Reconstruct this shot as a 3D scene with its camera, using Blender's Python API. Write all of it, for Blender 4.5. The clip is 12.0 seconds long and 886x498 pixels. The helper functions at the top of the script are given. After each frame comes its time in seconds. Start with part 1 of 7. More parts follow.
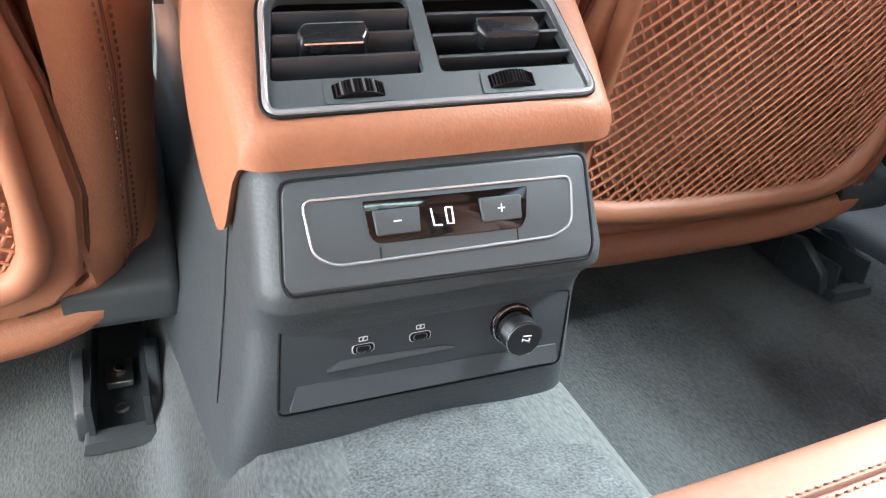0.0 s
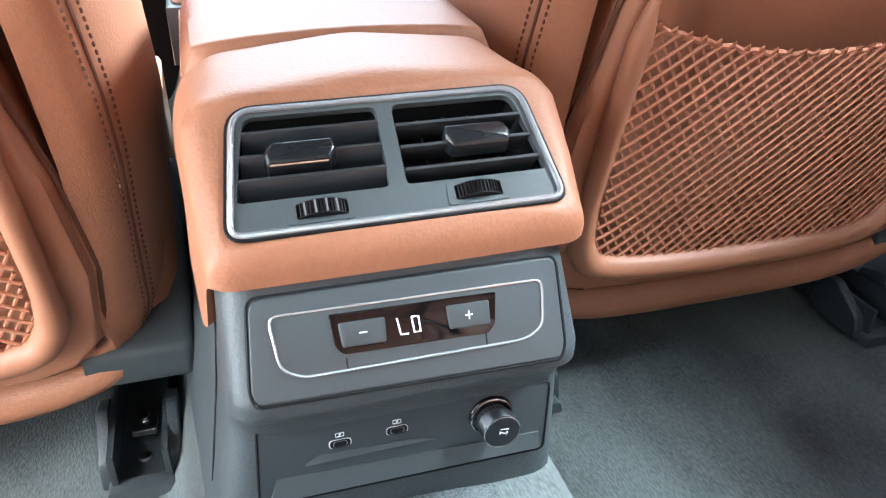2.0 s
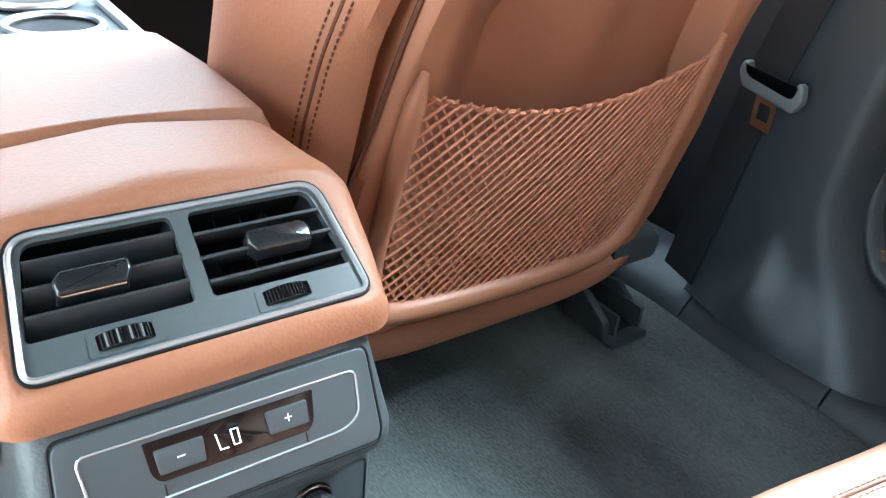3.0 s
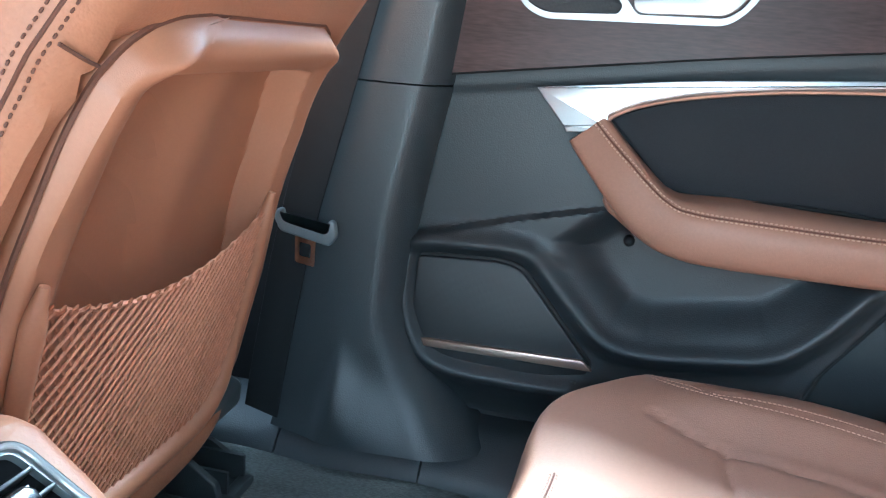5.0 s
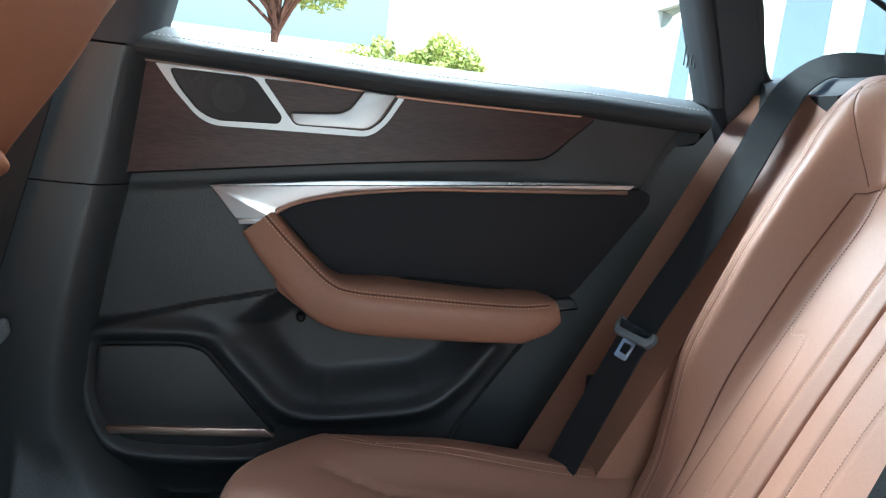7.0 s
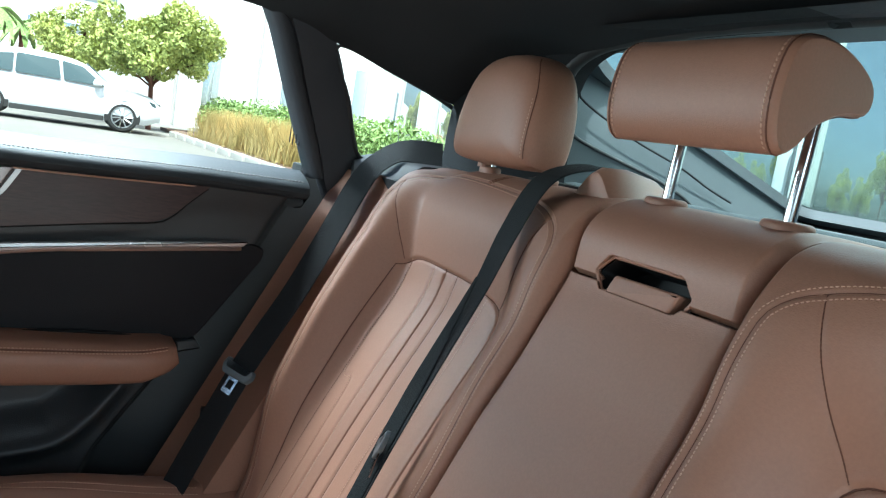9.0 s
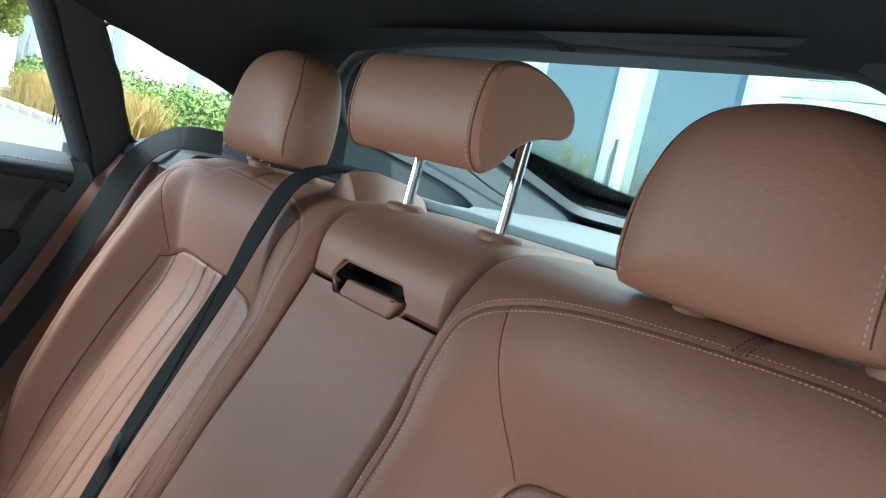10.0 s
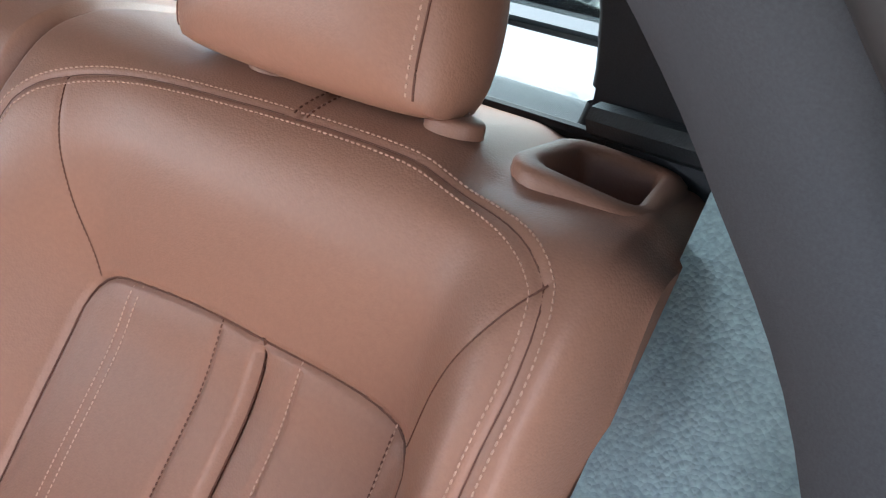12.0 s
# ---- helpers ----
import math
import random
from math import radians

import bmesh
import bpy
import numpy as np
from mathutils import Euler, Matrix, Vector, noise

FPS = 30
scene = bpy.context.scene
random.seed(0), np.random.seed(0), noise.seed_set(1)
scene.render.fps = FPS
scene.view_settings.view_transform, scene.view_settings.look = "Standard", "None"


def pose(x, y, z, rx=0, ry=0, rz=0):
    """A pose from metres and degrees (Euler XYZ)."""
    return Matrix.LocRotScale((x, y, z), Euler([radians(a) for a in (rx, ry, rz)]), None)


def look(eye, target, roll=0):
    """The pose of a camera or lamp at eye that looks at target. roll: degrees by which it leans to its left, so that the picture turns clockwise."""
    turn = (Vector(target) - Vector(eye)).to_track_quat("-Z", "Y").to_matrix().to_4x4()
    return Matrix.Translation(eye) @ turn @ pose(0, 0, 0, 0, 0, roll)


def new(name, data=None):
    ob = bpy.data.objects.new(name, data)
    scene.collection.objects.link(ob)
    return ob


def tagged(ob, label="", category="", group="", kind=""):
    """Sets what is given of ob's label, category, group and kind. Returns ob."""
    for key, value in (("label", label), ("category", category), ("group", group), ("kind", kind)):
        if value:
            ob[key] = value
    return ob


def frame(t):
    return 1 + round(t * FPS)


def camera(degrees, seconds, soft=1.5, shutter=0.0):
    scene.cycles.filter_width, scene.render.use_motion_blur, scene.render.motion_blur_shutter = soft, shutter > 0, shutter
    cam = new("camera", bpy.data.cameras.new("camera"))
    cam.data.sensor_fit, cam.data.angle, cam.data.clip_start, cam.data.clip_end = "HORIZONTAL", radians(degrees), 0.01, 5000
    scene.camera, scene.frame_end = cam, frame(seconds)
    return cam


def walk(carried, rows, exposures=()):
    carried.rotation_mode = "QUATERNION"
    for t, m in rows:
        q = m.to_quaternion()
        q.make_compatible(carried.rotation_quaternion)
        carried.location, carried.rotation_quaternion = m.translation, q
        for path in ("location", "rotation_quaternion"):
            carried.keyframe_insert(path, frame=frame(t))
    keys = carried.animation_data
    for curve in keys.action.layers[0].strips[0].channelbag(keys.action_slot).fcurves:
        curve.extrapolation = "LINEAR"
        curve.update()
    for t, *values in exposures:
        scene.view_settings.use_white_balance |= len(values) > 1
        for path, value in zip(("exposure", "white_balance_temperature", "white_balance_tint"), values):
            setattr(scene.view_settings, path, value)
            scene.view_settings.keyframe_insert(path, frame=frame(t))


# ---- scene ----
cam = camera(59.6, 12.0, 1.2)
PATH = [
    (0, (-0.132, -0.321, 0.449), (0.547, 1.3, -0.506), 3.2),
    (0.5, (-0.105, -0.326, 0.436), (0.436, 1.363, -0.489), 0.5),
    (1, (-0.088, -0.325, 0.442), (0.381, 1.378, -0.497), -0.5),
    (1.5, (-0.084, -0.32, 0.468), (0.365, 1.37, -0.503), -0.1),
    (2, (-0.081, -0.315, 0.505), (0.436, 1.347, -0.48), 0.6),
    (2.5, (-0.088, -0.305, 0.537), (0.703, 1.253, -0.437), 3.1),
    (2.7, (-0.092, -0.3, 0.545), (0.826, 1.19, -0.425), 4.3),
    (4.3, (-0.156, -0.23, 0.57), (1.452, 0.655, -0.224), 5.5),
    (4.5, (-0.164, -0.225, 0.574), (1.534, 0.558, -0.134), 4.4),
    (5, (-0.199, -0.198, 0.573), (1.69, 0.197, 0.05), 4.8),
    (5.5, (-0.227, -0.191, 0.567), (1.726, -0.011, 0.176), 5.3),
    (6, (-0.244, -0.188, 0.58), (1.726, -0.307, 0.252), 5.9),
    (6.5, (-0.271, -0.2, 0.598), (1.688, -0.452, 0.283), 6.0),
    (6.7, (-0.286, -0.207, 0.61), (1.667, -0.507, 0.303), 6.1),
    (8.3, (-0.496, -0.298, 0.736), (1.368, -0.96, 0.44), 7.0),
    (8.5, (-0.517, -0.31, 0.76), (1.319, -1.045, 0.466), 7.3),
    (9, (-0.562, -0.341, 0.804), (1.166, -1.309, 0.531), 9.0),
    (9.5, (-0.598, -0.375, 0.838), (1.018, -1.52, 0.556), 10.4),
    (10, (-0.628, -0.423, 0.849), (0.871, -1.724, 0.598), 12.0),
    (10.5, (-0.659, -0.481, 0.856), (0.697, -1.929, 0.605), 13.4),
    (11, (-0.678, -0.522, 0.872), (0.612, -2.0, 0.487), 11.8),
    (11.5, (-0.683, -0.554, 0.875), (0.444, -2.099, 0.293), 10.8),
    (12, (-0.684, -0.561, 0.873), (0.204, -2.19, 0.125), 11.5),
]
EXPOSURES = [(0.0, 3.2, 6100, 6), (1.5, 3.3, 5800, 3), (2.5, 3.25, 5500, -3), (4.5, 3.2, 5050, -10), (5.5, 3.4, 4700, -10), (6.5, 2.4, 5350, -4), (8.5, 1.45, 5550, -6), (9.5, 1.35, 5550, -5), (10.5, 1.5, 5600, -5), (11.2, 1.75, 5700, 4), (12.0, 2.12, 5900, 9)]
walk(cam, [(t, look(eye, target, roll)) for t, eye, target, roll in PATH], EXPOSURES)

# ---- world, sun and exposure ----
world = bpy.data.worlds.new("sky")
scene.world = world
world.use_nodes = True
_nt = world.node_tree
_bg = _nt.nodes["Background"]
_sky = _nt.nodes.new("ShaderNodeTexSky")
_sky.sky_type = "NISHITA"
_sky.sun_disc = False
_sky.sun_elevation, _sky.sun_rotation = radians(58), radians(205)
_sky.air_density, _sky.dust_density, _sky.ozone_density = 1.0, 6.0, 0.6
_nt.links.new(_sky.outputs[0], _bg.inputs[0])
_bg.inputs[1].default_value = 0.15
_sun = bpy.data.lights.new("sun", "SUN")
_sun.energy, _sun.angle, _sun.color = 4.8, radians(1.0), (1.0, 0.95, 0.88)
sun = new("sun", _sun)
sun.matrix_basis = look((-12, 9, 25), (0, 0, 0))


# daylight through the open left doorway and through the windscreen


def daylight(name, eye, target, w, h, power, col):
    la_ = bpy.data.lights.new(name, "AREA")
    la_.shape, la_.size, la_.size_y, la_.energy, la_.color = "RECTANGLE", w, h, power, col
    ob = new(name, la_)
    ob.matrix_basis = look(eye, target)
    return ob


daylight("doorway_daylight", (-1.50, -0.15, 1.40), (0.30, -0.55, 0.15), 1.4, 0.9, 5.5, (1.0, 0.99, 0.97))
daylight("windscreen_daylight", (0.0, 1.35, 1.15), (0.0, 0.0, 0.4), 1.4, 0.7, 4.5, (0.97, 0.99, 1.0))
daylight("front_window_daylight", (1.10, 0.62, 0.95), (0.2, 0.1, 0.1), 0.8, 0.4, 15, (0.97, 0.99, 1.0))
daylight("rear_window_daylight", (0.0, -1.60, 1.50), (0.0, -0.30, 0.30), 1.1, 0.5, 4.5, (0.97, 0.99, 1.0))
daylight("doorway_ground_light", (-1.35, -0.45, 0.12), (-0.55, -0.90, 0.80), 1.0, 0.6, 5, (1.0, 0.97, 0.93))
daylight("side_window_daylight", (1.50, -0.24, 1.85), (0.30, -0.20, 0.10), 0.9, 0.5, 52, (0.97, 0.99, 1.0))


# ---- materials ----
def mat(name, col, rough=0.5, metal=0.0, vary=0.12, scale=6.0, fine=220.0, bump=0.0, bump_kind="noise", coat=0.0,
        rough_vary=0.1, col2=None, stretch=(1, 1, 1), sheen=0.0, bump_scale=None, big=0.5, spec=0.5):
    """A surface with colour variation at two scales, uneven gloss and fine relief."""
    m = bpy.data.materials.new(name)
    m.use_nodes = True
    nt = m.node_tree
    N, L = nt.nodes, nt.links
    p = N["Principled BSDF"]
    tc = N.new("ShaderNodeTexCoord")
    mp = N.new("ShaderNodeMapping")
    mp.inputs["Scale"].default_value = stretch
    L.new(tc.outputs["Object"], mp.inputs["Vector"])
    n1 = N.new("ShaderNodeTexNoise")
    n1.inputs["Scale"].default_value, n1.inputs["Detail"].default_value = scale, 4
    n2 = N.new("ShaderNodeTexNoise")
    n2.inputs["Scale"].default_value, n2.inputs["Detail"].default_value = fine, 2
    for n in (n1, n2):
        L.new(mp.outputs[0], n.inputs["Vector"])
    mix = N.new("ShaderNodeMix")
    mix.data_type = "FLOAT"
    mix.inputs[0].default_value = big
    L.new(n2.outputs[0], mix.inputs[2])
    L.new(n1.outputs[0], mix.inputs[3])
    ramp = N.new("ShaderNodeValToRGB")
    c2 = col2 or col
    lo = [max(0, c * (1 - vary)) for c in col]
    hi = [min(1, c * (1 + vary)) for c in c2]
    ramp.color_ramp.elements[0].position, ramp.color_ramp.elements[1].position = 0.32, 0.68
    ramp.color_ramp.elements[0].color, ramp.color_ramp.elements[1].color = (*lo, 1), (*hi, 1)
    L.new(mix.outputs[0], ramp.inputs[0])
    L.new(ramp.outputs[0], p.inputs["Base Color"])
    rr = N.new("ShaderNodeMapRange")
    rr.inputs["To Min"].default_value, rr.inputs["To Max"].default_value = max(0.02, rough - rough_vary), min(1, rough + rough_vary)
    L.new(n1.outputs[0], rr.inputs["Value"])
    L.new(rr.outputs[0], p.inputs["Roughness"])
    p.inputs["Metallic"].default_value = metal
    p.inputs["Specular IOR Level"].default_value = spec
    p.inputs["Coat Weight"].default_value = coat
    p.inputs["Coat Roughness"].default_value = 0.08
    p.inputs["Sheen Weight"].default_value = sheen
    if bump > 0:
        b = N.new("ShaderNodeBump")
        b.inputs["Strength"].default_value, b.inputs["Distance"].default_value = bump, 0.001
        if bump_kind == "grain":
            v = N.new("ShaderNodeTexVoronoi")
            v.inputs["Scale"].default_value = bump_scale or 620
            L.new(mp.outputs[0], v.inputs["Vector"])
            L.new(v.outputs["Distance"], b.inputs["Height"])
            b.invert = True
        elif bump_kind == "holes":
            v = N.new("ShaderNodeTexVoronoi")
            v.inputs["Scale"].default_value, v.inputs["Randomness"].default_value = bump_scale or 420, 0.0
            L.new(mp.outputs[0], v.inputs["Vector"])
            L.new(v.outputs["Distance"], b.inputs["Height"])
        elif bump_kind == "weave":
            v = N.new("ShaderNodeTexWave")
            v.inputs["Scale"].default_value, v.inputs["Distortion"].default_value = bump_scale or 500, 0.4
            L.new(mp.outputs[0], v.inputs["Vector"])
            L.new(v.outputs["Fac"], b.inputs["Height"])
        else:
            v = N.new("ShaderNodeTexNoise")
            v.inputs["Scale"].default_value, v.inputs["Detail"].default_value = bump_scale or fine, 3
            L.new(mp.outputs[0], v.inputs["Vector"])
            L.new(v.outputs[0], b.inputs["Height"])
        L.new(b.outputs[0], p.inputs["Normal"])
    return m


def glow(name, col, power):
    m = bpy.data.materials.new(name)
    m.use_nodes = True
    p = m.node_tree.nodes["Principled BSDF"]
    p.inputs["Base Color"].default_value = (0.02, 0.02, 0.02, 1)
    p.inputs["Emission Color"].default_value = (*col, 1)
    p.inputs["Emission Strength"].default_value = power
    return m


def glass(name, tint, ior=1.03):
    m = bpy.data.materials.new(name)
    m.use_nodes = True
    nt = m.node_tree
    nt.nodes.remove(nt.nodes["Principled BSDF"])
    out = nt.nodes["Material Output"]
    tr, gl, mx, fr = (nt.nodes.new(k) for k in ("ShaderNodeBsdfTransparent", "ShaderNodeBsdfGlossy", "ShaderNodeMixShader", "ShaderNodeFresnel"))
    tr.inputs[0].default_value = (*tint, 1)
    gl.inputs["Roughness"].default_value = 0.02
    fr.inputs[0].default_value = ior
    nt.links.new(fr.outputs[0], mx.inputs[0])
    nt.links.new(tr.outputs[0], mx.inputs[1])
    nt.links.new(gl.outputs[0], mx.inputs[2])
    nt.links.new(mx.outputs[0], out.inputs[0])
    return m


TAN = (0.33, 0.138, 0.072)
LEATHER = mat("tan_leather", TAN, 0.55, vary=0.08, scale=5, fine=260, bump=0.18, bump_kind="grain", bump_scale=500, rough_vary=0.06)
LEATHER_SMOOTH = mat("tan_leather_fine_grain", (0.26, 0.130, 0.085), 0.5, vary=0.07, scale=4, fine=300, bump=0.15, bump_kind="grain", bump_scale=640, rough_vary=0.05)
TAN_PLASTIC = mat("tan_plastic", (0.34, 0.145, 0.078), 0.5, vary=0.05, scale=7, fine=400, bump=0.08, bump_kind="grain", bump_scale=1100)
CORD = mat("tan_elastic_cord", (0.40, 0.16, 0.085), 0.75, vary=0.25, scale=90, fine=900, bump=0.4, bump_scale=1500)
THREAD = mat("tan_thread", (0.44, 0.265, 0.19), 0.75, vary=0.2, scale=200, fine=2000)
GREY_THREAD = mat("grey_thread", (0.35, 0.33, 0.32), 0.75, vary=0.2, scale=200, fine=2000)
# dark leather with the shade of seams and creases in its colour; also dark thread
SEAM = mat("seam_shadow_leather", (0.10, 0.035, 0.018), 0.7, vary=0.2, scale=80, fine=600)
GREY = mat("soft_grey_plastic", (0.048, 0.056, 0.060), 0.48, vary=0.10, scale=9, fine=500, bump=0.22, bump_kind="grain", bump_scale=460)
GREY_SMOOTH = mat("matte_grey_plastic", (0.052, 0.060, 0.064), 0.42, vary=0.05, scale=10, fine=700, bump=0.05, bump_scale=1500)
VENT_GREY = mat("vent_grey_plastic", (0.075, 0.085, 0.088), 0.40, vary=0.05, scale=10, fine=700, bump=0.05, bump_scale=1500)
DARK = mat("dark_trim_plastic", (0.0155, 0.019, 0.022), 0.50, vary=0.12, scale=6, fine=420, bump=0.2, bump_kind="grain", bump_scale=560)
DARK_CLOTH = mat("dark_insert_leatherette", (0.009, 0.0098, 0.0125), 0.65, vary=0.12, scale=9, fine=500, bump=0.25, bump_kind="grain", bump_scale=700, spec=0.25)
TRIM_GREY = mat("grey_trim_plastic", (0.030, 0.036, 0.040), 0.46, vary=0.10, scale=6, fine=420, bump=0.2, bump_kind="grain", bump_scale=560)
BLACK = mat("black_plastic", (0.006, 0.006, 0.007), 0.6, vary=0.2, scale=20, fine=600, spec=0.25)
GLOSS_BLACK = mat("gloss_black", (0.006, 0.004, 0.004), 0.06, vary=0.1, scale=20, fine=600, rough_vary=0.02)
RUBBER = mat("rubber_seal", (0.012, 0.013, 0.014), 0.65, vary=0.15, scale=30, fine=700)
CARPET = mat("grey_carpet", (0.070, 0.080, 0.079), 0.95, vary=0.95, scale=7, fine=520, bump=1.0, bump_scale=520, sheen=0.10, stretch=(1.0, 0.35, 1.0), big=0.70)
CARPET_HUMP = mat("grey_cut_pile_carpet", (0.070, 0.080, 0.082), 0.95, vary=0.70, scale=60, fine=620, bump=1.0, bump_scale=620, sheen=0.10, big=0.35)
CHROME = mat("chrome", (0.62, 0.63, 0.65), 0.13, 1.0, vary=0.02, scale=10, fine=500, rough_vary=0.03)
SILVER = mat("polished_silver_trim", (0.52, 0.525, 0.54), 0.26, 0.65, vary=0.03, scale=10, fine=500, rough_vary=0.04)
SATIN = mat("satin_aluminium", (0.36, 0.355, 0.36), 0.42, 1.0, vary=0.05, scale=10, fine=900, rough_vary=0.05, stretch=(1, 0.1, 1))
WARM_SATIN = mat("warm_satin_metal", (0.60, 0.45, 0.38), 0.32, 1.0, vary=0.06, scale=10, fine=900, rough_vary=0.05)
WOOD = mat("dark_walnut_veneer", (0.032, 0.0135, 0.0125), 0.36, vary=0.25, scale=26, fine=240, coat=0.0, spec=0.25, stretch=(1, 0.22, 1.6), bump=0.05, col2=(0.046, 0.022, 0.020), rough_vary=0.05)
STEEL = mat("bare_steel", (0.35, 0.35, 0.36), 0.35, 1.0, vary=0.2, scale=60, fine=500)
WEBBING = mat("black_belt_webbing", (0.010, 0.0115, 0.013), 0.75, vary=0.25, scale=40, fine=900, bump=0.5, bump_kind="weave", bump_scale=420, spec=0.25)
BUCKLE = mat("grey_buckle_plastic", (0.11, 0.13, 0.14), 0.35, vary=0.08, scale=30, fine=500)
HEADLINER = mat("dark_headliner_cloth", (0.022, 0.024, 0.026), 0.95, spec=0.1, vary=0.15, scale=8, fine=900, bump=0.3, bump_scale=1800)
PILLAR = mat("dark_pillar_cloth", (0.045, 0.048, 0.054), 0.9, spec=0.15, vary=0.15, scale=8, fine=900, bump=0.25, bump_scale=1800)
SHELF = mat("grey_shelf_cloth", (0.10, 0.118, 0.13), 0.85, vary=0.12, scale=6, fine=800, bump=0.5, bump_kind="weave", bump_scale=260)
LAMP_TEXT = glow("display_white", (1.0, 0.96, 1.0), 0.45)
WHITE_INK = mat("white_print", (0.75, 0.76, 0.77), 0.5, vary=0.05)
WINDOW = glass("window_glass", (0.90, 0.95, 0.94))
REAR_WINDOW = glass("tinted_rear_glass", (0.78, 0.88, 0.87))


# ---- mesh tools ----
def V(*a):
    return np.array(a, float)


def unit(v):
    v = np.asarray(v, float)
    return v / max(1e-12, np.linalg.norm(v))


def thing(name, loc, label, category, group="", kind=""):
    ob = new(name)
    ob.matrix_basis = Matrix.Translation(loc)
    ob.empty_display_size = 0.02
    return tagged(ob, label, category, group, kind)


def part(name, mesh, material, parent=None, label="", smooth=40, kind=""):
    """Links verts and faces as ONE mesh object, under a thing or a part."""
    verts, faces = mesh
    me = bpy.data.meshes.new(name)
    me.from_pydata([tuple(map(float, v)) for v in verts], [], [tuple(f) for f in faces])
    bm = bmesh.new()
    bm.from_mesh(me)
    bmesh.ops.recalc_face_normals(bm, faces=bm.faces)
    bm.to_mesh(me)
    bm.free()
    if smooth:
        me.polygons.foreach_set("use_smooth", [True] * len(me.polygons))
        me.set_sharp_from_angle(angle=radians(smooth))
    me.materials.append(material)
    ob = new(name, me)
    if parent is not None:
        ob.parent = parent
        if parent.type == "EMPTY":
            ob.matrix_parent_inverse = parent.matrix_basis.inverted()
    return tagged(ob, label, kind=kind)


def join(*meshes):
    verts, faces = [], []
    for v, f in meshes:
        k = len(verts)
        verts.extend(list(v))
        faces.extend([tuple(i + k for i in q) for q in f])
    return verts, faces


def smooth_line(pts, n=40, closed=False):
    """Catmull-Rom through the points, evenly stepped."""
    P = np.array(pts, float)
    m = len(P)
    out = []
    segs = m if closed else m - 1
    for i in range(segs):
        if closed:
            a, b, c, d = P[(i - 1) % m], P[i], P[(i + 1) % m], P[(i + 2) % m]
        else:
            a, b, c, d = P[max(i - 1, 0)], P[i], P[i + 1], P[min(i + 2, m - 1)]
        for t in np.linspace(0, 1, 16, endpoint=False):
            out.append(0.5 * (2 * b + (c - a) * t + (2 * a - 5 * b + 4 * c - d) * t * t + (3 * b - a - 3 * c + d) * t ** 3))
    if not closed:
        out.append(P[-1])
    return even(out, n, closed)


def even(pts, n, closed=False):
    P = np.array(pts, float)
    if closed:
        P = np.vstack([P, P[:1]])
    s = np.concatenate([[0], np.cumsum(np.linalg.norm(np.diff(P, axis=0), axis=1))])
    t = np.linspace(0, s[-1], n + 1 if closed else n)
    if closed:
        t = t[:-1]
    return np.stack([np.interp(t, s, P[:, k]) for k in range(P.shape[1])], 1)


def rounded(pts, r, n=5):
    """A closed outline with its corners rounded by r (one number or one for each corner)."""
    P = np.array(pts, float)
    m = len(P)
    rs = [r] * m if np.isscalar(r) else r
    out = []
    for i in range(m):
        a, b, c = P[i - 1], P[i], P[(i + 1) % m]
        u, v = unit(a - b), unit(c - b)
        k = min(rs[i], 0.45 * np.linalg.norm(a - b), 0.45 * np.linalg.norm(c - b))
        if k < 1e-5:
            out.append(b)
            continue
        for t in np.linspace(0, 1, n):
            out.append((1 - t) ** 2 * (b + u * k) + 2 * t * (1 - t) * b + t * t * (b + v * k))
    return np.array(out)


def area(P):
    return 0.5 * np.sum(P[:, 0] * np.roll(P[:, 1], -1) - P[:, 1] * np.roll(P[:, 0], -1))


def inset(P, d):
    """The outline moved inwards by d."""
    P = np.array(P, float)
    if area(P) < 0:
        return inset(P[::-1], d)[::-1]
    e = np.roll(P, -1, 0) - P
    n = np.stack([-e[:, 1], e[:, 0]], 1)
    n /= np.maximum(1e-9, np.linalg.norm(n, axis=1))[:, None]
    m = n + np.roll(n, 1, 0)
    k = np.sum(m * m, 1)
    return P + m * (2 * d / np.maximum(k, 1.0))[:, None]


def slab(outline, at, w0, w1, bevel=0.0, steps=3):
    """A plate of that outline from depth w0 to w1, its upper rim rounded. at(u, v, w) gives the place."""
    P = np.array(outline, float)
    if area(P) < 0:
        P = P[::-1]
    rings = [(P, w0)]
    sg = 1 if w1 > w0 else -1
    if bevel > 0:
        for k in range(steps + 1):
            a = math.pi / 2 * k / steps
            rings.append((inset(P, bevel * (1 - math.cos(a))), w1 - sg * bevel * (1 - math.sin(a))))
    else:
        rings.append((P, w1))
    n = len(P)
    verts = [at(u, v, w) for R_, w in rings for u, v in R_]
    faces = [tuple(range(n))[::-1]]
    for i in range(len(rings) - 1):
        for j in range(n):
            k = (j + 1) % n
            faces.append((i * n + j, i * n + k, (i + 1) * n + k, (i + 1) * n + j))
    faces.append(tuple((len(rings) - 1) * n + j for j in range(n)))
    return verts, faces


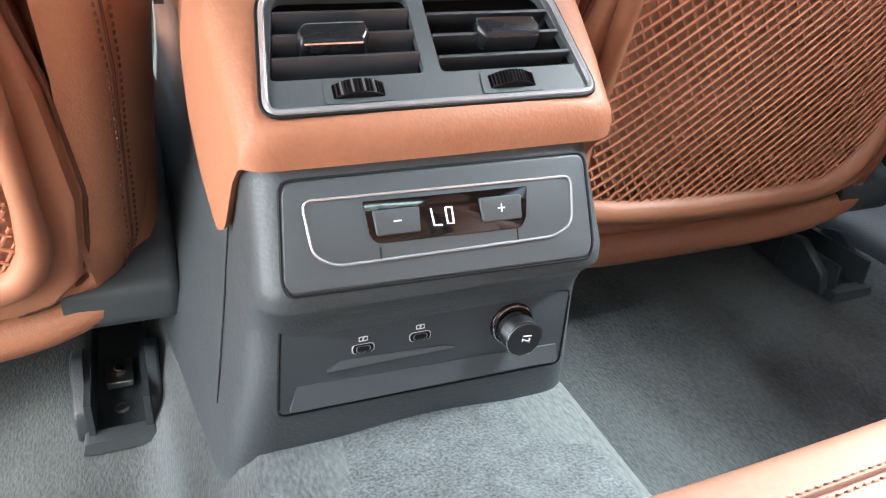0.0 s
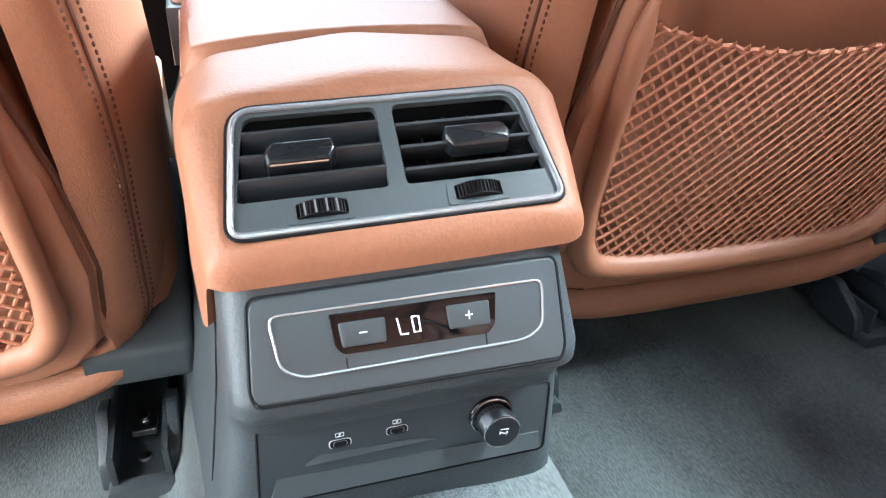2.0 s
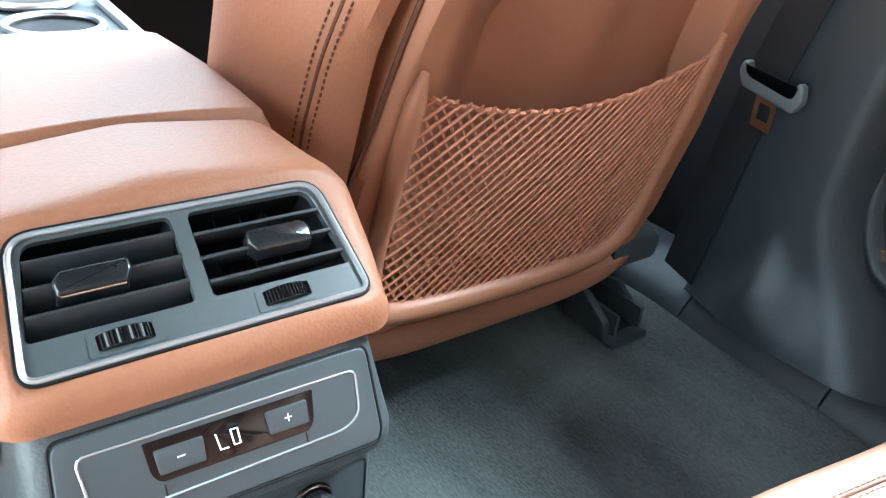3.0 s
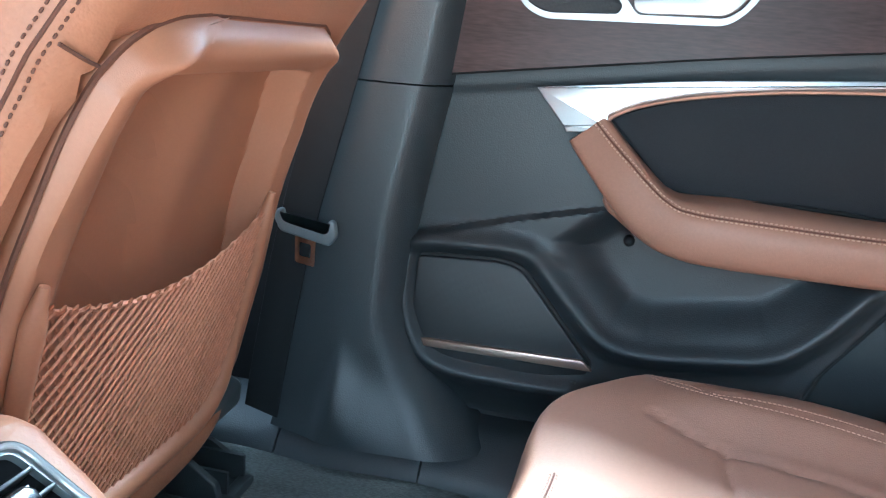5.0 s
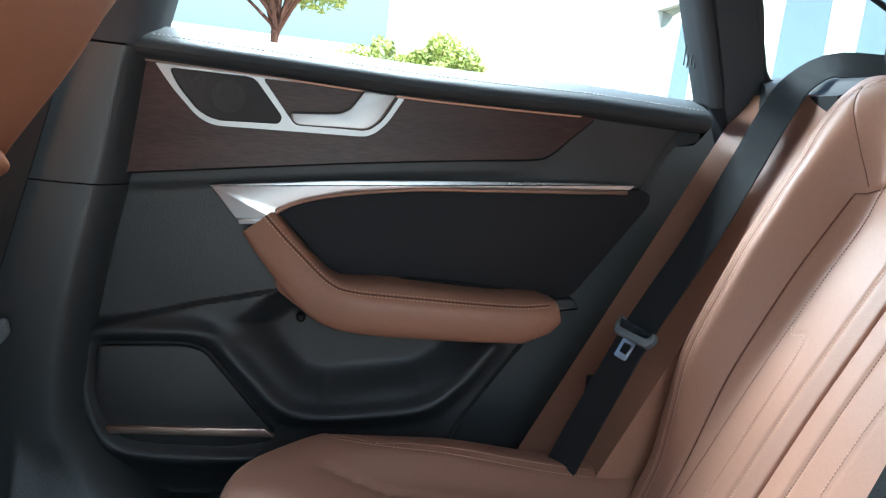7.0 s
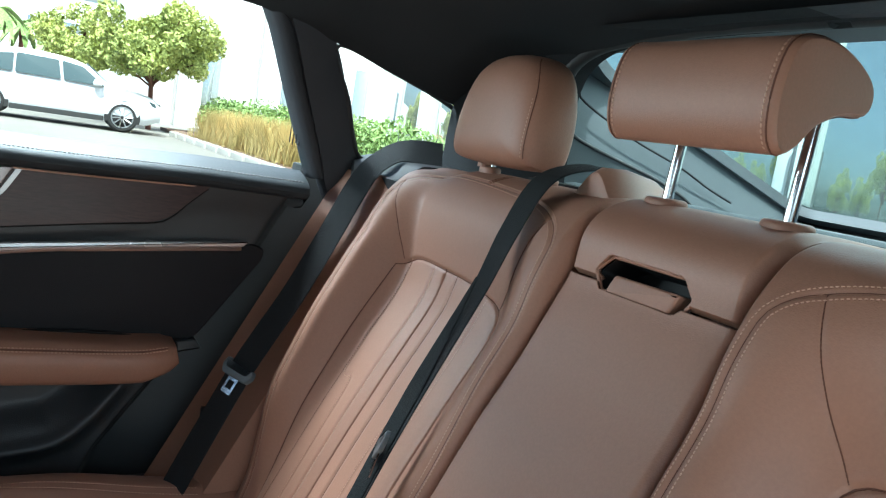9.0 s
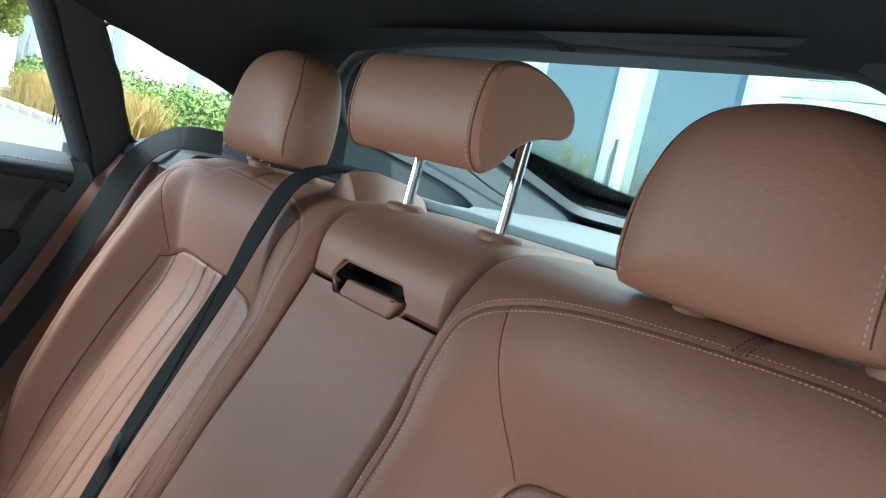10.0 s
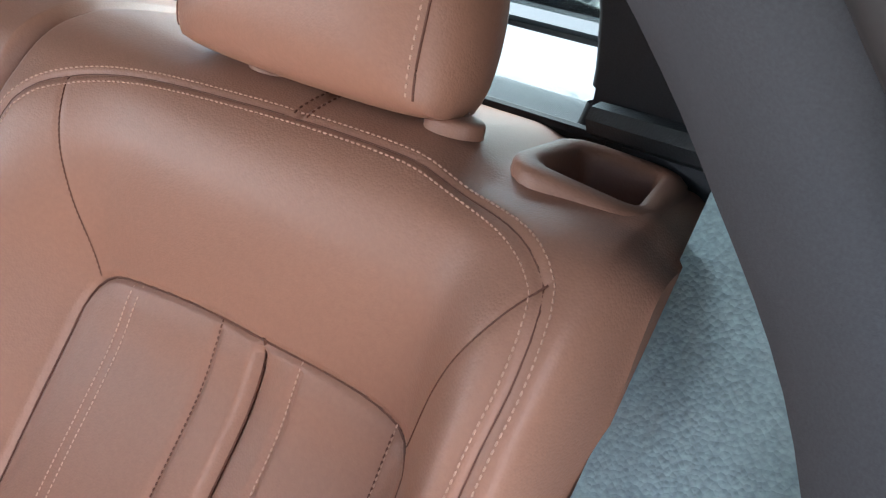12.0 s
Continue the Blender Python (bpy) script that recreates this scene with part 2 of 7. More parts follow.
def plate(outline, holes, at, w0, w1):
    """A plate with holes through it."""
    bm = bmesh.new()
    edges, loops = [], []
    for loop in [outline] + list(holes):
        vs = [bm.verts.new((u, v, 0)) for u, v in loop]
        loops.append(len(vs))
        edges += [bm.edges.new((vs[i], vs[(i + 1) % len(vs)])) for i in range(len(vs))]
    bmesh.ops.triangle_fill(bm, use_beauty=True, edges=edges)
    bm.verts.index_update()
    flat = [v.co.copy() for v in bm.verts]
    tris = [tuple(v.index for v in f.verts) for f in bm.faces]
    bm.free()
    n = len(flat)
    verts = [at(c.x, c.y, w1) for c in flat] + [at(c.x, c.y, w0) for c in flat]
    faces = tris + [tuple(i + n for i in t[::-1]) for t in tris]
    k = 0
    for m in loops:
        for i in range(m):
            a, b = k + i, k + (i + 1) % m
            faces.append((a, b, b + n, a + n))
        k += m
    return verts, faces


def tube(path, r, sides=8, closed=False, flat=1.0, up=(0, 0, 1), caps=True):
    """A rounded bar along a path; flat squeezes it along up. r may be a list."""
    P = np.array(path, float)
    n = len(P)
    rr = np.full(n, r) if np.isscalar(r) else np.array(r)
    verts, faces = [], []
    for i in range(n):
        a, b = (P[i - 1], P[(i + 1) % n]) if closed else (P[max(i - 1, 0)], P[min(i + 1, n - 1)])
        t = unit(b - a)
        s = np.cross(t, up)
        if np.linalg.norm(s) < 1e-4:
            s = np.cross(t, (1, 0.3, 0.1))
        s = unit(s)
        q = np.cross(s, t)
        for k in range(sides):
            an = 2 * math.pi * k / sides
            verts.append(P[i] + rr[i] * (math.cos(an) * s + flat * math.sin(an) * q))
    for i in range(n if closed else n - 1):
        for k in range(sides):
            j = (i + 1) % n
            faces.append((i * sides + k, i * sides + (k + 1) % sides, j * sides + (k + 1) % sides, j * sides + k))
    if not closed and caps:
        faces.append(tuple(range(sides))[::-1])
        faces.append(tuple((n - 1) * sides + k for k in range(sides)))
    return verts, faces


def ribbon(path, across, th, out):
    """A flat strap: half-width vector(s) across, thickness th along out."""
    P = np.array(path, float)
    A = np.array(across, float)
    O = np.array(out, float)
    n = len(P)
    if A.ndim == 1:
        A = np.tile(A, (n, 1))
    if O.ndim == 1:
        O = np.tile(O, (n, 1))
    verts, faces = [], []
    for i in range(n):
        verts += [P[i] - A[i], P[i] - A[i] * 0.96 + O[i] * th, P[i] + A[i] * 0.96 + O[i] * th, P[i] + A[i]]
    for i in range(n - 1):
        for k in range(4):
            a, b = i * 4 + k, i * 4 + (k + 1) % 4
            faces.append((a, b, b + 4, a + 4))
    faces += [(3, 2, 1, 0), tuple((n - 1) * 4 + k for k in range(4))]
    return verts, faces


def sheet(P, closed_u=False):
    """Faces over a grid of places P[i, j]."""
    a, b = P.shape[:2]
    faces = []
    for i in range(a - 1):
        for j in range(b if closed_u else b - 1):
            k = (j + 1) % b
            faces.append((i * b + j, i * b + k, (i + 1) * b + k, (i + 1) * b + j))
    return list(P.reshape(-1, 3)), faces


def padded(P, back):
    """A sheet with depth: its rim drawn back by the vector and closed behind."""
    verts, faces = sheet(P)
    a, b = P.shape[:2]
    rim = [j for j in range(b)] + [i * b + b - 1 for i in range(1, a)] + [(a - 1) * b + j for j in range(b - 2, -1, -1)] + [i * b for i in range(a - 2, 0, -1)]
    k = len(verts)
    verts += [verts[i] + np.asarray(back, float) for i in rim]
    m = len(rim)
    for i in range(m):
        j = (i + 1) % m
        faces.append((rim[j], rim[i], k + i, k + j))
    faces.append(tuple(range(k, k + m)))
    return verts, faces


def loft(rings, cap=True):
    """Skin over closed rings that have the same number of points."""
    P = np.array(rings, float)
    verts, faces = sheet(P, True)
    n = P.shape[1]
    if cap:
        faces.append(tuple(range(n))[::-1])
        faces.append(tuple((len(P) - 1) * n + k for k in range(n)))
    return verts, faces


def pillow(outline, at, front, back, p=2.6, rings=9, pb=None):
    """A stuffed shape over a convex outline, bulging by front and back."""
    P = np.array(outline, float)
    c = P.mean(0)
    R_ = []
    pb = pb or p
    for k in range(1, rings + 1):
        f = math.sin(math.pi / 2 * k / rings)
        w = front * (1 - f ** p) ** (1 / p)
        R_.append([at(*(c + (q - c) * f), w) for q in P])
    for k in range(rings - 1, 0, -1):
        f = math.sin(math.pi / 2 * k / rings)
        w = -back * (1 - f ** pb) ** (1 / pb)
        R_.append([at(*(c + (q - c) * f), w) for q in P])
    return loft(R_)


def box(x0, x1, y0, y1, z0, z1, b=0.003):
    o = rounded([(x0, y0), (x1, y0), (x1, y1), (x0, y1)], b, 3)
    return slab(o, lambda u, v, w: V(u, v, w), z0, z1, min(b, abs(z1 - z0) / 3), 2)


def dist_to(X, Z, line):
    """Distance of the places (X, Z) from a line of points."""
    d = np.full(X.shape, 9.0)
    L_ = np.array(line, float)
    for a, b in zip(L_[:-1], L_[1:]):
        e = b - a
        t = np.clip(((X - a[0]) * e[0] + (Z - a[1]) * e[1]) / max(1e-12, e @ e), 0, 1)
        d = np.minimum(d, np.hypot(X - a[0] - t * e[0], Z - a[1] - t * e[1]))
    return d


def inside(X, Z, poly):
    P = np.array(poly, float)
    r = np.zeros(X.shape, bool)
    for (x0, z0), (x1, z1) in zip(P, np.roll(P, -1, 0)):
        if abs(z1 - z0) < 1e-9:
            continue
        c = ((z0 > Z) != (z1 > Z)) & (X < (x1 - x0) * (Z - z0) / (z1 - z0) + x0)
        r ^= c
    return r


def ss(x, a, b):
    t = np.clip((x - a) / (b - a), 0, 1)
    return t * t * (3 - 2 * t)


def soft(x, xs, ys, r=0.022):
    """A line through given values with its corners smoothed over r."""
    return sum(k * np.interp(x + d * r, xs, ys) for d, k in ((-1, 0.1), (-0.66, 0.15), (-0.33, 0.16), (0, 0.18), (0.33, 0.16), (0.66, 0.15), (1, 0.1)))


def stitches(path, normal, pitch=0.0048, length=0.0032, r=0.00065, lift=0.0004):
    """A row of single stitches along a path that lies on a surface."""
    P = np.array(path, float)
    s = np.concatenate([[0], np.cumsum(np.linalg.norm(np.diff(P, axis=0), axis=1))])
    n = max(2, int(s[-1] / pitch))
    N_ = np.array(normal, float)
    verts, faces = [], []
    for k in range(n):
        m = (k + 0.5) * s[-1] / n
        q = [np.array([np.interp(m + d, s, P[:, c]) for c in range(3)]) for d in (-length / 2, length / 2)]
        t = unit(q[1] - q[0])
        nn = unit(np.array([np.interp(m, s, N_[:, c]) for c in range(3)]) if N_.ndim == 2 else N_)
        sd = unit(np.cross(t, nn))
        i = len(verts)
        c = (q[0] + q[1]) / 2 + nn * lift
        for e, h in ((-1, 0.35), (-0.6, 1.0), (0.6, 1.0), (1, 0.35)):
            for a, b in ((-1, -0.4), (1, -0.4), (0.6, 0.9), (-0.6, 0.9)):
                verts.append(c + t * e * length / 2 + sd * a * r * h + nn * b * r * h)
        for g in range(3):
            for m_ in range(4):
                a, b = i + g * 4 + m_, i + g * 4 + (m_ + 1) % 4
                faces.append((a, b, b + 4, a + 4))
        faces += [(i + 3, i + 2, i + 1, i), (i + 12, i + 13, i + 14, i + 15)]
    return verts, faces


def disc(cx, cz, r, at, w0, w1, bev=0.0008, n=32):
    return slab([(cx + r * math.cos(a), cz + r * math.sin(a)) for a in np.linspace(0, 2 * math.pi, n + 1)[:-1]], at, w0, w1, bev)


def door_at(u, v, w):
    """Places on the right side of the car: u along y, v up, w depth towards the middle."""
    return V(X_DOOR - w, u, v)


X_DOOR = 0.757


# ---- floor, tunnel and sill ----
RC = -0.019     # middle of the rear seats
gx, gy = np.meshgrid(np.linspace(-0.80, 0.74, 150), np.linspace(-0.75, 1.3, 180))
gz = 0.012 * ss(gx, 0.55, 0.73) + 0.004 * np.sin(gx * 23 + gy * 9) * np.sin(gy * 17)
hump = ss(0.165 - np.abs(gx + 0.003), 0.0, 0.075)
gz = gz * (1 - hump) + 0.146 * hump
floor = part("floor", padded(np.stack([gx, gy, gz], 2), (0, 0, -0.05)), CARPET, None, "grey brushed carpet over the rear footwell", kind="structure")
tagged(floor, category="carpet")
hx_, hy_ = np.meshgrid(np.linspace(-0.125, 0.119, 60), np.linspace(-0.40, 0.012, 70))
hz_ = 0.1475 + 0.003 * np.cos(hx_ * 40) - 0.05 * ss(np.abs(hx_ + 0.006), 0.088, 0.120) + 0.10 * np.clip(-hy_ - 0.02, 0, 0.3) * 0.6
part("tunnel_mat", padded(np.stack([hx_, hy_, hz_], 2), (0, 0, -0.03)), CARPET_HUMP, floor, "pale grey cut-pile carpet on the tunnel")

sill = thing("sill", (0.72, 0.0, 0.03), "dark grey plastic door sill cover", "sill", kind="structure")
prof = smooth_line([(0.676, 0.004), (0.684, 0.022), (0.700, 0.038), (0.724, 0.052), (0.752, 0.064), (0.81, 0.070)], 14)
for y0, y1 in ((-0.70, -0.0075), (-0.0045, 0.196), (0.199, 0.90)):
    ys = np.linspace(y0, y1, 12)
    part("sill_cover", padded(np.array([[(x, y, z) for x, z in prof] for y in ys]), (0.0, 0.0, -0.03)), TRIM_GREY, sill)

# ---- B pillar and the front doorway beyond it ----
bp = thing("b_pillar", (0.76, 0.1, 0.06), "dark grey plastic pillar trim between the doors", "pillar trim", kind="structure")


def pillar_sheet(z0, z1, n=44):
    """Flat trim with a sharp front edge, rolled into the door gap and flared out to the sill."""
    rows = []
    for z in np.linspace(z0, z1, n):
        yf = np.interp(z, [0.04, 0.07, 0.204, 0.344, 0.433, 0.528, 0.66, 1.0], [0.210, 0.206, 0.187, 0.171, 0.147, 0.125, 0.081, -0.02])
        yr = np.interp(z, [0.04, 0.105, 0.155, 0.200, 0.235, 0.288, 0.336, 0.415, 0.536, 0.668, 1.0], [-0.090, -0.034, 0.010, 0.034, 0.041, 0.040, 0.036, 0.025, 0.001, -0.014, -0.09])
        r = []
        for t in np.linspace(0, 1, 34):
            y = yf + (yr - yf) * t
            zf = np.interp(y, [-0.05, 0.03, 0.085, 0.115, 0.15, 0.21], [0.090, 0.094, 0.118, 0.150, 0.080, 0.045])
            flare = float(ss(np.array(zf - z), -0.045, 0.075))
            r.append((0.702 - 0.006 * math.sin(math.pi * t) + 0.045 * max(0.0, (t - 0.72) / 0.28) ** 2.2 - 0.030 * flare, y, z))
        rows.append(r)
    return padded(np.array(rows), (0.06, 0, 0))


part("lower_trim", pillar_sheet(0.046, 0.517), TRIM_GREY, bp)
part("middle_trim", pillar_sheet(0.519, 0.690, 16), TRIM_GREY, bp)
part("upper_trim", pillar_sheet(0.693, 1.0, 20), PILLAR, bp)
part("front_door_card", box(0.77, 0.82, 0.20, 1.15, 0.02, 0.70), BLACK, thing("front_door", (0.8, 0.5, 0.0), "black closed front door seen past the seat", "car door", kind="structure"))
part("pillar_jamb", box(0.790, 0.84, -0.12, 0.20, 0.0, 0.70), RUBBER, bp)

# ---- rear door on the right ----
door = thing("door_1", (X_DOOR, -0.35, 0.10), "closed rear door, dark grey with walnut veneer, tan armrest and satin trim", "car door", kind="structure")


def front_edge(z):
    return np.interp(z, [0.085, 0.107, 0.143, 0.190, 0.246, 0.320, 0.514, 0.70], [-0.008, 0.012, 0.036, 0.055, 0.062, 0.054, 0.023, 0.002])


def rear_edge(z):
    return np.interp(z, [0.085, 0.210, 0.297, 0.403, 0.581, 0.70], [-0.438, -0.484, -0.545, -0.623, -0.728, -0.784])


RIDGE = smooth_line([(-0.181, 0.148), (-0.102, 0.146), (-0.013, 0.152), (0.025, 0.178), (0.045, 0.235), (0.045, 0.292), (0.030, 0.316), (-0.045, 0.323), (-0.096, 0.323), (-0.126, 0.306),
                     (-0.176, 0.256), (-0.214, 0.222), (-0.262, 0.211), (-0.351, 0.219), (-0.420, 0.233), (-0.470, 0.274), (-0.510, 0.327)], 90)
POCKET = [(-0.130, 0.340), (-0.20, 0.400), (-0.383, 0.426), (-0.582, 0.414), (-0.541, 0.35), (-0.480, 0.296), (-0.415, 0.249), (-0.270, 0.226), (-0.222, 0.238), (-0.170, 0.292)]
WOOD_LOW = [(0.015, 0.533), (-0.154, 0.557), (-0.297, 0.577), (-0.446, 0.595), (-0.537, 0.605), (-0.562, 0.617), (-0.586, 0.642), (-0.614, 0.668), (-0.632, 0.684)]
rows = []
for z in np.linspace(0.085, 0.69, 170):
    ys = front_edge(z) + (rear_edge(z) - front_edge(z)) * np.linspace(0, 1, 210)
    rows.append(np.stack([ys, np.full(210, z)], 1))
G_ = np.array(rows)
Yd, Zd = G_[..., 0], G_[..., 1]
rd = dist_to(Yd, Zd, RIDGE)
w_ = 0.017 * np.exp(-(rd / 0.015) ** 2)
pk = inside(Yd, Zd, POCKET)
pd = dist_to(Yd, Zd, POCKET + POCKET[:1])
w_ -= np.where(pk, 0.030 * ss(pd, 0.0, 0.05), 0)
# shoulder above the loudspeaker, the rail under the veneer, and the fall to the sill
sh = np.interp(Yd, [-0.25, -0.21, -0.093, 0.05], [0.402, 0.394, 0.366, 0.325])
w_ += 0.010 * ss(sh - Zd, -0.001, 0.006) * (1 - ss(-Yd, 0.16, 0.24)) * ss(Zd, 0.30, 0.33)
wl = np.interp(Yd, [p[0] for p in WOOD_LOW][::-1], [p[1] for p in WOOD_LOW][::-1])
w_ += 0.005 * ss(Zd, wl - 0.030, wl - 0.012) * (1 - ss(-Yd, 0.45, 0.60))
w_ += 0.010 * ss(0.34 - Zd, 0.0, 0.2)
w_ -= 0.02 * ss(0.135 - Zd, 0.0, 0.05)
edge = np.linspace(0, 1, 210)[None, :] * np.ones_like(Zd)
w_ -= 0.016 * (1 - ss(edge, 0.0, 0.022)) + 0.018 * (1 - ss(1 - edge, 0.0, 0.03))
w_ += 0.012 * ss(Zd, 0.61, 0.68)
part("door_panel", padded(np.stack([X_DOOR - w_, Yd, Zd], 2), (0.06, 0, 0)), DARK, door)


# window ledge with its stitched leather cap
def ledge_lift(y):
    return np.interp(y, [-0.79, -0.60, -0.457, -0.346, -0.17, 0.0], [-0.003, 0.002, 0.0005, 0.001, 0.006, 0.010])


led = []
for y in np.linspace(0.006, -0.776, 50):
    e = ledge_lift(y)
    led.append([(x, y, z + e) for x, z in smooth_line([(0.763, 0.667), (0.738, 0.669), (0.718, 0.671), (0.706, 0.678), (0.705, 0.687), (0.716, 0.698), (0.742, 0.708), (0.775, 0.716)], 24)])
ledge = part("window_ledge", padded(np.array(led), (0.03, 0, -0.02)), mat("ledge_leatherette", (0.026, 0.030, 0.034), 0.55, spec=0.35, vary=0.1, scale=9, fine=500, bump=0.25, bump_kind="grain", bump_scale=600), door, "dark stitched leather window ledge")
part("stitching", stitches([(0.7195, y, 0.6998 + ledge_lift(y)) for y in np.linspace(-0.02, -0.768, 60)], (-0.5, 0, 0.8), 0.006, 0.0038, 0.0008), GREY_THREAD, ledge)

# veneer
wood = rounded([(0.003, 0.684)] + WOOD_LOW, [0.002, 0.002, 0.06, 0.06, 0.06, 0.04, 0.02, 0.02, 0.02, 0.002])
part("veneer_panel", plate(wood, [], door_at, -0.02, 0.020), WOOD, door, "dark glossy walnut veneer panel")
part("veneer_joint", tube([door_at(y, z - 0.0012, 0.0185) for y, z in smooth_line(WOOD_LOW[:-1], 60)], 0.0016, 6), BLACK, door)
part("veneer_edge", tube([door_at(0.0045, 0.680, 0.020), door_at(0.0158, 0.533, 0.020)], 0.0013, 6), SATIN, door, "thin satin metal edge of the veneer")
part("veneer_accent_strip", tube([door_at(y, z, 0.024) for y, z in smooth_line([(-0.002, 0.679), (-0.173, 0.675), (-0.346, 0.669), (-0.466, 0.669), (-0.586, 0.6708), (-0.596, 0.674)], 50)], 0.0024, 8), WARM_SATIN, door, "thin satin metal accent strip")

# opener frame, tweeter and handle
FR = rounded([(-0.024, 0.676), (-0.346, 0.671), (-0.322, 0.629), (-0.301, 0.611), (-0.270, 0.610), (-0.100, 0.605), (-0.080, 0.613), (-0.046, 0.647)], [0.002, 0.002, 0.02, 0.014, 0.02, 0.02, 0.02, 0.02])
TW = rounded([(-0.041, 0.672), (-0.147, 0.672), (-0.186, 0.625), (-0.182, 0.6155), (-0.101, 0.6115), (-0.079, 0.621), (-0.052, 0.651)], [0.006, 0.010, 0.006, 0.005, 0.014, 0.02, 0.01])
PO = rounded([(-0.157, 0.672), (-0.338, 0.671), (-0.316, 0.632), (-0.299, 0.6185), (-0.203, 0.6165), (-0.196, 0.624)], [0.006, 0.002, 0.016, 0.012, 0.006, 0.005])
part("opener_frame", plate(FR, [TW, PO], door_at, 0.014, 0.0245), SATIN, door, "satin aluminium frame round tweeter and door opener")
part("tweeter_grille", slab(inset(TW, 0.0005), door_at, -0.01, 0.0215, 0.001), mat("perforated_black_metal", (0.010, 0.010, 0.012), 0.5, vary=0.3, scale=40, fine=700, bump=0.5, bump_kind="holes", bump_scale=700), door, "black perforated tweeter grille")
part("tweeter_dome", disc(-0.116, 0.644, 0.021, door_at, 0.020, 0.0221, 0.0004), mat("perforated_tweeter", (0.022, 0.022, 0.024), 0.5, vary=0.3, scale=40, fine=700, bump=0.8, bump_kind="holes", bump_scale=520), door, "round perforated tweeter area")
part("opener_recess", slab(inset(PO, 0.0005), door_at, -0.01, 0.0165, 0.0), BLACK, door, "black recess behind the opener")
HD = rounded([(-0.1965, 0.632), (-0.1975, 0.622), (-0.206, 0.6165), (-0.297, 0.620), (-0.312, 0.632), (-0.333, 0.671), (-0.289, 0.671), (-0.272, 0.645), (-0.259, 0.638)], [0.004, 0.004, 0.006, 0.012, 0.014, 0.002, 0.003, 0.014, 0.012])
part("door_handle", slab(HD, door_at, 0.017, 0.033, 0.0022), SATIN, door, "satin metal inside door handle")

# dark insert, satin trim and armrest
IN = rounded([(-0.186, 0.500), (-0.30, 0.542), (-0.42, 0.555), (-0.705, 0.577), (-0.724, 0.570), (-0.722, 0.552), (-0.618, 0.404), (-0.45, 0.408), (-0.285, 0.398)], [0.01, 0.06, 0.06, 0.006, 0.008, 0.01, 0.02, 0.02, 0.02])
part("door_insert", slab(IN, door_at, -0.02, 0.0060, 0.003), DARK_CLOTH, door, "dark leatherette door insert")
SV = rounded([(-0.099, 0.527), (-0.198, 0.540), (-0.256, 0.548), (-0.367, 0.5585), (-0.519, 0.571), (-0.692, 0.5835), (-0.683, 0.5745), (-0.519, 0.5625), (-0.368, 0.5500), (-0.272, 0.5350), (-0.215, 0.519), (-0.184, 0.502), (-0.193, 0.4845), (-0.140, 0.479)], [0.002, .04, .04, .04, .04, .002, .002, .04, .04, .04, .02, .006, .002, .003])
part("satin_trim", slab(SV, door_at, -0.02, 0.020, 0.0016), SILVER, door, "curved satin aluminium trim above the armrest")
part("trim_foot", slab(rounded([(-0.136, 0.486), (-0.140, 0.4785), (-0.194, 0.484), (-0.1915, 0.491)], 0.001), door_at, 0.0, 0.0215, 0.001), SATIN, door)
part("trim_underline", tube([door_at(u, v, 0.0155) for u, v in smooth_line([(-0.190, 0.489), (-0.186, 0.498), (-0.215, 0.515), (-0.272, 0.531), (-0.368, 0.5465), (-0.482, 0.5560), (-0.680, 0.5705)], 60)], 0.0040, 8), WARM_SATIN, door, "warm satin metal edge")

axis = smooth_line([(-0.164, 0.484), (-0.200, 0.444), (-0.250, 0.397), (-0.296, 0.381), (-0.403, 0.377), (-0.502, 0.376), (-0.566, 0.379), (-0.590, 0.383)], 60)
rings = []
for i, (y, z) in enumerate(axis):
    t = unit(axis[min(i + 1, 59)] - axis[max(i - 1, 0)])
    nrm = V(-t[1], t[0])
    if nrm[1] < 0:
        nrm = -nrm
    k = i / 59
    hw = np.interp(k, [0, 0.2, 0.38, 0.5, 0.9, 1.0], [0.026, 0.030, 0.033, 0.033, 0.030, 0.027])
    dep = np.interp(k, [0, 0.15, 0.35, 0.9, 0.97, 1.0], [0.022, 0.050, 0.076, 0.076, 0.070, 0.062])
    up_ = np.interp(k, [0, 0.25, 0.45, 0.95, 1], [0.0, 0.0, 0.010, 0.008, 0.0])
    lowf = np.interp(k, [0, 0.88, 0.96, 1.0], [1.0, 1.0, 0.62, 0.15])
    sec = smooth_line([(-0.01, hw + up_), (dep * 0.62, hw + up_ * 0.6), (dep * 0.90, hw * 0.86), (dep, hw * 0.42), (dep * 0.985, -hw * 0.25 * lowf), (dep * 0.90, -hw * 0.80 * lowf), (dep * 0.70, -hw * lowf), (0.25 * dep, -hw * lowf), (-0.01, -hw * 0.9 * lowf)], 30)
    rings.append([door_at(y + nrm[0] * h, z + nrm[1] * h, d) for d, h in sec])
arm = part("armrest", loft(rings), LEATHER_SMOOTH, door, "tan leather armrest and pull handle with a stitched seam")
KS = 11
for off in (-0.0030, 0.0030):
    pth, nn = [], []
    for i in range(0, 58):
        R_ = np.array(rings[i])
        pth.append(R_[KS] + unit(R_[KS + 1] - R_[KS - 1]) * off)
        nn.append(unit(np.cross(R_[KS + 1] - R_[KS - 1], np.array(rings[i + 1])[KS] - R_[KS])))
    nn = np.array(nn)
    nn *= np.where(nn[:, :1] > 0, -1, 1)
    part("stitching", stitches(pth, nn, 0.0052, 0.0036, 0.0009, 0.0006), THREAD, arm)
part("seam", tube([np.array(rings[i])[KS] for i in range(58)], 0.0011, 6), SEAM, arm)
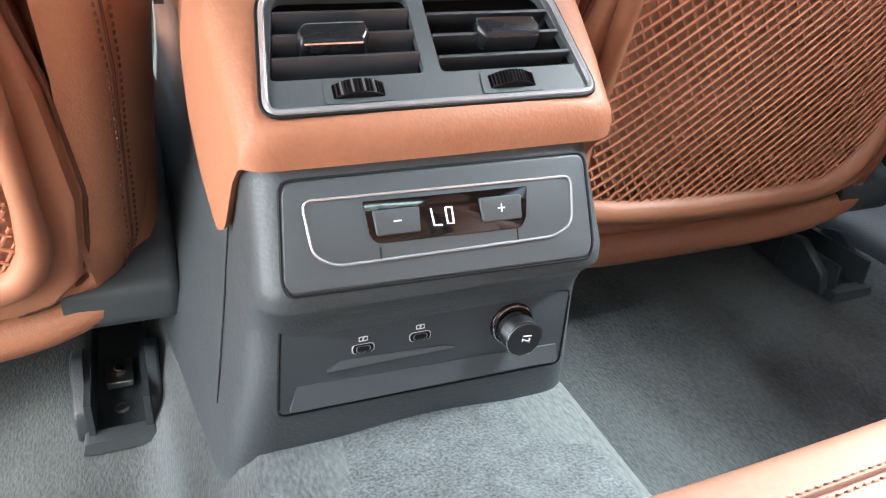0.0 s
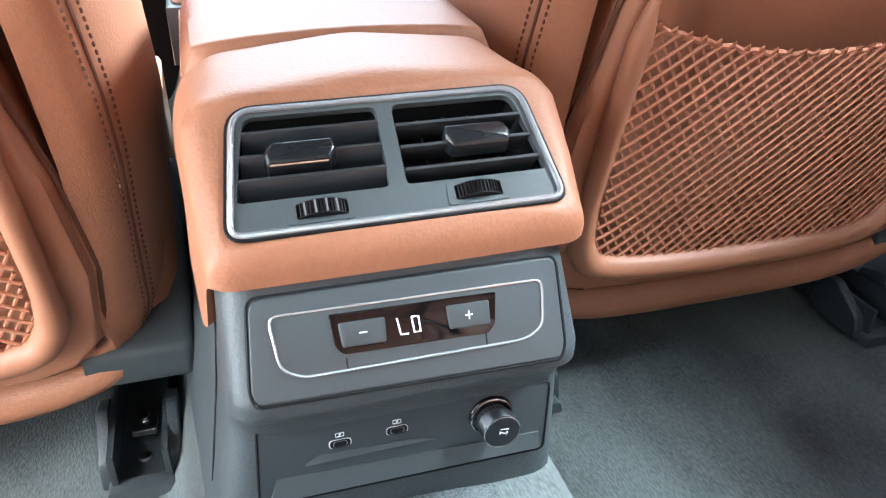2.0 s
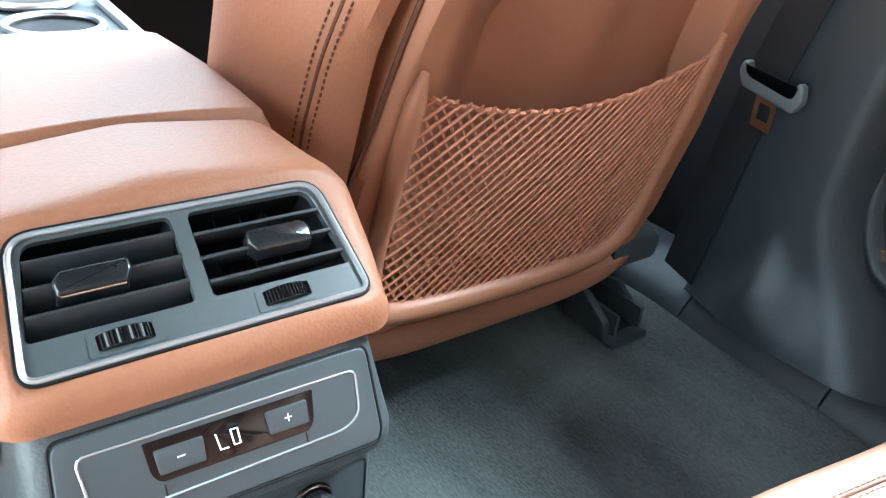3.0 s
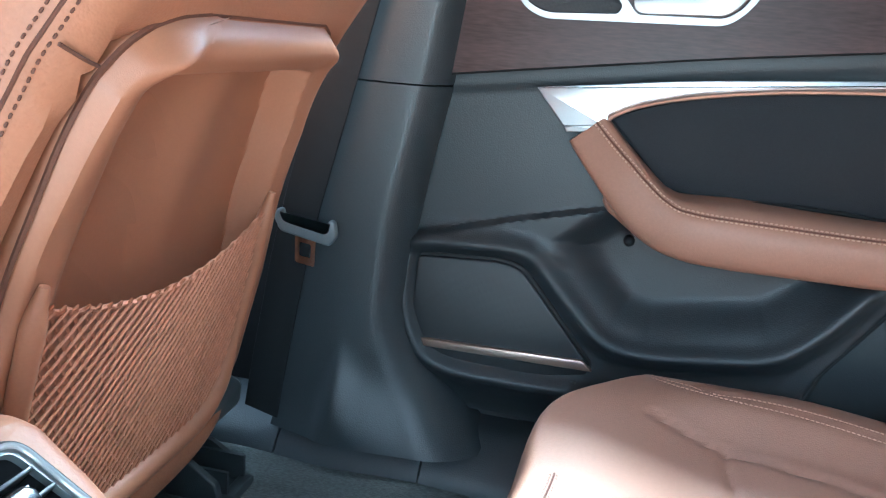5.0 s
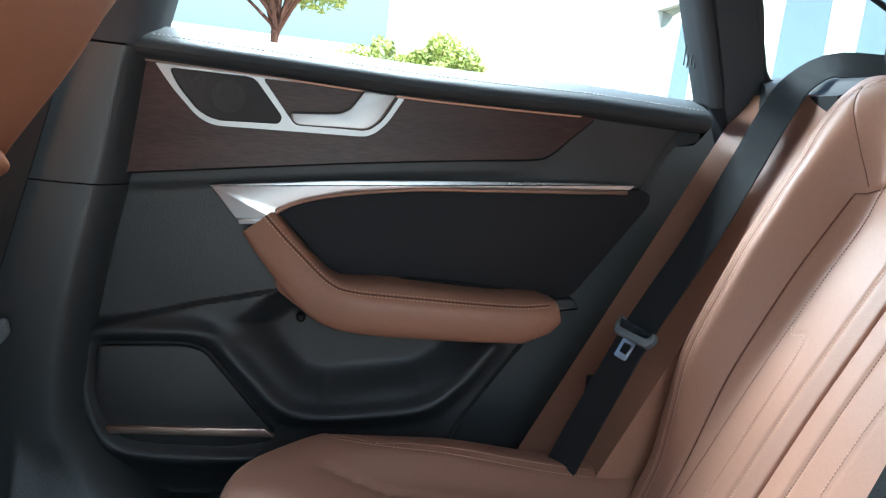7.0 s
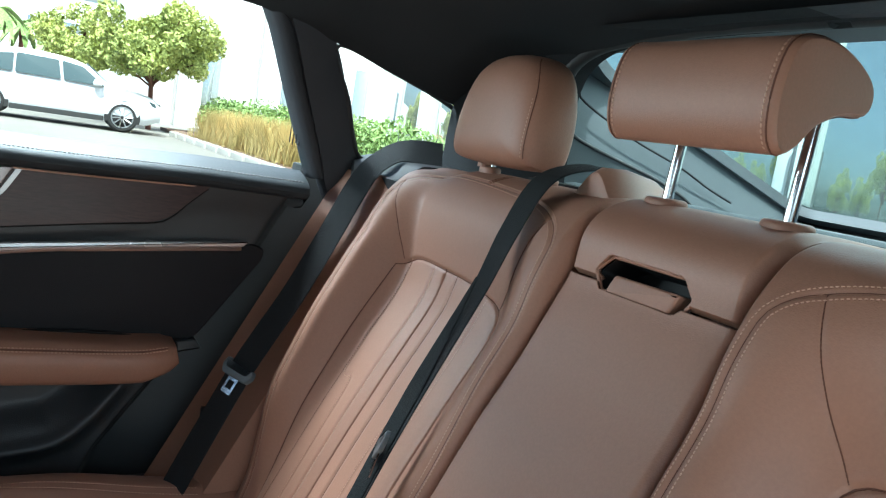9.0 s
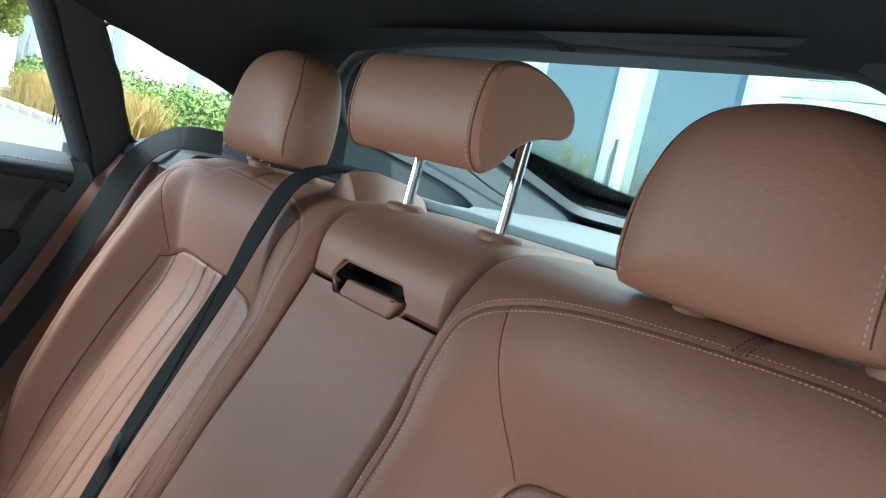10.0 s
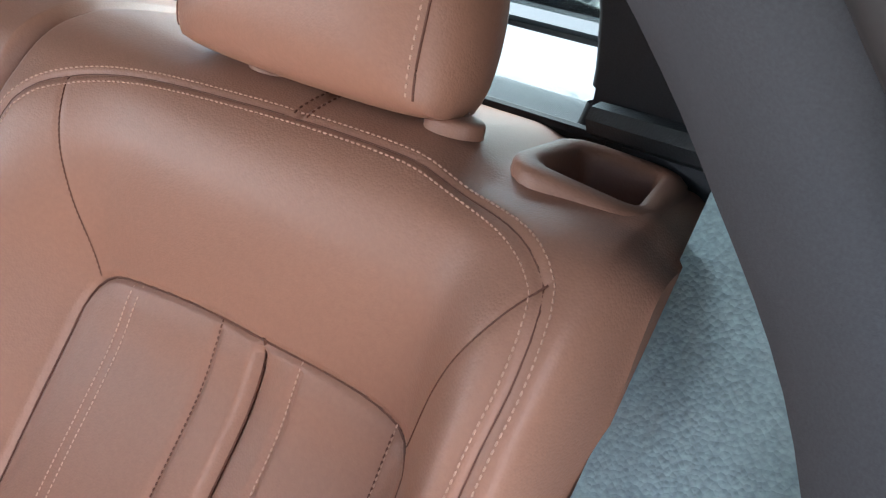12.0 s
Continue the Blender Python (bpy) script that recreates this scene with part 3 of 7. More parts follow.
part("armrest_groove", tube([door_at(u, v, 0.012) for u, v in smooth_line([(-0.272, 0.409), (-0.34, 0.416), (-0.46, 0.417), (-0.60, 0.402)], 30)], 0.003, 6), BLACK, door)
part("pull_cup", pillow(rounded([(-0.190, 0.407), (-0.210, 0.409), (-0.259, 0.369), (-0.246, 0.357), (-0.197, 0.392)], 0.008), lambda u, v, w: door_at(u, v, 0.02 + w), 0.016, 0.02), LEATHER_SMOOTH, door, "tan lining of the pull cup")
part("pocket_knob", pillow([(-0.231 + 0.007 * math.cos(a), 0.352 + 0.007 * math.sin(a)) for a in np.linspace(0, 6.28, 17)[:-1]], lambda u, v, w: door_at(u, v, 0.0 + w), 0.012, 0.01), BLACK, door)
part("armrest_end_bracket", slab(rounded([(-0.588, 0.405), (-0.622, 0.408), (-0.634, 0.392), (-0.592, 0.384)], 0.003), door_at, -0.02, 0.016, 0.004), DARK, door)

# loudspeaker
GR = rounded([(0.034, 0.301), (-0.076, 0.308), (-0.106, 0.301), (-0.206, 0.186), (-0.204, 0.170), (-0.11, 0.152), (-0.012, 0.148), (0.022, 0.172), (0.037, 0.206)], [0.010, 0.03, 0.03, 0.006, 0.02, 0.02, 0.03, 0.02, 0.02])
part("speaker_surround", slab(inset(GR, -0.003), door_at, -0.02, 0.0090, 0.002), BLACK, door)
part("speaker_grille", slab(inset(GR, 0.002), door_at, -0.02, 0.0150, 0.003), mat("speaker_mesh", (0.013, 0.014, 0.016), 0.5, vary=0.2, scale=30, fine=500, bump=0.35, bump_kind="holes", bump_scale=800), door, "dark perforated loudspeaker grille")
part("speaker_strip", slab([(0.018, 0.1885), (0.014, 0.1775), (-0.208, 0.1795), (-0.194, 0.1925)], door_at, 0.0, 0.0205, 0.002), WARM_SATIN, door, "brushed metal strip on the loudspeaker")
part("speaker_lip", tube([door_at(u, v, 0.0165) for u, v in smooth_line([(0.026, 0.176), (0.004, 0.158), (-0.03, 0.152), (-0.122, 0.153), (-0.19, 0.160)], 30)], 0.0022, 6), TRIM_GREY, door)

# window: sash, seals, glass
SA = smooth_line([(0.752, -0.790, 0.703), (0.744, -0.777, 0.731), (0.711, -0.719, 0.852), (0.682, -0.667, 0.960), (0.650, -0.61, 1.02)], 30)
part("window_sash", padded(np.array([[p + V(-0.012 * math.sin(math.pi * t), -0.030 * t, 0.004 * t) for t in np.linspace(0, 1, 8)] for p in SA]), (0.04, 0, 0)), PILLAR, door, "dark window frame at the rear of the door")
part("window_glass", sheet(np.array([[(0.79 - 0.10 * t - 0.01 * s, 0.02 - 0.80 * s, 0.70 + 0.30 * t) for s in np.linspace(0, 1, 8)] for t in np.linspace(0, 1, 8)])), WINDOW, door, "clear side window glass").visible_shadow = False

pane = bpy.data.objects["window_glass"]
for k in range(4):
    part("glass_print", box(0.7545, 0.7553, -0.762 + 0.0055 * k, -0.760 + 0.0055 * k, 0.757 + 0.004 * (k % 2), 0.790 - 0.006 * (k % 3)), GREY_SMOOTH, pane, "small unreadable printed mark")

# ---- C pillar, quarter window, roof and tail on both sides ----


def roof_side(y):
    return np.interp(y, [-1.30, -1.08, -1.0, -0.79, -0.65, -0.4, 0.5, 1.2], [0.84, 0.860, 0.872, 0.932, 0.965, 0.985, 0.99, 0.95])


def roof_mid(y):
    return np.interp(y, [-1.30, -1.08, -0.95, -0.6, 0.5, 1.2], [0.96, 0.988, 1.010, 1.045, 1.055, 1.0])


rows = []
for y in np.linspace(-1.075, 0.85, 60):
    r = []
    for x in np.linspace(-0.70, 0.68, 60):
        a = min(1, abs(x + 0.01) / 0.69)
        r.append((x, y, roof_mid(y) - (roof_mid(y) - roof_side(y)) * a ** 3.2))
    rows.append(r)
ceiling = part("ceiling", padded(np.array(rows), (0, 0, 0.05)), HEADLINER, None, "dark cloth headliner", kind="structure")
tagged(ceiling, category="headliner")

cp = thing("c_pillar", (0.70, -0.80, 0.66), "dark cloth trim of the rear pillar round the quarter window", "pillar trim", kind="structure")


def strip(a, b, w):
    return np.array([[p + (q - p) * t for t in np.linspace(0, 1, 10)] for p, q in zip(a, b)]), w


# post between door window and quarter window
pa = smooth_line([(0.752, -0.845, 0.640), (0.738, -0.812, 0.700), (0.730, -0.800, 0.735), (0.699, -0.748, 0.85), (0.671, -0.700, 0.955), (0.63, -0.64, 1.02)], 24)
pb_ = smooth_line([(0.748, -0.905, 0.660), (0.741, -0.884, 0.715), (0.736, -0.870, 0.750), (0.710, -0.824, 0.848), (0.687, -0.782, 0.934), (0.65, -0.72, 1.0)], 24)
part("front_post", padded(np.array([[p + (q - p) * t + V(-0.007 * math.sin(math.pi * t), 0, 0) for t in np.linspace(0, 1, 10)] for p, q in zip(pa, pb_)]), (0.05, 0, 0)), PILLAR, cp)
sl = smooth_line([(0.737, -0.862, 0.748), (0.735, -0.900, 0.759), (0.732, -0.945, 0.766), (0.729, -1.00, 0.776), (0.726, -1.07, 0.790)], 24)
part("quarter_sill", padded(np.array([[p + V(-dx, 0.004 * k, -dz) for k, (dx, dz) in enumerate(((-0.02, -0.002), (0.0, 0.0), (0.016, 0.003), (0.030, 0.010), (0.040, 0.022), (0.046, 0.045)))] for p in sl]), (0.02, 0, -0.03)), DARK, cp, "dark trim below the quarter window")
part("quarter_seal", tube(smooth_line([(0.735, -0.869, 0.752), (0.710, -0.823, 0.848), (0.690, -0.784, 0.932), (0.695, -0.892, 0.908), (0.705, -1.01, 0.872), (0.712, -1.06, 0.84), (0.724, -1.05, 0.790), (0.731, -0.95, 0.768)], 60, True), 0.0045, 8, True), RUBBER, cp)
qg = part("quarter_glass", sheet(np.array([[(0.748 - 0.055 * t, -0.76 - 0.32 * s, 0.72 + 0.25 * t) for s in (0, 0.5, 1)] for t in (0, 0.5, 1)])), WINDOW, cp, "clear quarter window glass")
qg.visible_shadow = False


APERTURE = [(0.468, 0.74), (0.470, 0.80), (0.472, 0.86), (0.466, 0.915), (0.440, 0.953), (0.38, 0.978), (0.28, 0.987), (0.14, 0.990), (0.0, 0.990)]


# the cover on the far side slants in more towards the roof
APERTURE_LEFT = [(0.470, 0.74), (0.479, 0.785), (0.474, 0.825), (0.460, 0.864), (0.402, 0.922), (0.332, 0.973), (0.25, 0.988), (0.14, 0.992), (0.0, 0.992)]


def rear_quarter(sg):
    """Cloth-covered corner between the quarter window and the tailgate opening."""
    ap = smooth_line(APERTURE if sg > 0 else APERTURE_LEFT, 40)
    rows = []
    for k, (u, z) in enumerate(ap):
        p = V(RC + sg * u, -1.070, z)
        zo = min(z + 0.02 * ss(np.array(u), 0.0, 0.3), 2.0)
        q = V(RC + sg * (0.705 - 0.02 * ss(np.array(z), 0.80, 0.95)), -1.01, z) if z < 0.90 else V(RC + sg * max(0.0, (u + (0.69 - 0.478) * (1 - ss(np.array(z), 0.90, 0.99)))), -1.01, min(z + 0.03, 0.99))
        rows.append([p + (q - p) * t + V(0, 0.018 * math.sin(math.pi * t) * (1 - ss(np.array(z), 0.93, 0.99)), 0) for t in np.linspace(0, 1, 12)])
    return padded(np.array(rows), (0, -0.04, 0))


part("rear_quarter_trim", rear_quarter(1), HEADLINER, cp)

# left side: pillar edge beside the open doorway
lp = thing("c_pillar", (-0.68, -0.80, 0.66), "dark cloth pillar trim and rubber seal beside the open doorway", "pillar trim", kind="structure")
la = smooth_line([(-0.548, -0.70, 1.00), (-0.578, -0.782, 0.895), (-0.600, -0.803, 0.862), (-0.634, -0.810, 0.820), (-0.690, -0.795, 0.748), (-0.735, -0.76, 0.64), (-0.76, -0.70, 0.50)], 40)
lb = la + np.array([(-0.20, 0.05, 0.01)] * 40)
rows = np.array([[p + (q - p) * t + V(0, 0.022 * math.sin(math.pi * min(1, t * 2.2)), 0) for t in np.linspace(0, 1, 18)] for p, q in zip(la, lb)])
part("doorway_trim", padded(rows, (0.02, -0.11, 0)), PILLAR, lp)
part("door_seal", tube(la + np.array([(-0.085, 0.045, 0.004)] * 40), 0.011, 10), RUBBER, lp, "black rubber door seal")
part("rear_quarter_trim", rear_quarter(-1), PILLAR, lp)
part("upper_quarter_trim", padded(np.array([[(-0.665 - 0.03 * t, y, roof_side(y) + 0.02 - t * (roof_side(y) + 0.02 - 0.72)) for t in np.linspace(0, 1, 12)] for y in np.linspace(-0.84, -1.02, 14)]), (-0.04, 0, 0)), PILLAR, lp)
part("pillar_mesh", tube([(-0.66, -0.97, 0.790), (-0.60, -1.02, 0.785), (-0.51, -1.055, 0.778)], 0.012, 8), DARK, lp)

# lower left wheel-arch trim below the pillar
rows = []
for t in np.linspace(-0.16, 1, 24):
    rows.append([(-0.612 - 0.20 * s, -0.93 + 0.33 * t + 0.04 * s, 0.735 - 0.50 * t + 0.02 * math.sin(math.pi * s)) for s in np.linspace(0, 1, 12)])
part("wheel_arch_trim", padded(np.array(rows), (-0.01, -0.06, -0.04)), mat("blue_grey_leatherette", (0.23, 0.325, 0.345), 0.45, vary=0.35, scale=18, fine=300, bump=0.5, bump_kind="grain", bump_scale=380), None, "grey leatherette cover over the wheel arch", kind="structure")

# parcel shelf and tailgate
shelf = thing("parcel_shelf", (0, -1.4, 0.75), "grey cloth luggage cover behind the seats", "parcel shelf", kind="structure")
rows = []
for t in np.linspace(0, 1, 60):
    y = -1.085 - 0.72 * t
    z = 0.752 + 0.020 * math.exp(-((t - 0.08) / 0.05) ** 2) + 0.010 * math.exp(-((t - 0.24) / 0.05) ** 2) - 0.006 * t
    rows.append([(x, y, z) for x in np.linspace(-0.62, 0.62, 20)])
part("luggage_cover", padded(np.array(rows), (0, 0, -0.02)), SHELF, shelf)
part("cover_edge", tube([(x, -1.072, 0.757) for x in np.linspace(-0.58, 0.58, 20)], 0.011, 10), DARK, shelf, "dark woven front edge")

tail = thing("tailgate", (0, -1.5, 0.8), "closed tailgate with tinted rear window and grey side trims", "tailgate", kind="structure")


def tail_at(u, v, w):
    """On the sloping rear window: u across, v along the slope from its top."""
    return V(u, -1.10 - 0.951 * v - 0.309 * w, 1.005 - 0.309 * v + 0.951 * w)


rg = part("rear_glass", slab(rounded([(-0.64, -0.05), (0.64, -0.05), (0.60, 0.80), (-0.60, 0.80)], 0.05), tail_at, 0.010, 0.014), REAR_WINDOW, tail, "tinted rear window glass")
rg.visible_shadow = False
HO = rounded([(-0.575, 0.035), (0.480, 0.045), (0.538, 0.16), (0.535, 0.745), (-0.545, 0.745), (-0.585, 0.15)], [0.10, 0.10, 0.1, 0.05, 0.05, 0.1], 9)
part("window_surround", plate(rounded([(-0.70, -0.07), (0.70, -0.07), (0.70, 0.82), (-0.70, 0.82)], 0.06), [HO], tail_at, -0.012, 0.008), mat("tailgate_trim", (0.06, 0.072, 0.078), 0.55, vary=0.1, scale=10, fine=500, bump=0.2, bump_kind="grain"), tail, "grey trim round the rear window")
for sg in (-1, 1):
    if sg > 0:
        sl_ = smooth_line([(0.0, -1.080, 0.996), (0.14, -1.080, 0.996), (0.265, -1.080, 0.990), (0.365, -1.078, 0.980), (0.425, -1.076, 0.956), (0.450, -1.076, 0.925), (0.457, -1.080, 0.895), (0.459, -1.092, 0.868), (0.460, -1.115, 0.848), (0.461, -1.155, 0.834), (0.461, -1.22, 0.818), (0.462, -1.31, 0.797), (0.463, -1.38, 0.775), (0.463, -1.42, 0.755)], 70)
        part("side_seal", tube(sl_, [0.012 - 0.009 * float(ss(np.array(-y), 1.082, 1.13)) for y in sl_[:, 1]], 10), RUBBER, tail, "black rubber tailgate seal")
        low = sl_[sl_[:, 1] < -1.086]
        part("luggage_side_panel", padded(np.array([[(x + 0.012 * t, y, z + (0.742 - z) * t) for t in np.linspace(0, 1, 8)] for x, y, z in np.vstack([[(0.462, -1.062, 0.890)], low])]), (0.03, 0, 0)), mat("luggage_side_trim", (0.060, 0.072, 0.078), 0.6, vary=0.1, scale=10, fine=500, bump=0.2, bump_kind="grain"), tail, "grey luggage side trim")
    else:
        part("side_seal", tube([V(RC - (u + 0.004), -1.085, z + 0.004) for u, z in smooth_line(APERTURE_LEFT, 50)], 0.012, 10), RUBBER, tail, "black rubber tailgate seal")
    rows = np.array([[V(sg * (0.548 - 0.02 * s), -1.10 - 0.74 * t, 0.990 - 0.235 * t - s * (0.22 - 0.18 * t)) for s in np.linspace(0, 1, 10)] for t in np.linspace(0, 1, 20)])
    part("side_trim", padded(rows, (sg * 0.03, 0, 0)), mat("tailgate_side_trim", (0.055, 0.068, 0.075), 0.5, vary=0.1, scale=10, fine=500), tail)
    part("trim_joint", tube(smooth_line([(sg * 0.515, -1.165, 0.975), (sg * 0.519, -1.160, 0.934), (sg * 0.520, -1.176, 0.908), (sg * 0.520, -1.30, 0.860), (sg * 0.520, -1.423, 0.825), (sg * 0.522, -1.509, 0.794), (sg * 0.522, -1.581, 0.772)], 40), 0.0020, 6), BLACK, tail)
part("tail_panel", box(-0.70, 0.70, -1.92, -1.84, 0.2, 0.768), DARK, tail)

part("seal_lip", tube([(RC + x, -1.062, 0.764) for x in (-0.50, 0.0, 0.50)], 0.006, 8), RUBBER, tail)

# ---- the rest of the body, closing the cabin ----
shell = thing("body_shell", (0, 0, 0), "dark car body sides, bulkhead and dashboard", "car body", kind="structure")
part("bulkhead", box(-0.8, 0.8, 1.25, 1.32, -0.05, 0.72), BLACK, shell)
part("left_front_door", box(-0.86, -0.80, 0.25, 1.3, -0.05, 0.70), BLACK, shell)
part("left_sill", box(-0.86, -0.78, -0.75, 0.3, -0.06, 0.06), BLACK, shell)
part("left_rear_side", box(-0.90, -0.80, -1.92, -0.86, -0.05, 0.72), BLACK, shell)
part("door_foot", box(0.792, 0.84, -0.80, -0.005, 0.045, 0.125), DARK, shell)
part("right_wheel_arch", box(0.835, 0.87, -1.0, -0.38, 0.0, 0.70), DARK, shell)
part("right_rear_side", box(0.84, 0.90, -1.92, -0.80, -0.05, 0.72), BLACK, shell)
part("underside", box(-0.9, 0.9, -1.92, 1.32, -0.10, -0.055), BLACK, shell)
part("left_pillar", box(-0.80, -0.72, 0.22, 0.32, 0.0, 1.0), BLACK, shell)


# ---- centre console ----
con = thing("centre_console", (0, 0.1, 0.14), "centre console end with tan leather hood, air vents and climate panel", "console")


def body_ring(z):
    yf = np.interp(z, [0.030, 0.100, 0.142, 0.172, 0.222, 0.238, 0.248, 0.258, 0.305, 0.330], [0.020, 0.012, 0.004, -0.001, -0.001, -0.010, -0.021, -0.0225, -0.001, 0.010])
    hl = np.interp(z, [0.030, 0.100, 0.142, 0.178, 0.225, 0.25, 0.305, 0.33], [0.127, 0.118, 0.1120, 0.1045, 0.0965, 0.0945, 0.0925, 0.090])
    hr = np.interp(z, [0.030, 0.100, 0.142, 0.178, 0.225, 0.25, 0.305, 0.33], [0.112, 0.104, 0.0955, 0.0925, 0.0915, 0.0915, 0.0860, 0.084])
    back = 0.012 + 0.02 * float(1 - ss(np.array(z), 0.05, 0.20))
    o = rounded([(-hl, yf), (hr, yf), (hr + back, 0.62), (-hl - back, 0.62)], [0.022, 0.022, 0.02, 0.02], 8)
    return [(x, y, z) for x, y in o]


zs = np.concatenate([np.linspace(0.03, 0.225, 20), np.linspace(0.228, 0.262, 16), np.linspace(0.266, 0.330, 10)])
part("console_body", loft([body_ring(z) for z in zs]), GREY, con, "grained grey plastic console body")
part("side_joint", tube([(-0.0965, 0.066, 0.255), (-0.1015, 0.070, 0.21), (-0.1130, 0.055, 0.145)], 0.0006, 5), BLACK, con)

VN = V(0, -0.637, 0.771)          # out of the vent face
VU = V(0, 0.771, 0.637)           # up along it


def vent_at(u, v, w):
    return V(u, 0.003, 0.334) + VU * v + VN * w


VENT = rounded([(-0.0855, 0.0), (0.0855, 0.0), (0.0765, 0.071), (-0.0765, 0.071)], [0.011, 0.011, 0.014, 0.014], 8)


# leather hood: from the ring round the vents over the shoulder to the lower edge
def hood_side(n, keys):
    """A stretch of n points through (parameter, x, y, z)."""
    K = np.array(keys)
    t = np.linspace(0, 1, n)
    return np.stack([np.interp(t, K[:, 0], K[:, k]) for k in (1, 2, 3)], 1)


def mirrored(L):
    return (np.array(L) * (-1, 1, 1))[::-1]


def round_off(P, times, fixed=()):
    P = np.array(P)
    for _ in range(times):
        Q = 0.25 * np.roll(P, 1, 0) + 0.5 * P + 0.25 * np.roll(P, -1, 0)
        for k in fixed:
            Q[k] = P[k]
        P = Q
    return P


HN = 60
ring_in = inset(VENT, 0.0024)
ring_in = np.array([vent_at(u, v, -0.001) for u, v in ring_in])
c_ = [4, 12, 20, 28]
sides_ = [ring_in[c_[k]:c_[k + 1] + 1] if k < 3 else np.vstack([ring_in[28:], ring_in[:5]]) for k in range(4)]
h0 = np.vstack([even(L_, HN)[:-1] for L_ in sides_])
b1 = hood_side(HN, [(0, -0.0950, 0.0005, 0.3255), (0.10, -0.084, -0.0030, 0.3285), (0.5, 0, -0.0040, 0.3292), (0.90, 0.084, -0.0030, 0.3285), (1, 0.0950, 0.0005, 0.3255)])
b2 = hood_side(HN, [(0, -0.0955, 0.0050, 0.3125), (0.08, -0.087, -0.0010, 0.3118), (0.5, 0, -0.0022, 0.3120), (0.92, 0.087, -0.0010, 0.3118), (1, 0.0955, 0.0050, 0.3125)])
r1 = hood_side(HN, [(0, 0.0950, 0.0005, 0.3255), (0.5, 0.0975, 0.028, 0.350), (1, 0.1000, 0.0600, 0.3730)])
r2 = hood_side(HN, [(0, 0.0955, 0.0050, 0.3125), (0.20, 0.0970, 0.022, 0.2985), (0.48, 0.1000, 0.049, 0.2610), (0.56, 0.1030, 0.061, 0.2550), (0.75, 0.1060, 0.10, 0.275), (1, 0.1065, 0.1455, 0.295)])
t1 = hood_side(HN, [(0, 0.1000, 0.0600, 0.3730), (0.12, 0.0900, 0.0640, 0.3815), (0.25, 0.0700, 0.0660, 0.3855), (0.5, 0, 0.0680, 0.3895), (0.75, -0.0700, 0.0660, 0.3855), (0.88, -0.0900, 0.0640, 0.3815), (1, -0.1000, 0.0600, 0.3730)])
t2 = hood_side(HN, [(0, 0.1065, 0.1455, 0.295), (0.07, 0.1070, 0.1455, 0.340), (0.13, 0.1000, 0.1455, 0.368), (0.22, 0.0800, 0.1455, 0.3825), (0.5, 0, 0.1455, 0.3905), (0.78, -0.0800, 0.1455, 0.3825), (0.87, -0.1000, 0.1455, 0.368), (0.93, -0.1070, 0.1455, 0.340), (1, -0.1065, 0.1455, 0.295)])
h1 = round_off(np.vstack([b1[:-1], r1[:-1], t1[:-1], mirrored(r1)[:-1]]), 5)
h2 = round_off(np.vstack([b2[:-1], r2[:-1], t2[:-1], mirrored(r2)[:-1]]), 3)
hood = [[] for _ in range(31)]
for k, (a, b, c) in enumerate(zip(h0, h1, h2)):
    l1, l2 = np.linalg.norm(b - a), np.linalg.norm(c - b)
    q = min(0.80 * l1, 0.70 * l2, 0.011)
    p, e = b + (a - b) * q / l1, b + (c - b) * q / l2
    line = [a + (p - a) * t + VN * 0.0012 * math.sin(math.pi * 0.5 * t) for t in np.linspace(0, 1, 7)]
    line += [(1 - t) ** 2 * (p + VN * 0.0012) + 2 * t * (1 - t) * b + t * t * e for t in np.linspace(0, 1, 11)[1:]]
    line += [e + (c - e) * t for t in np.linspace(0, 1, 11)[1:]]
    back_in = c * (0.955, 1, 1) + V(0, 0.004 if k < 2 * HN or k > 3 * HN else 0.0, 0.0004)
    line += [c + (back_in - c) * t for t in np.linspace(0, 1, 5)[1:]]
    for r_, p_ in zip(hood, line):
        r_.append(p_)
part("leather_hood", sheet(np.array(hood), True), LEATHER, con, "tan leather hood round the air vents", smooth=60)

# vent unit
SLAT = mat("slat_plastic", (0.034, 0.037, 0.040), 0.42)
TAB = mat("vent_tab_plastic", (0.014, 0.015, 0.017), 0.24)
vent = part("vent_bezel", plate(inset(VENT, 0.0034), [
    rounded([(-0.0775, 0.0195), (-0.0045, 0.0195), (-0.0035, 0.0645), (-0.0690, 0.0645)], [0.003, 0.003, 0.004, 0.006]),
    rounded([(0.0040, 0.0195), (0.0775, 0.0195), (0.0690, 0.0645), (0.0045, 0.0645)], [0.003, 0.003, 0.006, 0.004]),
    rounded([(-0.0515, 0.0085), (-0.0265, 0.0085), (-0.0265, 0.0155), (-0.0515, 0.0155)], 0.001),
    rounded([(0.0260, 0.0085), (0.0510, 0.0085), (0.0510, 0.0155), (0.0260, 0.0155)], 0.001)], vent_at, -0.004, 0.0005), VENT_GREY, con, "grey vent surround")
part("chrome_ring", tube([vent_at(u, v, 0.0014) for u, v in inset(VENT, 0.0030)], 0.0016, 8, True, up=VN), SILVER, con, "polished chrome ring round the vents")
part("dark_ring", tube([vent_at(u, v, 0.0006) for u, v in inset(VENT, 0.0010)], 0.0011, 6, True, up=VN), BLACK, con)
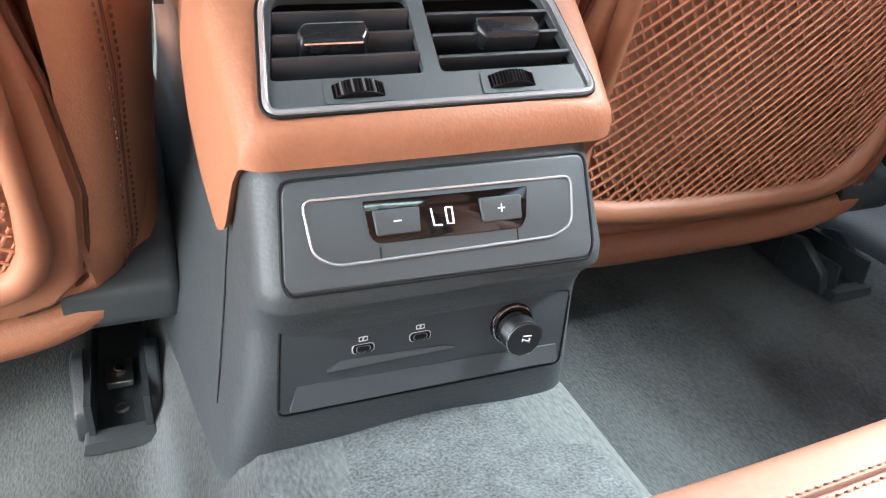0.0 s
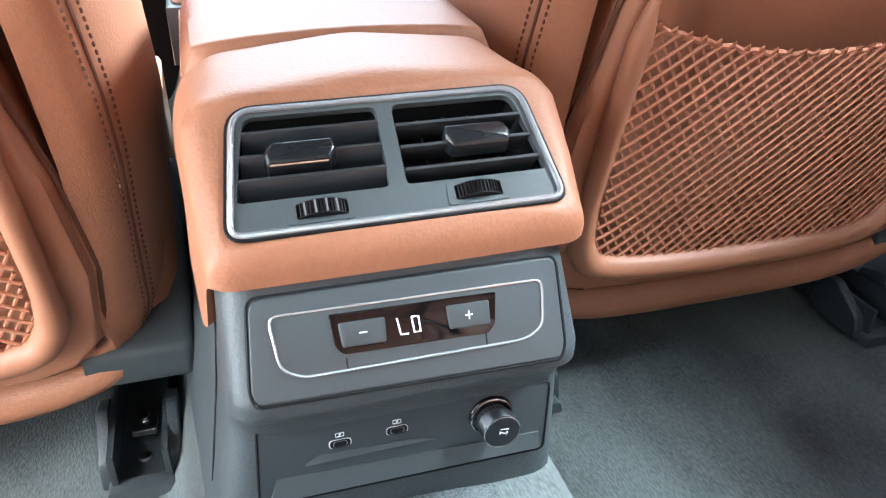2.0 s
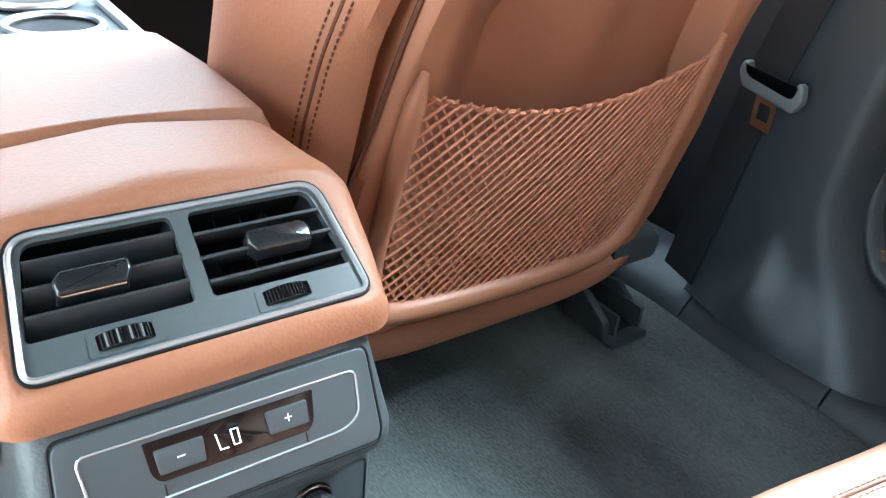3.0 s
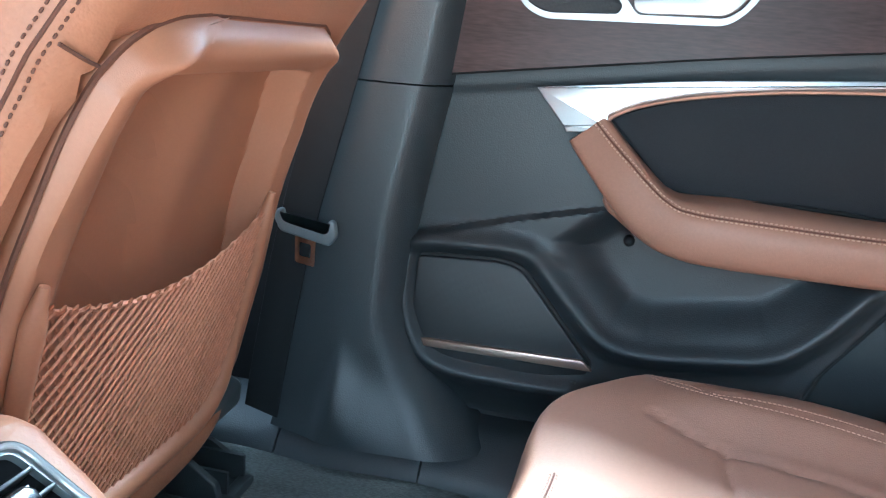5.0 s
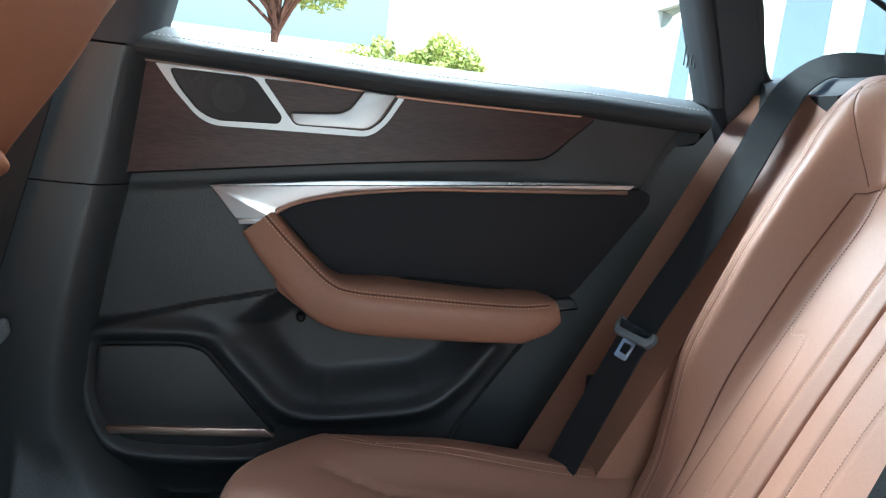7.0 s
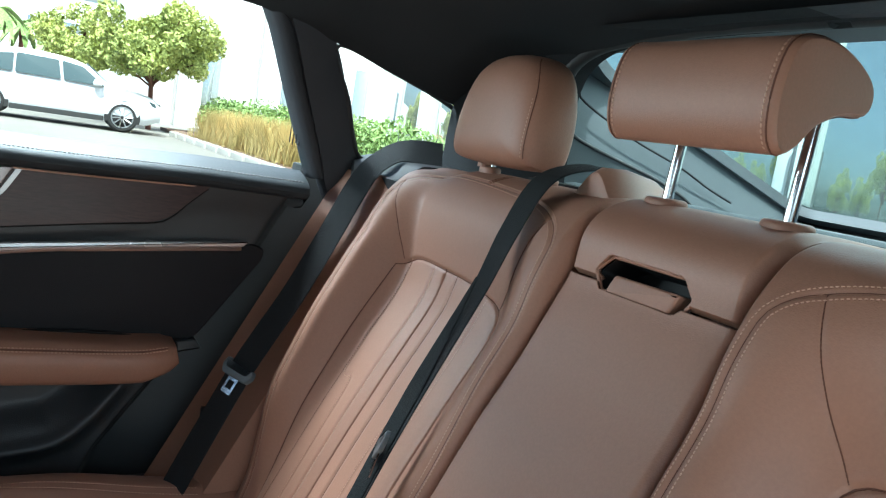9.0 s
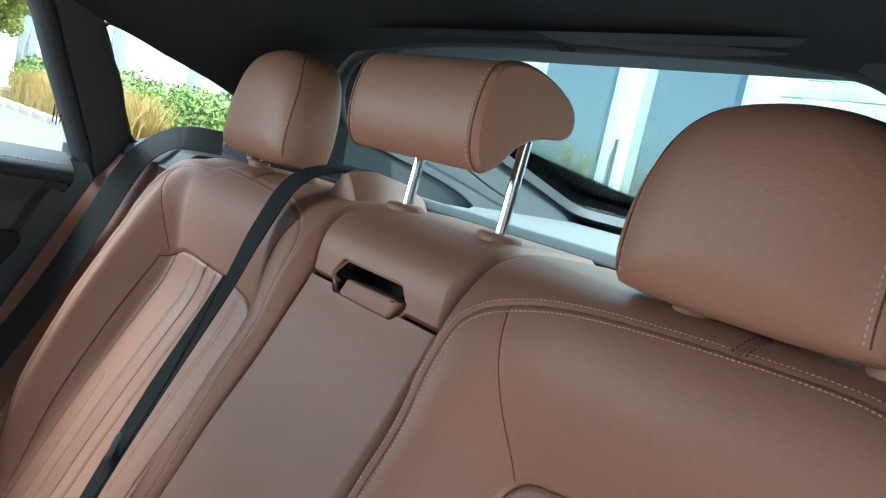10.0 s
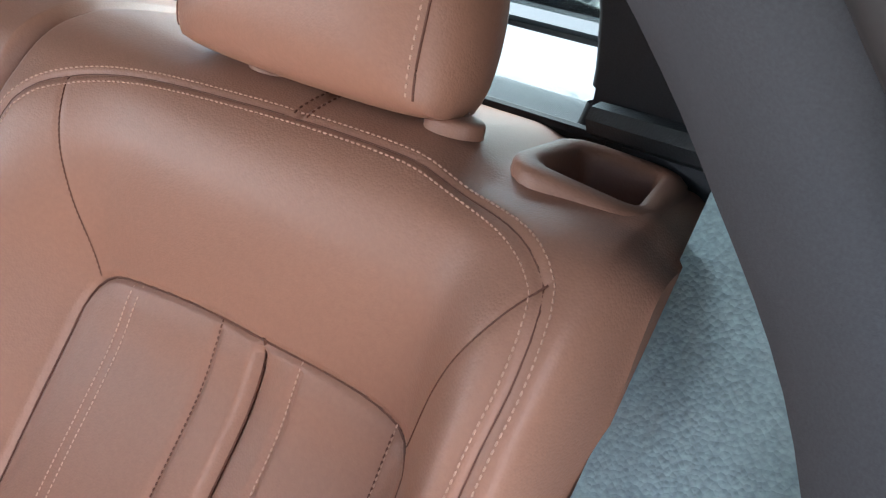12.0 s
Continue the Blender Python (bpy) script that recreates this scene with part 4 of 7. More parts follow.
for sg in (-1, 1):
    o = [(sg * 0.002, 0.014), (sg * 0.080, 0.014), (sg * 0.074, 0.070), (sg * 0.002, 0.070)]
    vv, ff = slab(o, vent_at, -0.055, -0.004)
    part("vent_duct", (vv, ff[:-1]), BLACK, con, "black vent duct").modifiers.new("thickness", "SOLIDIFY").thickness = 0.001
    for k, v in enumerate((0.0275, 0.0400, 0.0525)):
        x0, x1 = sg * 0.0045, sg * (0.0765 - 0.0085 * (v - 0.0195) / 0.045)
        a = radians(22 if sg < 0 else -4)
        sl = rounded([(-0.0085, -0.0016), (0.0085, -0.0010), (0.0085, 0.0010), (-0.0085, 0.0016)], 0.0008, 3)
        ring = []
        for x in (x0, x1):
            ring.append([vent_at(x, v + p * math.sin(a) + q * math.cos(a), -0.006 + p * math.cos(a) - q * math.sin(a)) for p, q in sl])
        part("vent_slat", loft(ring), SLAT, con)
    for x in (0.022, 0.036, 0.050):
        part("vent_vane", slab(rounded([(0.018, -0.030), (0.066, -0.030), (0.066, -0.018), (0.018, -0.018)], 0.002), lambda u, v, w, x=x, sg=sg: vent_at(sg * x + w, u, v), -0.0006, 0.0006), BLACK, con)
    tb = rounded([(-0.0165, 0.006), (0.0135, 0.006), (0.0175, 0.001), (0.0165, -0.006), (-0.0135, -0.006), (-0.0175, 0.000)], 0.002)
    tab = part("vent_tab", slab(tb, lambda u, v, w, sg=sg: vent_at(sg * 0.0445 + sg * u, 0.0405 + v + (w * 0.25), w), -0.004, 0.0055, 0.0024), TAB, con, "black vent tab")
    part("tab_edge", tube([vent_at(sg * 0.0445 + sg * u, 0.0405 - sg * -0.0050 if sg > 0 else 0.0405 - 0.0050, 0.0046) for u in (-0.0125, 0.0, 0.0150)], 0.0007, 5), CHROME, tab)
    wx = sg * 0.0387
    wheel = [[vent_at(wx + 0.0160 * math.sin(a), v, -0.0105 + 0.0160 * math.cos(a)) for a in np.linspace(0, 2 * math.pi, 49)[:-1]] for v in (0.0084, 0.0088, 0.0152, 0.0156)]
    wh = part("vent_wheel", loft(wheel), BLACK, con, "ribbed black vent wheel")
    # four left ribs are satin metal, a glint put into the material
    for k in range(17):
        a = radians(-50 + 100 * k / 16)
        part("rib", tube([vent_at(wx + 0.0161 * math.sin(a), v, -0.0105 + 0.0161 * math.cos(a)) for v in (0.0088, 0.0152)], 0.00052, 5), SATIN if (k in (3, 6, 9, 12) and sg < 0) else GLOSS_BLACK, wh)
    part("wheel_frame", plate(rounded([(wx - 0.0165, 0.0055), (wx + 0.0165, 0.0055), (wx + 0.0155, 0.0182), (wx - 0.0155, 0.0182)], 0.002), [rounded([(wx - 0.0122, 0.0078), (wx + 0.0122, 0.0078), (wx + 0.0122, 0.0160), (wx - 0.0122, 0.0160)], 0.001)], vent_at, 0.0003, 0.0011), VENT_GREY, con)

# climate panel
PU = V(0, 0.4142, 0.9102)
PN = V(0, -0.9102, 0.4142)


def panel_at(u, v, w):
    """v is the height above the floor on the sloping panel."""
    return V(u, (v - 0.305) * 0.455 - 0.0005, v) + PN * w


climate = part("climate_panel", slab(rounded([(-0.0785, 0.3055), (0.0765, 0.3050), (0.0775, 0.262), (0.0745, 0.2565), (-0.0800, 0.2595), (-0.0825, 0.265)], [0.006, 0.006, 0.01, 0.006, 0.006, 0.01]), panel_at, -0.004, 0.0014, 0.001), GREY_SMOOTH, con, "smooth grey climate panel")
part("panel_gap", tube([panel_at(u, v, 0.0004) for u, v in rounded([(-0.0795, 0.3065), (0.0775, 0.3060), (0.0785, 0.262), (0.0755, 0.2555), (-0.0810, 0.2585), (-0.0835, 0.265)], [0.006, 0.006, 0.01, 0.006, 0.006, 0.01])], 0.0008, 5, True), BLACK, con)
CR = rounded([(-0.0705, 0.2975), (0.0680, 0.2955), (0.0665, 0.2735), (0.0560, 0.2685), (-0.0580, 0.2690), (-0.0680, 0.2740)], [0.005, 0.005, 0.012, 0.03, 0.03, 0.010], 7)
part("button_field", slab(CR, panel_at, 0.0, 0.0020, 0.0006), GREY_SMOOTH, climate)
part("chrome_outline", tube([panel_at(u, v, 0.0022) for u, v in CR], 0.0007, 7, True, up=PN), SILVER, climate, "chrome outline")
BK = rounded([(-0.0425, 0.2945), (0.0425, 0.2930), (0.0405, 0.2785), (0.0370, 0.2745), (-0.0375, 0.2760), (-0.0410, 0.2800)], [0.001, 0.001, 0.004, 0.004, 0.004, 0.004])
part("display_window", slab(BK, panel_at, 0.0015, 0.0025, 0.0003), GLOSS_BLACK, climate, "gloss black display window")
for x0, x1, sign in ((-0.0385, -0.0155, "-"), (0.0155, 0.0380, "+")):
    b = part("button", slab(rounded([(x0, 0.2902), (x1, 0.2898), (x1 - 0.0005, 0.2788), (x0 + 0.0010, 0.2792)], 0.0012), panel_at, 0.002, 0.0042, 0.0008), GREY_SMOOTH, climate, "grey temperature button")
    xm, zm = (x0 + x1) / 2, 0.2848
    part("symbol", slab([(xm - 0.0019, zm - 0.0003), (xm + 0.0019, zm - 0.0003), (xm + 0.0019, zm + 0.0003), (xm - 0.0019, zm + 0.0003)], panel_at, 0.0041, 0.0044), WHITE_INK, b)
    if sign == "+":
        part("symbol", slab([(xm - 0.0003, zm - 0.0019), (xm + 0.0003, zm - 0.0019), (xm + 0.0003, zm + 0.0019), (xm - 0.0003, zm + 0.0019)], panel_at, 0.0041, 0.0045), WHITE_INK, b)
for x in (-0.0362, 0.0352):
    part("button_gap", tube([panel_at(x, 0.2745, 0.0021), panel_at(x, 0.2685, 0.0021)], 0.0004, 5), BLACK, climate)


def bars(segs, at, w, r, name, material, parent):
    for k, seg in enumerate(segs):
        part(name, tube([at(u, v, w) for u, v in seg], r, 5), material, parent)


# the letters LO, as the display draws them
bars([[(-0.0096, 0.2882), (-0.0084, 0.2807), (-0.0045, 0.2805)],
      [(-0.0022, 0.2879), (0.0012, 0.2878), (0.0016, 0.2807), (-0.0015, 0.2808), (-0.0022, 0.2879)]], panel_at, 0.0027, 0.00042, "display_letter", LAMP_TEXT, climate)


def text_part(name, body, size, m, material, parent):
    cu = bpy.data.curves.new(name, "FONT")
    cu.body, cu.size, cu.extrude, cu.align_x, cu.align_y = body, size, 0.00012, "CENTER", "CENTER"
    tmp = bpy.data.objects.new(name, cu)
    scene.collection.objects.link(tmp)
    dg = bpy.context.evaluated_depsgraph_get()
    me = bpy.data.meshes.new_from_object(tmp.evaluated_get(dg))
    bpy.data.objects.remove(tmp)
    me.transform(m)
    me.materials.clear()
    me.materials.append(material)
    ob = new(name, me)
    ob.parent = parent
    if parent.type == "EMPTY":
        ob.matrix_parent_inverse = parent.matrix_basis.inverted()
    return ob


# storage tray with sockets


def tray_at(u, v, w):
    return V(u, -0.0012 - w, v)


TR = rounded([(-0.0825, 0.2280), (0.0805, 0.2230), (0.0800, 0.1725), (-0.0860, 0.1745)], [0.004, 0.004, 0.004, 0.004])
tray = part("socket_panel", slab(TR, tray_at, -0.004, 0.0010, 0.0006), mat("socket_plastic", (0.040, 0.047, 0.052), 0.42, vary=0.06, scale=10, fine=700), con, "smooth dark grey socket panel")
part("panel_gap", tube([tray_at(u, v, 0.0006) for u, v in inset(TR, -0.0006)], 0.0008, 5, True), BLACK, con)
part("tray_slope", slab([(-0.0760, 0.1915), (0.0760, 0.1870), (0.0770, 0.1765), (-0.0805, 0.1775)], lambda u, v, w: tray_at(u, v, w * (1.0 + 2.6 * (0.1915 - v) / 0.014) if w > 0 else w), 0.0, 0.0011), GREY_SMOOTH, tray)
part("tray_step", slab([(-0.0600, 0.1985), (0.0110, 0.1990), (0.0040, 0.2010), (-0.0530, 0.2030)], lambda u, v, w: tray_at(u, v, w * (1.0 + 1.6 * (0.203 - v) / 0.0045)), 0.0, 0.0011), GREY_SMOOTH, tray)
for x, z in ((-0.0405, 0.2085), (-0.0090, 0.2098)):
    for r_, m_, w_, nm in ((0.0062, WHITE_INK, 0.0012, "port_ring"), (0.0056, BLACK, 0.0015, "port_face"), (0.0040, STEEL, 0.0017, "port_shell"), (0.0034, BLACK, 0.0019, "port_slot")):
        o = rounded([(x - r_, z - r_ * 0.46), (x + r_, z - r_ * 0.46), (x + r_, z + r_ * 0.46), (x - r_, z + r_ * 0.46)], r_ * 0.45)
        part(nm, slab(o, tray_at, 0.0, w_), m_, tray)
    bx = rounded([(x - 0.0022, z + 0.0048), (x + 0.0022, z + 0.0048), (x + 0.0022, z + 0.0072), (x - 0.0022, z + 0.0072)], 0.0003)
    part("charge_symbol", tube([tray_at(u, v, 0.0012) for u, v in bx], 0.00032, 4, True), WHITE_INK, tray)
    part("charge_symbol", tube([tray_at(x + 0.0006, z + 0.0070, 0.0012), tray_at(x - 0.0004, z + 0.0060, 0.0012), tray_at(x + 0.0004, z + 0.0060, 0.0012), tray_at(x - 0.0006, z + 0.0050, 0.0012)], 0.0003, 4), WHITE_INK, tray)
sock = thing("socket_plug", (0.0470, -0.004, 0.2065), "round black 12V socket cover on the console", "power socket")


def plug_at(u, v, w):
    return V(0.0455 + u + w * 0.28, -0.0022 - w * 0.92, 0.2065 + v - w * 0.32)


part("socket_ring", disc(0.0455, 0.2075, 0.0130, tray_at, 0.0, 0.0030, 0.001), GLOSS_BLACK, sock)
part("chrome_rim", tube([tray_at(0.0455 + 0.0120 * math.cos(a), 0.2075 + 0.0120 * math.sin(a), 0.0032) for a in np.linspace(0, 6.2832, 33)[:-1]], 0.0006, 6, True), CHROME, sock)
part("plug_neck", disc(0, 0, 0.0098, plug_at, 0.0, 0.008, 0.001), BLACK, sock)
part("plug_cap", disc(0, 0, 0.0108, plug_at, 0.0055, 0.0125, 0.0012), mat("plug_black", (0.010, 0.011, 0.013), 0.35), sock)
part("cap_rim", tube([plug_at(0.0106 * math.cos(a), 0.0106 * math.sin(a), 0.0118) for a in np.linspace(0, 6.2832, 33)[:-1]], 0.00045, 5, True), CHROME, sock)
for k in range(28):
    a = 2 * math.pi * k / 28
    part("knurl", tube([plug_at(0.0099 * math.cos(a), 0.0099 * math.sin(a), w) for w in (0.001, 0.0055)], 0.0005, 4), BLACK, sock)
X_ = unit(V(0.96, 0.0, -0.28))
N_ = unit(V(0.28, -0.92, -0.32))
U_ = np.cross(N_, X_)
tm = Matrix(((X_[0], U_[0], N_[0], 0), (X_[1], U_[1], N_[1], 0), (X_[2], U_[2], N_[2], 0), (0, 0, 0, 1)))
text_part("plug_text", "12V", 0.0070, Matrix.Translation(plug_at(0, 0, 0.0127)) @ tm @ Matrix.Rotation(radians(-78), 4, "Z"), WHITE_INK, sock)

# armrest lid and the front of the console
lid = thing("armrest_lid", (0, 0.3, 0.34), "padded tan leather armrest lid on the console", "armrest")


def lid_ring(y, e=0.0):
    zt = np.interp(y, [0.148, 0.152, 0.25, 0.36, 0.40, 0.42], [0.381, 0.3885, 0.392, 0.386, 0.376, 0.352]) - e
    hw = np.interp(y, [0.148, 0.154, 0.36, 0.42], [0.094, 0.100, 0.099, 0.088])
    return [(x, y, z) for x, z in smooth_line([(-hw, 0.325), (-hw, 0.35), (-hw + 0.008, zt - 0.010), (-hw * 0.78, zt - 0.001), (0, zt + 0.003), (hw * 0.78, zt - 0.001), (hw - 0.008, zt - 0.010), (hw, 0.35), (hw, 0.325)], 50)]


part("lid_pad", loft([lid_ring(y) for y in np.concatenate([np.linspace(0.1485, 0.156, 6), np.linspace(0.16, 0.42, 26)])]), LEATHER, lid)
for sg in (-1, 1):
    for off in (0.0, 0.006):
        part("stitching", stitches([(sg * (0.0955 - off * 0.6), y, 0.3665 + off) for y in np.linspace(0.158, 0.34, 30)], (sg, 0, 0.6), 0.005, 0.0034, 0.0008, 0.0012), THREAD, lid)
fc = thing("cup_holder", (0.0, 0.60, 0.34), "silver-framed cup holder in the front of the console", "cup holder")
part("holder_deck", box(-0.11, 0.11, 0.425, 0.95, 0.30, 0.352), GREY_SMOOTH, fc)
part("holder_frame", plate(rounded([(-0.105, 0.43), (0.105, 0.43), (0.115, 0.80), (-0.115, 0.80)], 0.02), [rounded([(-0.02, 0.445), (0.095, 0.445), (0.10, 0.70), (-0.02, 0.70)], 0.03)], lambda u, v, w: V(u, v, 0.353 + w), 0.0, 0.006), SATIN, fc)
for y in (0.505, 0.62):
    part("cup_ring", tube([(0.038 + 0.042 * math.cos(a), y + 0.042 * math.sin(a), 0.358) for a in np.linspace(0, 6.2832, 33)[:-1]], 0.004, 8, True), SATIN, fc)
    part("cup_well", disc(0.038, y, 0.041, lambda u, v, w: V(u, v, 0.353 + w), 0.0, 0.002), BLACK, fc)
part("ash_cover", slab(rounded([(-0.095, 0.45), (-0.03, 0.45), (-0.03, 0.60), (-0.098, 0.60)], 0.012), lambda u, v, w: V(u, v, 0.353 + w), 0.0, 0.009, 0.003), SATIN, fc)
dash = thing("dashboard", (0, 1.05, 0.4), "black dashboard far ahead of the console", "dashboard")
part("dash_body", box(-0.75, 0.75, 0.98, 1.2, 0.30, 0.68, 0.03), BLACK, dash)


# ---- front seats ----
BPZ = [0.00, 0.06, 0.15, 0.25, 0.40, 0.50, 0.56, 0.64, 0.75, 0.86]
BPY = [0.205, 0.200, 0.186, 0.163, 0.126, 0.084, 0.047, -0.010, -0.075, -0.12]
_bz = np.linspace(0, 0.86, 300)
_by = np.interp(_bz, BPZ, BPY)
for _ in range(60):
    _by[1:-1] = 0.25 * _by[:-2] + 0.5 * _by[1:-1] + 0.25 * _by[2:]


def back_y(z):
    return np.interp(z, _bz, _by)


def back_n(z):
    d = (back_y(z + 0.01) - back_y(z - 0.01)) / 0.02
    k = np.sqrt(1 + d * d)
    return -1 / k, d / k


def net_pocket(at, seat):
    """Elastic net in its U-shaped holder on the back of a front seat."""
    U_BAR = smooth_line([(-0.168, 0.403), (-0.171, 0.36), (-0.174, 0.29), (-0.176, 0.215), (-0.171, 0.180), (-0.145, 0.1585), (-0.048, 0.1485), (0.06, 0.1475), (0.122, 0.154), (0.156, 0.184), (0.166, 0.25), (0.168, 0.33), (0.166, 0.408)], 110)
    part("pocket_bar", tube([at(a, z, 0.0125) for a, z in U_BAR], [0.0035 + (0.0052 + 0.0040 * float(1 - ss(np.array(z), 0.16, 0.24))) * min(1.0, k / 4, (109 - k) / 4) for k, (a, z) in enumerate(U_BAR)], 14), TAN_PLASTIC, seat, "tan U-shaped net holder")
    net = thing("net_pocket", at(0, 0.2, 0.02), "tan elastic net pocket on the back of the front seat", "net pocket")

    def net_at(p, q):
        a = -0.166 + (0.160 + 0.166) * p
        top = 0.384 - 0.030 * 4 * p * (1 - p)
        low = 0.155 + 0.022 * abs(2 * p - 1) ** 5
        z = low + (top - low) * q
        return at(a, z, 0.0125 + 0.006 * math.sin(math.pi * p) * q)
    n_c = 27
    cords = {1: [], -1: []}
    for fam, lean in ((1, 16.0), (-1, 14.0)):
        for k in range(-n_c, 2 * n_c):
            pts = []
            for q in np.linspace(0, 1, 60):
                p = (k + 0.5 * (fam < 0) + fam * q * lean) / n_c
                if -0.0001 <= p <= 1.0001:
                    pts.append(net_at(p, q) + V(0, -0.0012 * (fam > 0), 0))
            if len(pts) > 2:
                cords[fam].append(tube(pts, 0.00150 if fam > 0 else 0.00135, 6))
    part("netting", join(*cords[1]), CORD, net, kind="stuff")
    part("cross_netting", join(*cords[-1]), CORD, net, kind="stuff")
    hem = [net_at(p, 1.0) + V(0, 0, 0.0008 * math.sin(p * 95)) for p in np.linspace(0, 1, 120)]
    part("hem", tube(hem, 0.0022, 6), CORD, net)
    part("hem_lacing", join(*[tube([net_at(p - 0.012, 0.985), net_at(p, 1.02) + V(0, -0.003, 0), net_at(p + 0.012, 0.985)], 0.0012, 5) for p in np.linspace(0.02, 0.98, 26)]), CORD, net, kind="stuff")


def front_seat(cx, sg, dy, label):
    seat = thing("car_seat", (cx, 0.3 + dy, 0.05), label, "car seat", "front seats")

    def at(a, z, w):
        ny, nz = back_n(z)
        return V(cx + sg * a, back_y(z) + dy + ny * w, z + nz * w)

    def width(z):
        return np.interp(z, [0.100, 0.125, 0.16, 0.30, 0.42, 0.50, 0.56, 0.64, 0.72, 0.78, 0.80], [0.80, 0.90, 0.96, 1.0, 0.975, 0.90, 0.82, 0.76, 0.70, 0.60, 0.45])

    # upholstered body
    rings = []
    SEC = [(-0.16, 0.004), (-0.205, 0.004), (-0.228, 0.008), (-0.248, 0.030), (-0.262, 0.070), (-0.270, 0.12), (-0.25, 0.175), (-0.18, 0.19), (0.0, 0.16), (0.18, 0.19), (0.25, 0.175), (0.270, 0.12), (0.262, 0.070), (0.25, 0.030), (0.236, 0.008), (0.21, 0.004), (0.16, 0.004)]
    zs = np.linspace(0.100, 0.80, 46)
    for z in zs:
        k = width(z)
        kd = np.interp(z, [0.100, 0.135, 0.65, 0.80], [0.6, 1.0, 0.9, 0.5])
        hol = np.interp(z, [0.125, 0.17, 0.515, 0.56], [0.012, 0.05, 0.05, 0.0])
        s = smooth_line([(a * k, -e * kd - hol * (abs(a) < 0.17 and e < 0.01) - 0.25 * hol * (0.17 < abs(a) < 0.20 and e < 0.01)) for a, e in SEC], 72, True)
        rings.append([at(a, z, w) for a, w in s])
    R_ = np.array(rings)
    body = part("backrest", loft(rings), LEATHER, seat, "tan leather upholstered backrest")
    # double seam with stitches along the inner flank
    sm, tn_, nn = [], [], []
    for i in range(2, 44):
        z = zs[i]
        c = at(np.interp(z, [0.12, 0.345, 0.40, 0.49, 0.54, 0.65, 0.80], [-0.236, -0.236, -0.228, -0.212, -0.204, -0.178, -0.11]), z, -0.024)
        q = R_[i]
        j = int(np.argmin(np.linalg.norm(q - c, axis=1)))
        t = unit(q[(j + 1) % 72] - q[j - 1])
        n_ = np.cross(t, V(0, 0, 1))
        n_ = n_ if n_[0] * sg < 0 else -n_
        e = [q[(j + m) % 72] for m in (-1, 0, 1)]
        u = max(-1.0, min(1.0, float((c - e[1]) @ t / max(1e-6, np.linalg.norm(e[2] - e[1])))))
        sm.append(e[1] + (e[2] - e[1]) * u if u > 0 else e[1] + (e[0] - e[1]) * -u)
        tn_.append(t)
        nn.append(n_)
    sm, tn_, nn = smooth_line(sm, 120), even(tn_, 120), even(nn, 120)
    for off in (-0.0062, 0.0062):
        part("stitching", stitches(sm + tn_ * off, nn, 0.0056, 0.0038, 0.0009, 0.0008), SEAM, body)
    # dark tubes put the crease shade along both seams
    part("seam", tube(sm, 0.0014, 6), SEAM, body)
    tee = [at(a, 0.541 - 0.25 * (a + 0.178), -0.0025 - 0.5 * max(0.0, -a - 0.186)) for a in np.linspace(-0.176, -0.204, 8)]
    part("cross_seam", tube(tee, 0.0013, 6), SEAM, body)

    # moulded back: arched rim at the top, upright on the outer side, soft hollow on the inner side
    def aL(z):
        return np.interp(z, [0.118, 0.126, 0.15, 0.22, 0.30, 0.35, 0.40, 0.47, 0.531, 0.552, 0.564, 0.572, 0.5735], [-0.150, -0.180, -0.203, -0.211, -0.202, -0.190, -0.182, -0.175, -0.170, -0.158, -0.142, -0.115, -0.09])

    def aR(z):
        return np.interp(z, [0.118, 0.126, 0.15, 0.19, 0.30, 0.40, 0.47, 0.535, 0.555, 0.566, 0.5735], [0.130, 0.160, 0.196, 0.212, 0.220, 0.210, 0.196, 0.172, 0.160, 0.145, 0.120])
    n = 130
    zz = np.linspace(0.118, 0.5735, 170)
    A = np.array([aL(z) + (aR(z) - aL(z)) * np.linspace(0, 1, n) for z in zz])
    Z = np.tile(zz[:, None], (1, n))
    outl = np.vstack([np.stack([aL(zz), zz], 1), np.stack([aR(zz), zz], 1)[::-1]])
    D = dist_to(A, Z, np.vstack([outl, outl[:1]]))
    dL, dR, dT = A - aL(Z), aR(Z) - A, 0.5735 - Z
    # distance to the arch, rounded at its two upper corners
    arch = np.minimum(dT, 0.9 * dR) - 0.004 * np.exp(-((dT - dR) / 0.03) ** 2)
    hollow = ss(arch, 0.033, 0.044) * ss(dL, 0.030, 0.100 - 0.035 * ss(Z, 0.48, 0.53)) * ss(Z, 0.145, 0.165)
    W = 0.006 - 0.034 * hollow
    W += 0.010 * np.exp(-((dT - 0.017) / 0.014) ** 2) * ss(dL, 0.0, 0.02) + 0.005 * np.exp(-((dR - 0.018) / 0.014) ** 2) * ss(Z, 0.14, 0.2) * (1 - ss(Z, 0.53, 0.56))
    W += 0.007 * np.exp(-((dL - 0.018) / 0.016) ** 2) * ss(Z, 0.42, 0.52)
    W += 0.010 * hollow * np.exp(-((A - 0.03) / 0.045) ** 2) * ss(Z, 0.30, 0.40)
    W -= 0.016 * (1 - ss(D, 0.0, 0.008))
    P = np.array([[at(A[i, j], Z[i, j], W[i, j]) for j in range(n)] for i in range(len(zz))])
    part("back_shell", padded(P, (0, 0.03, 0.0)), TAN_PLASTIC, seat, "tan moulded back shell with a raised arched rim")
    # dark tube standing in for the thin shadow round the shell's edge
    part("shell_gap_shade", tube([at(a, z, -0.005) for a, z in even(outl, 150)], 0.0022, 5), SEAM, seat)
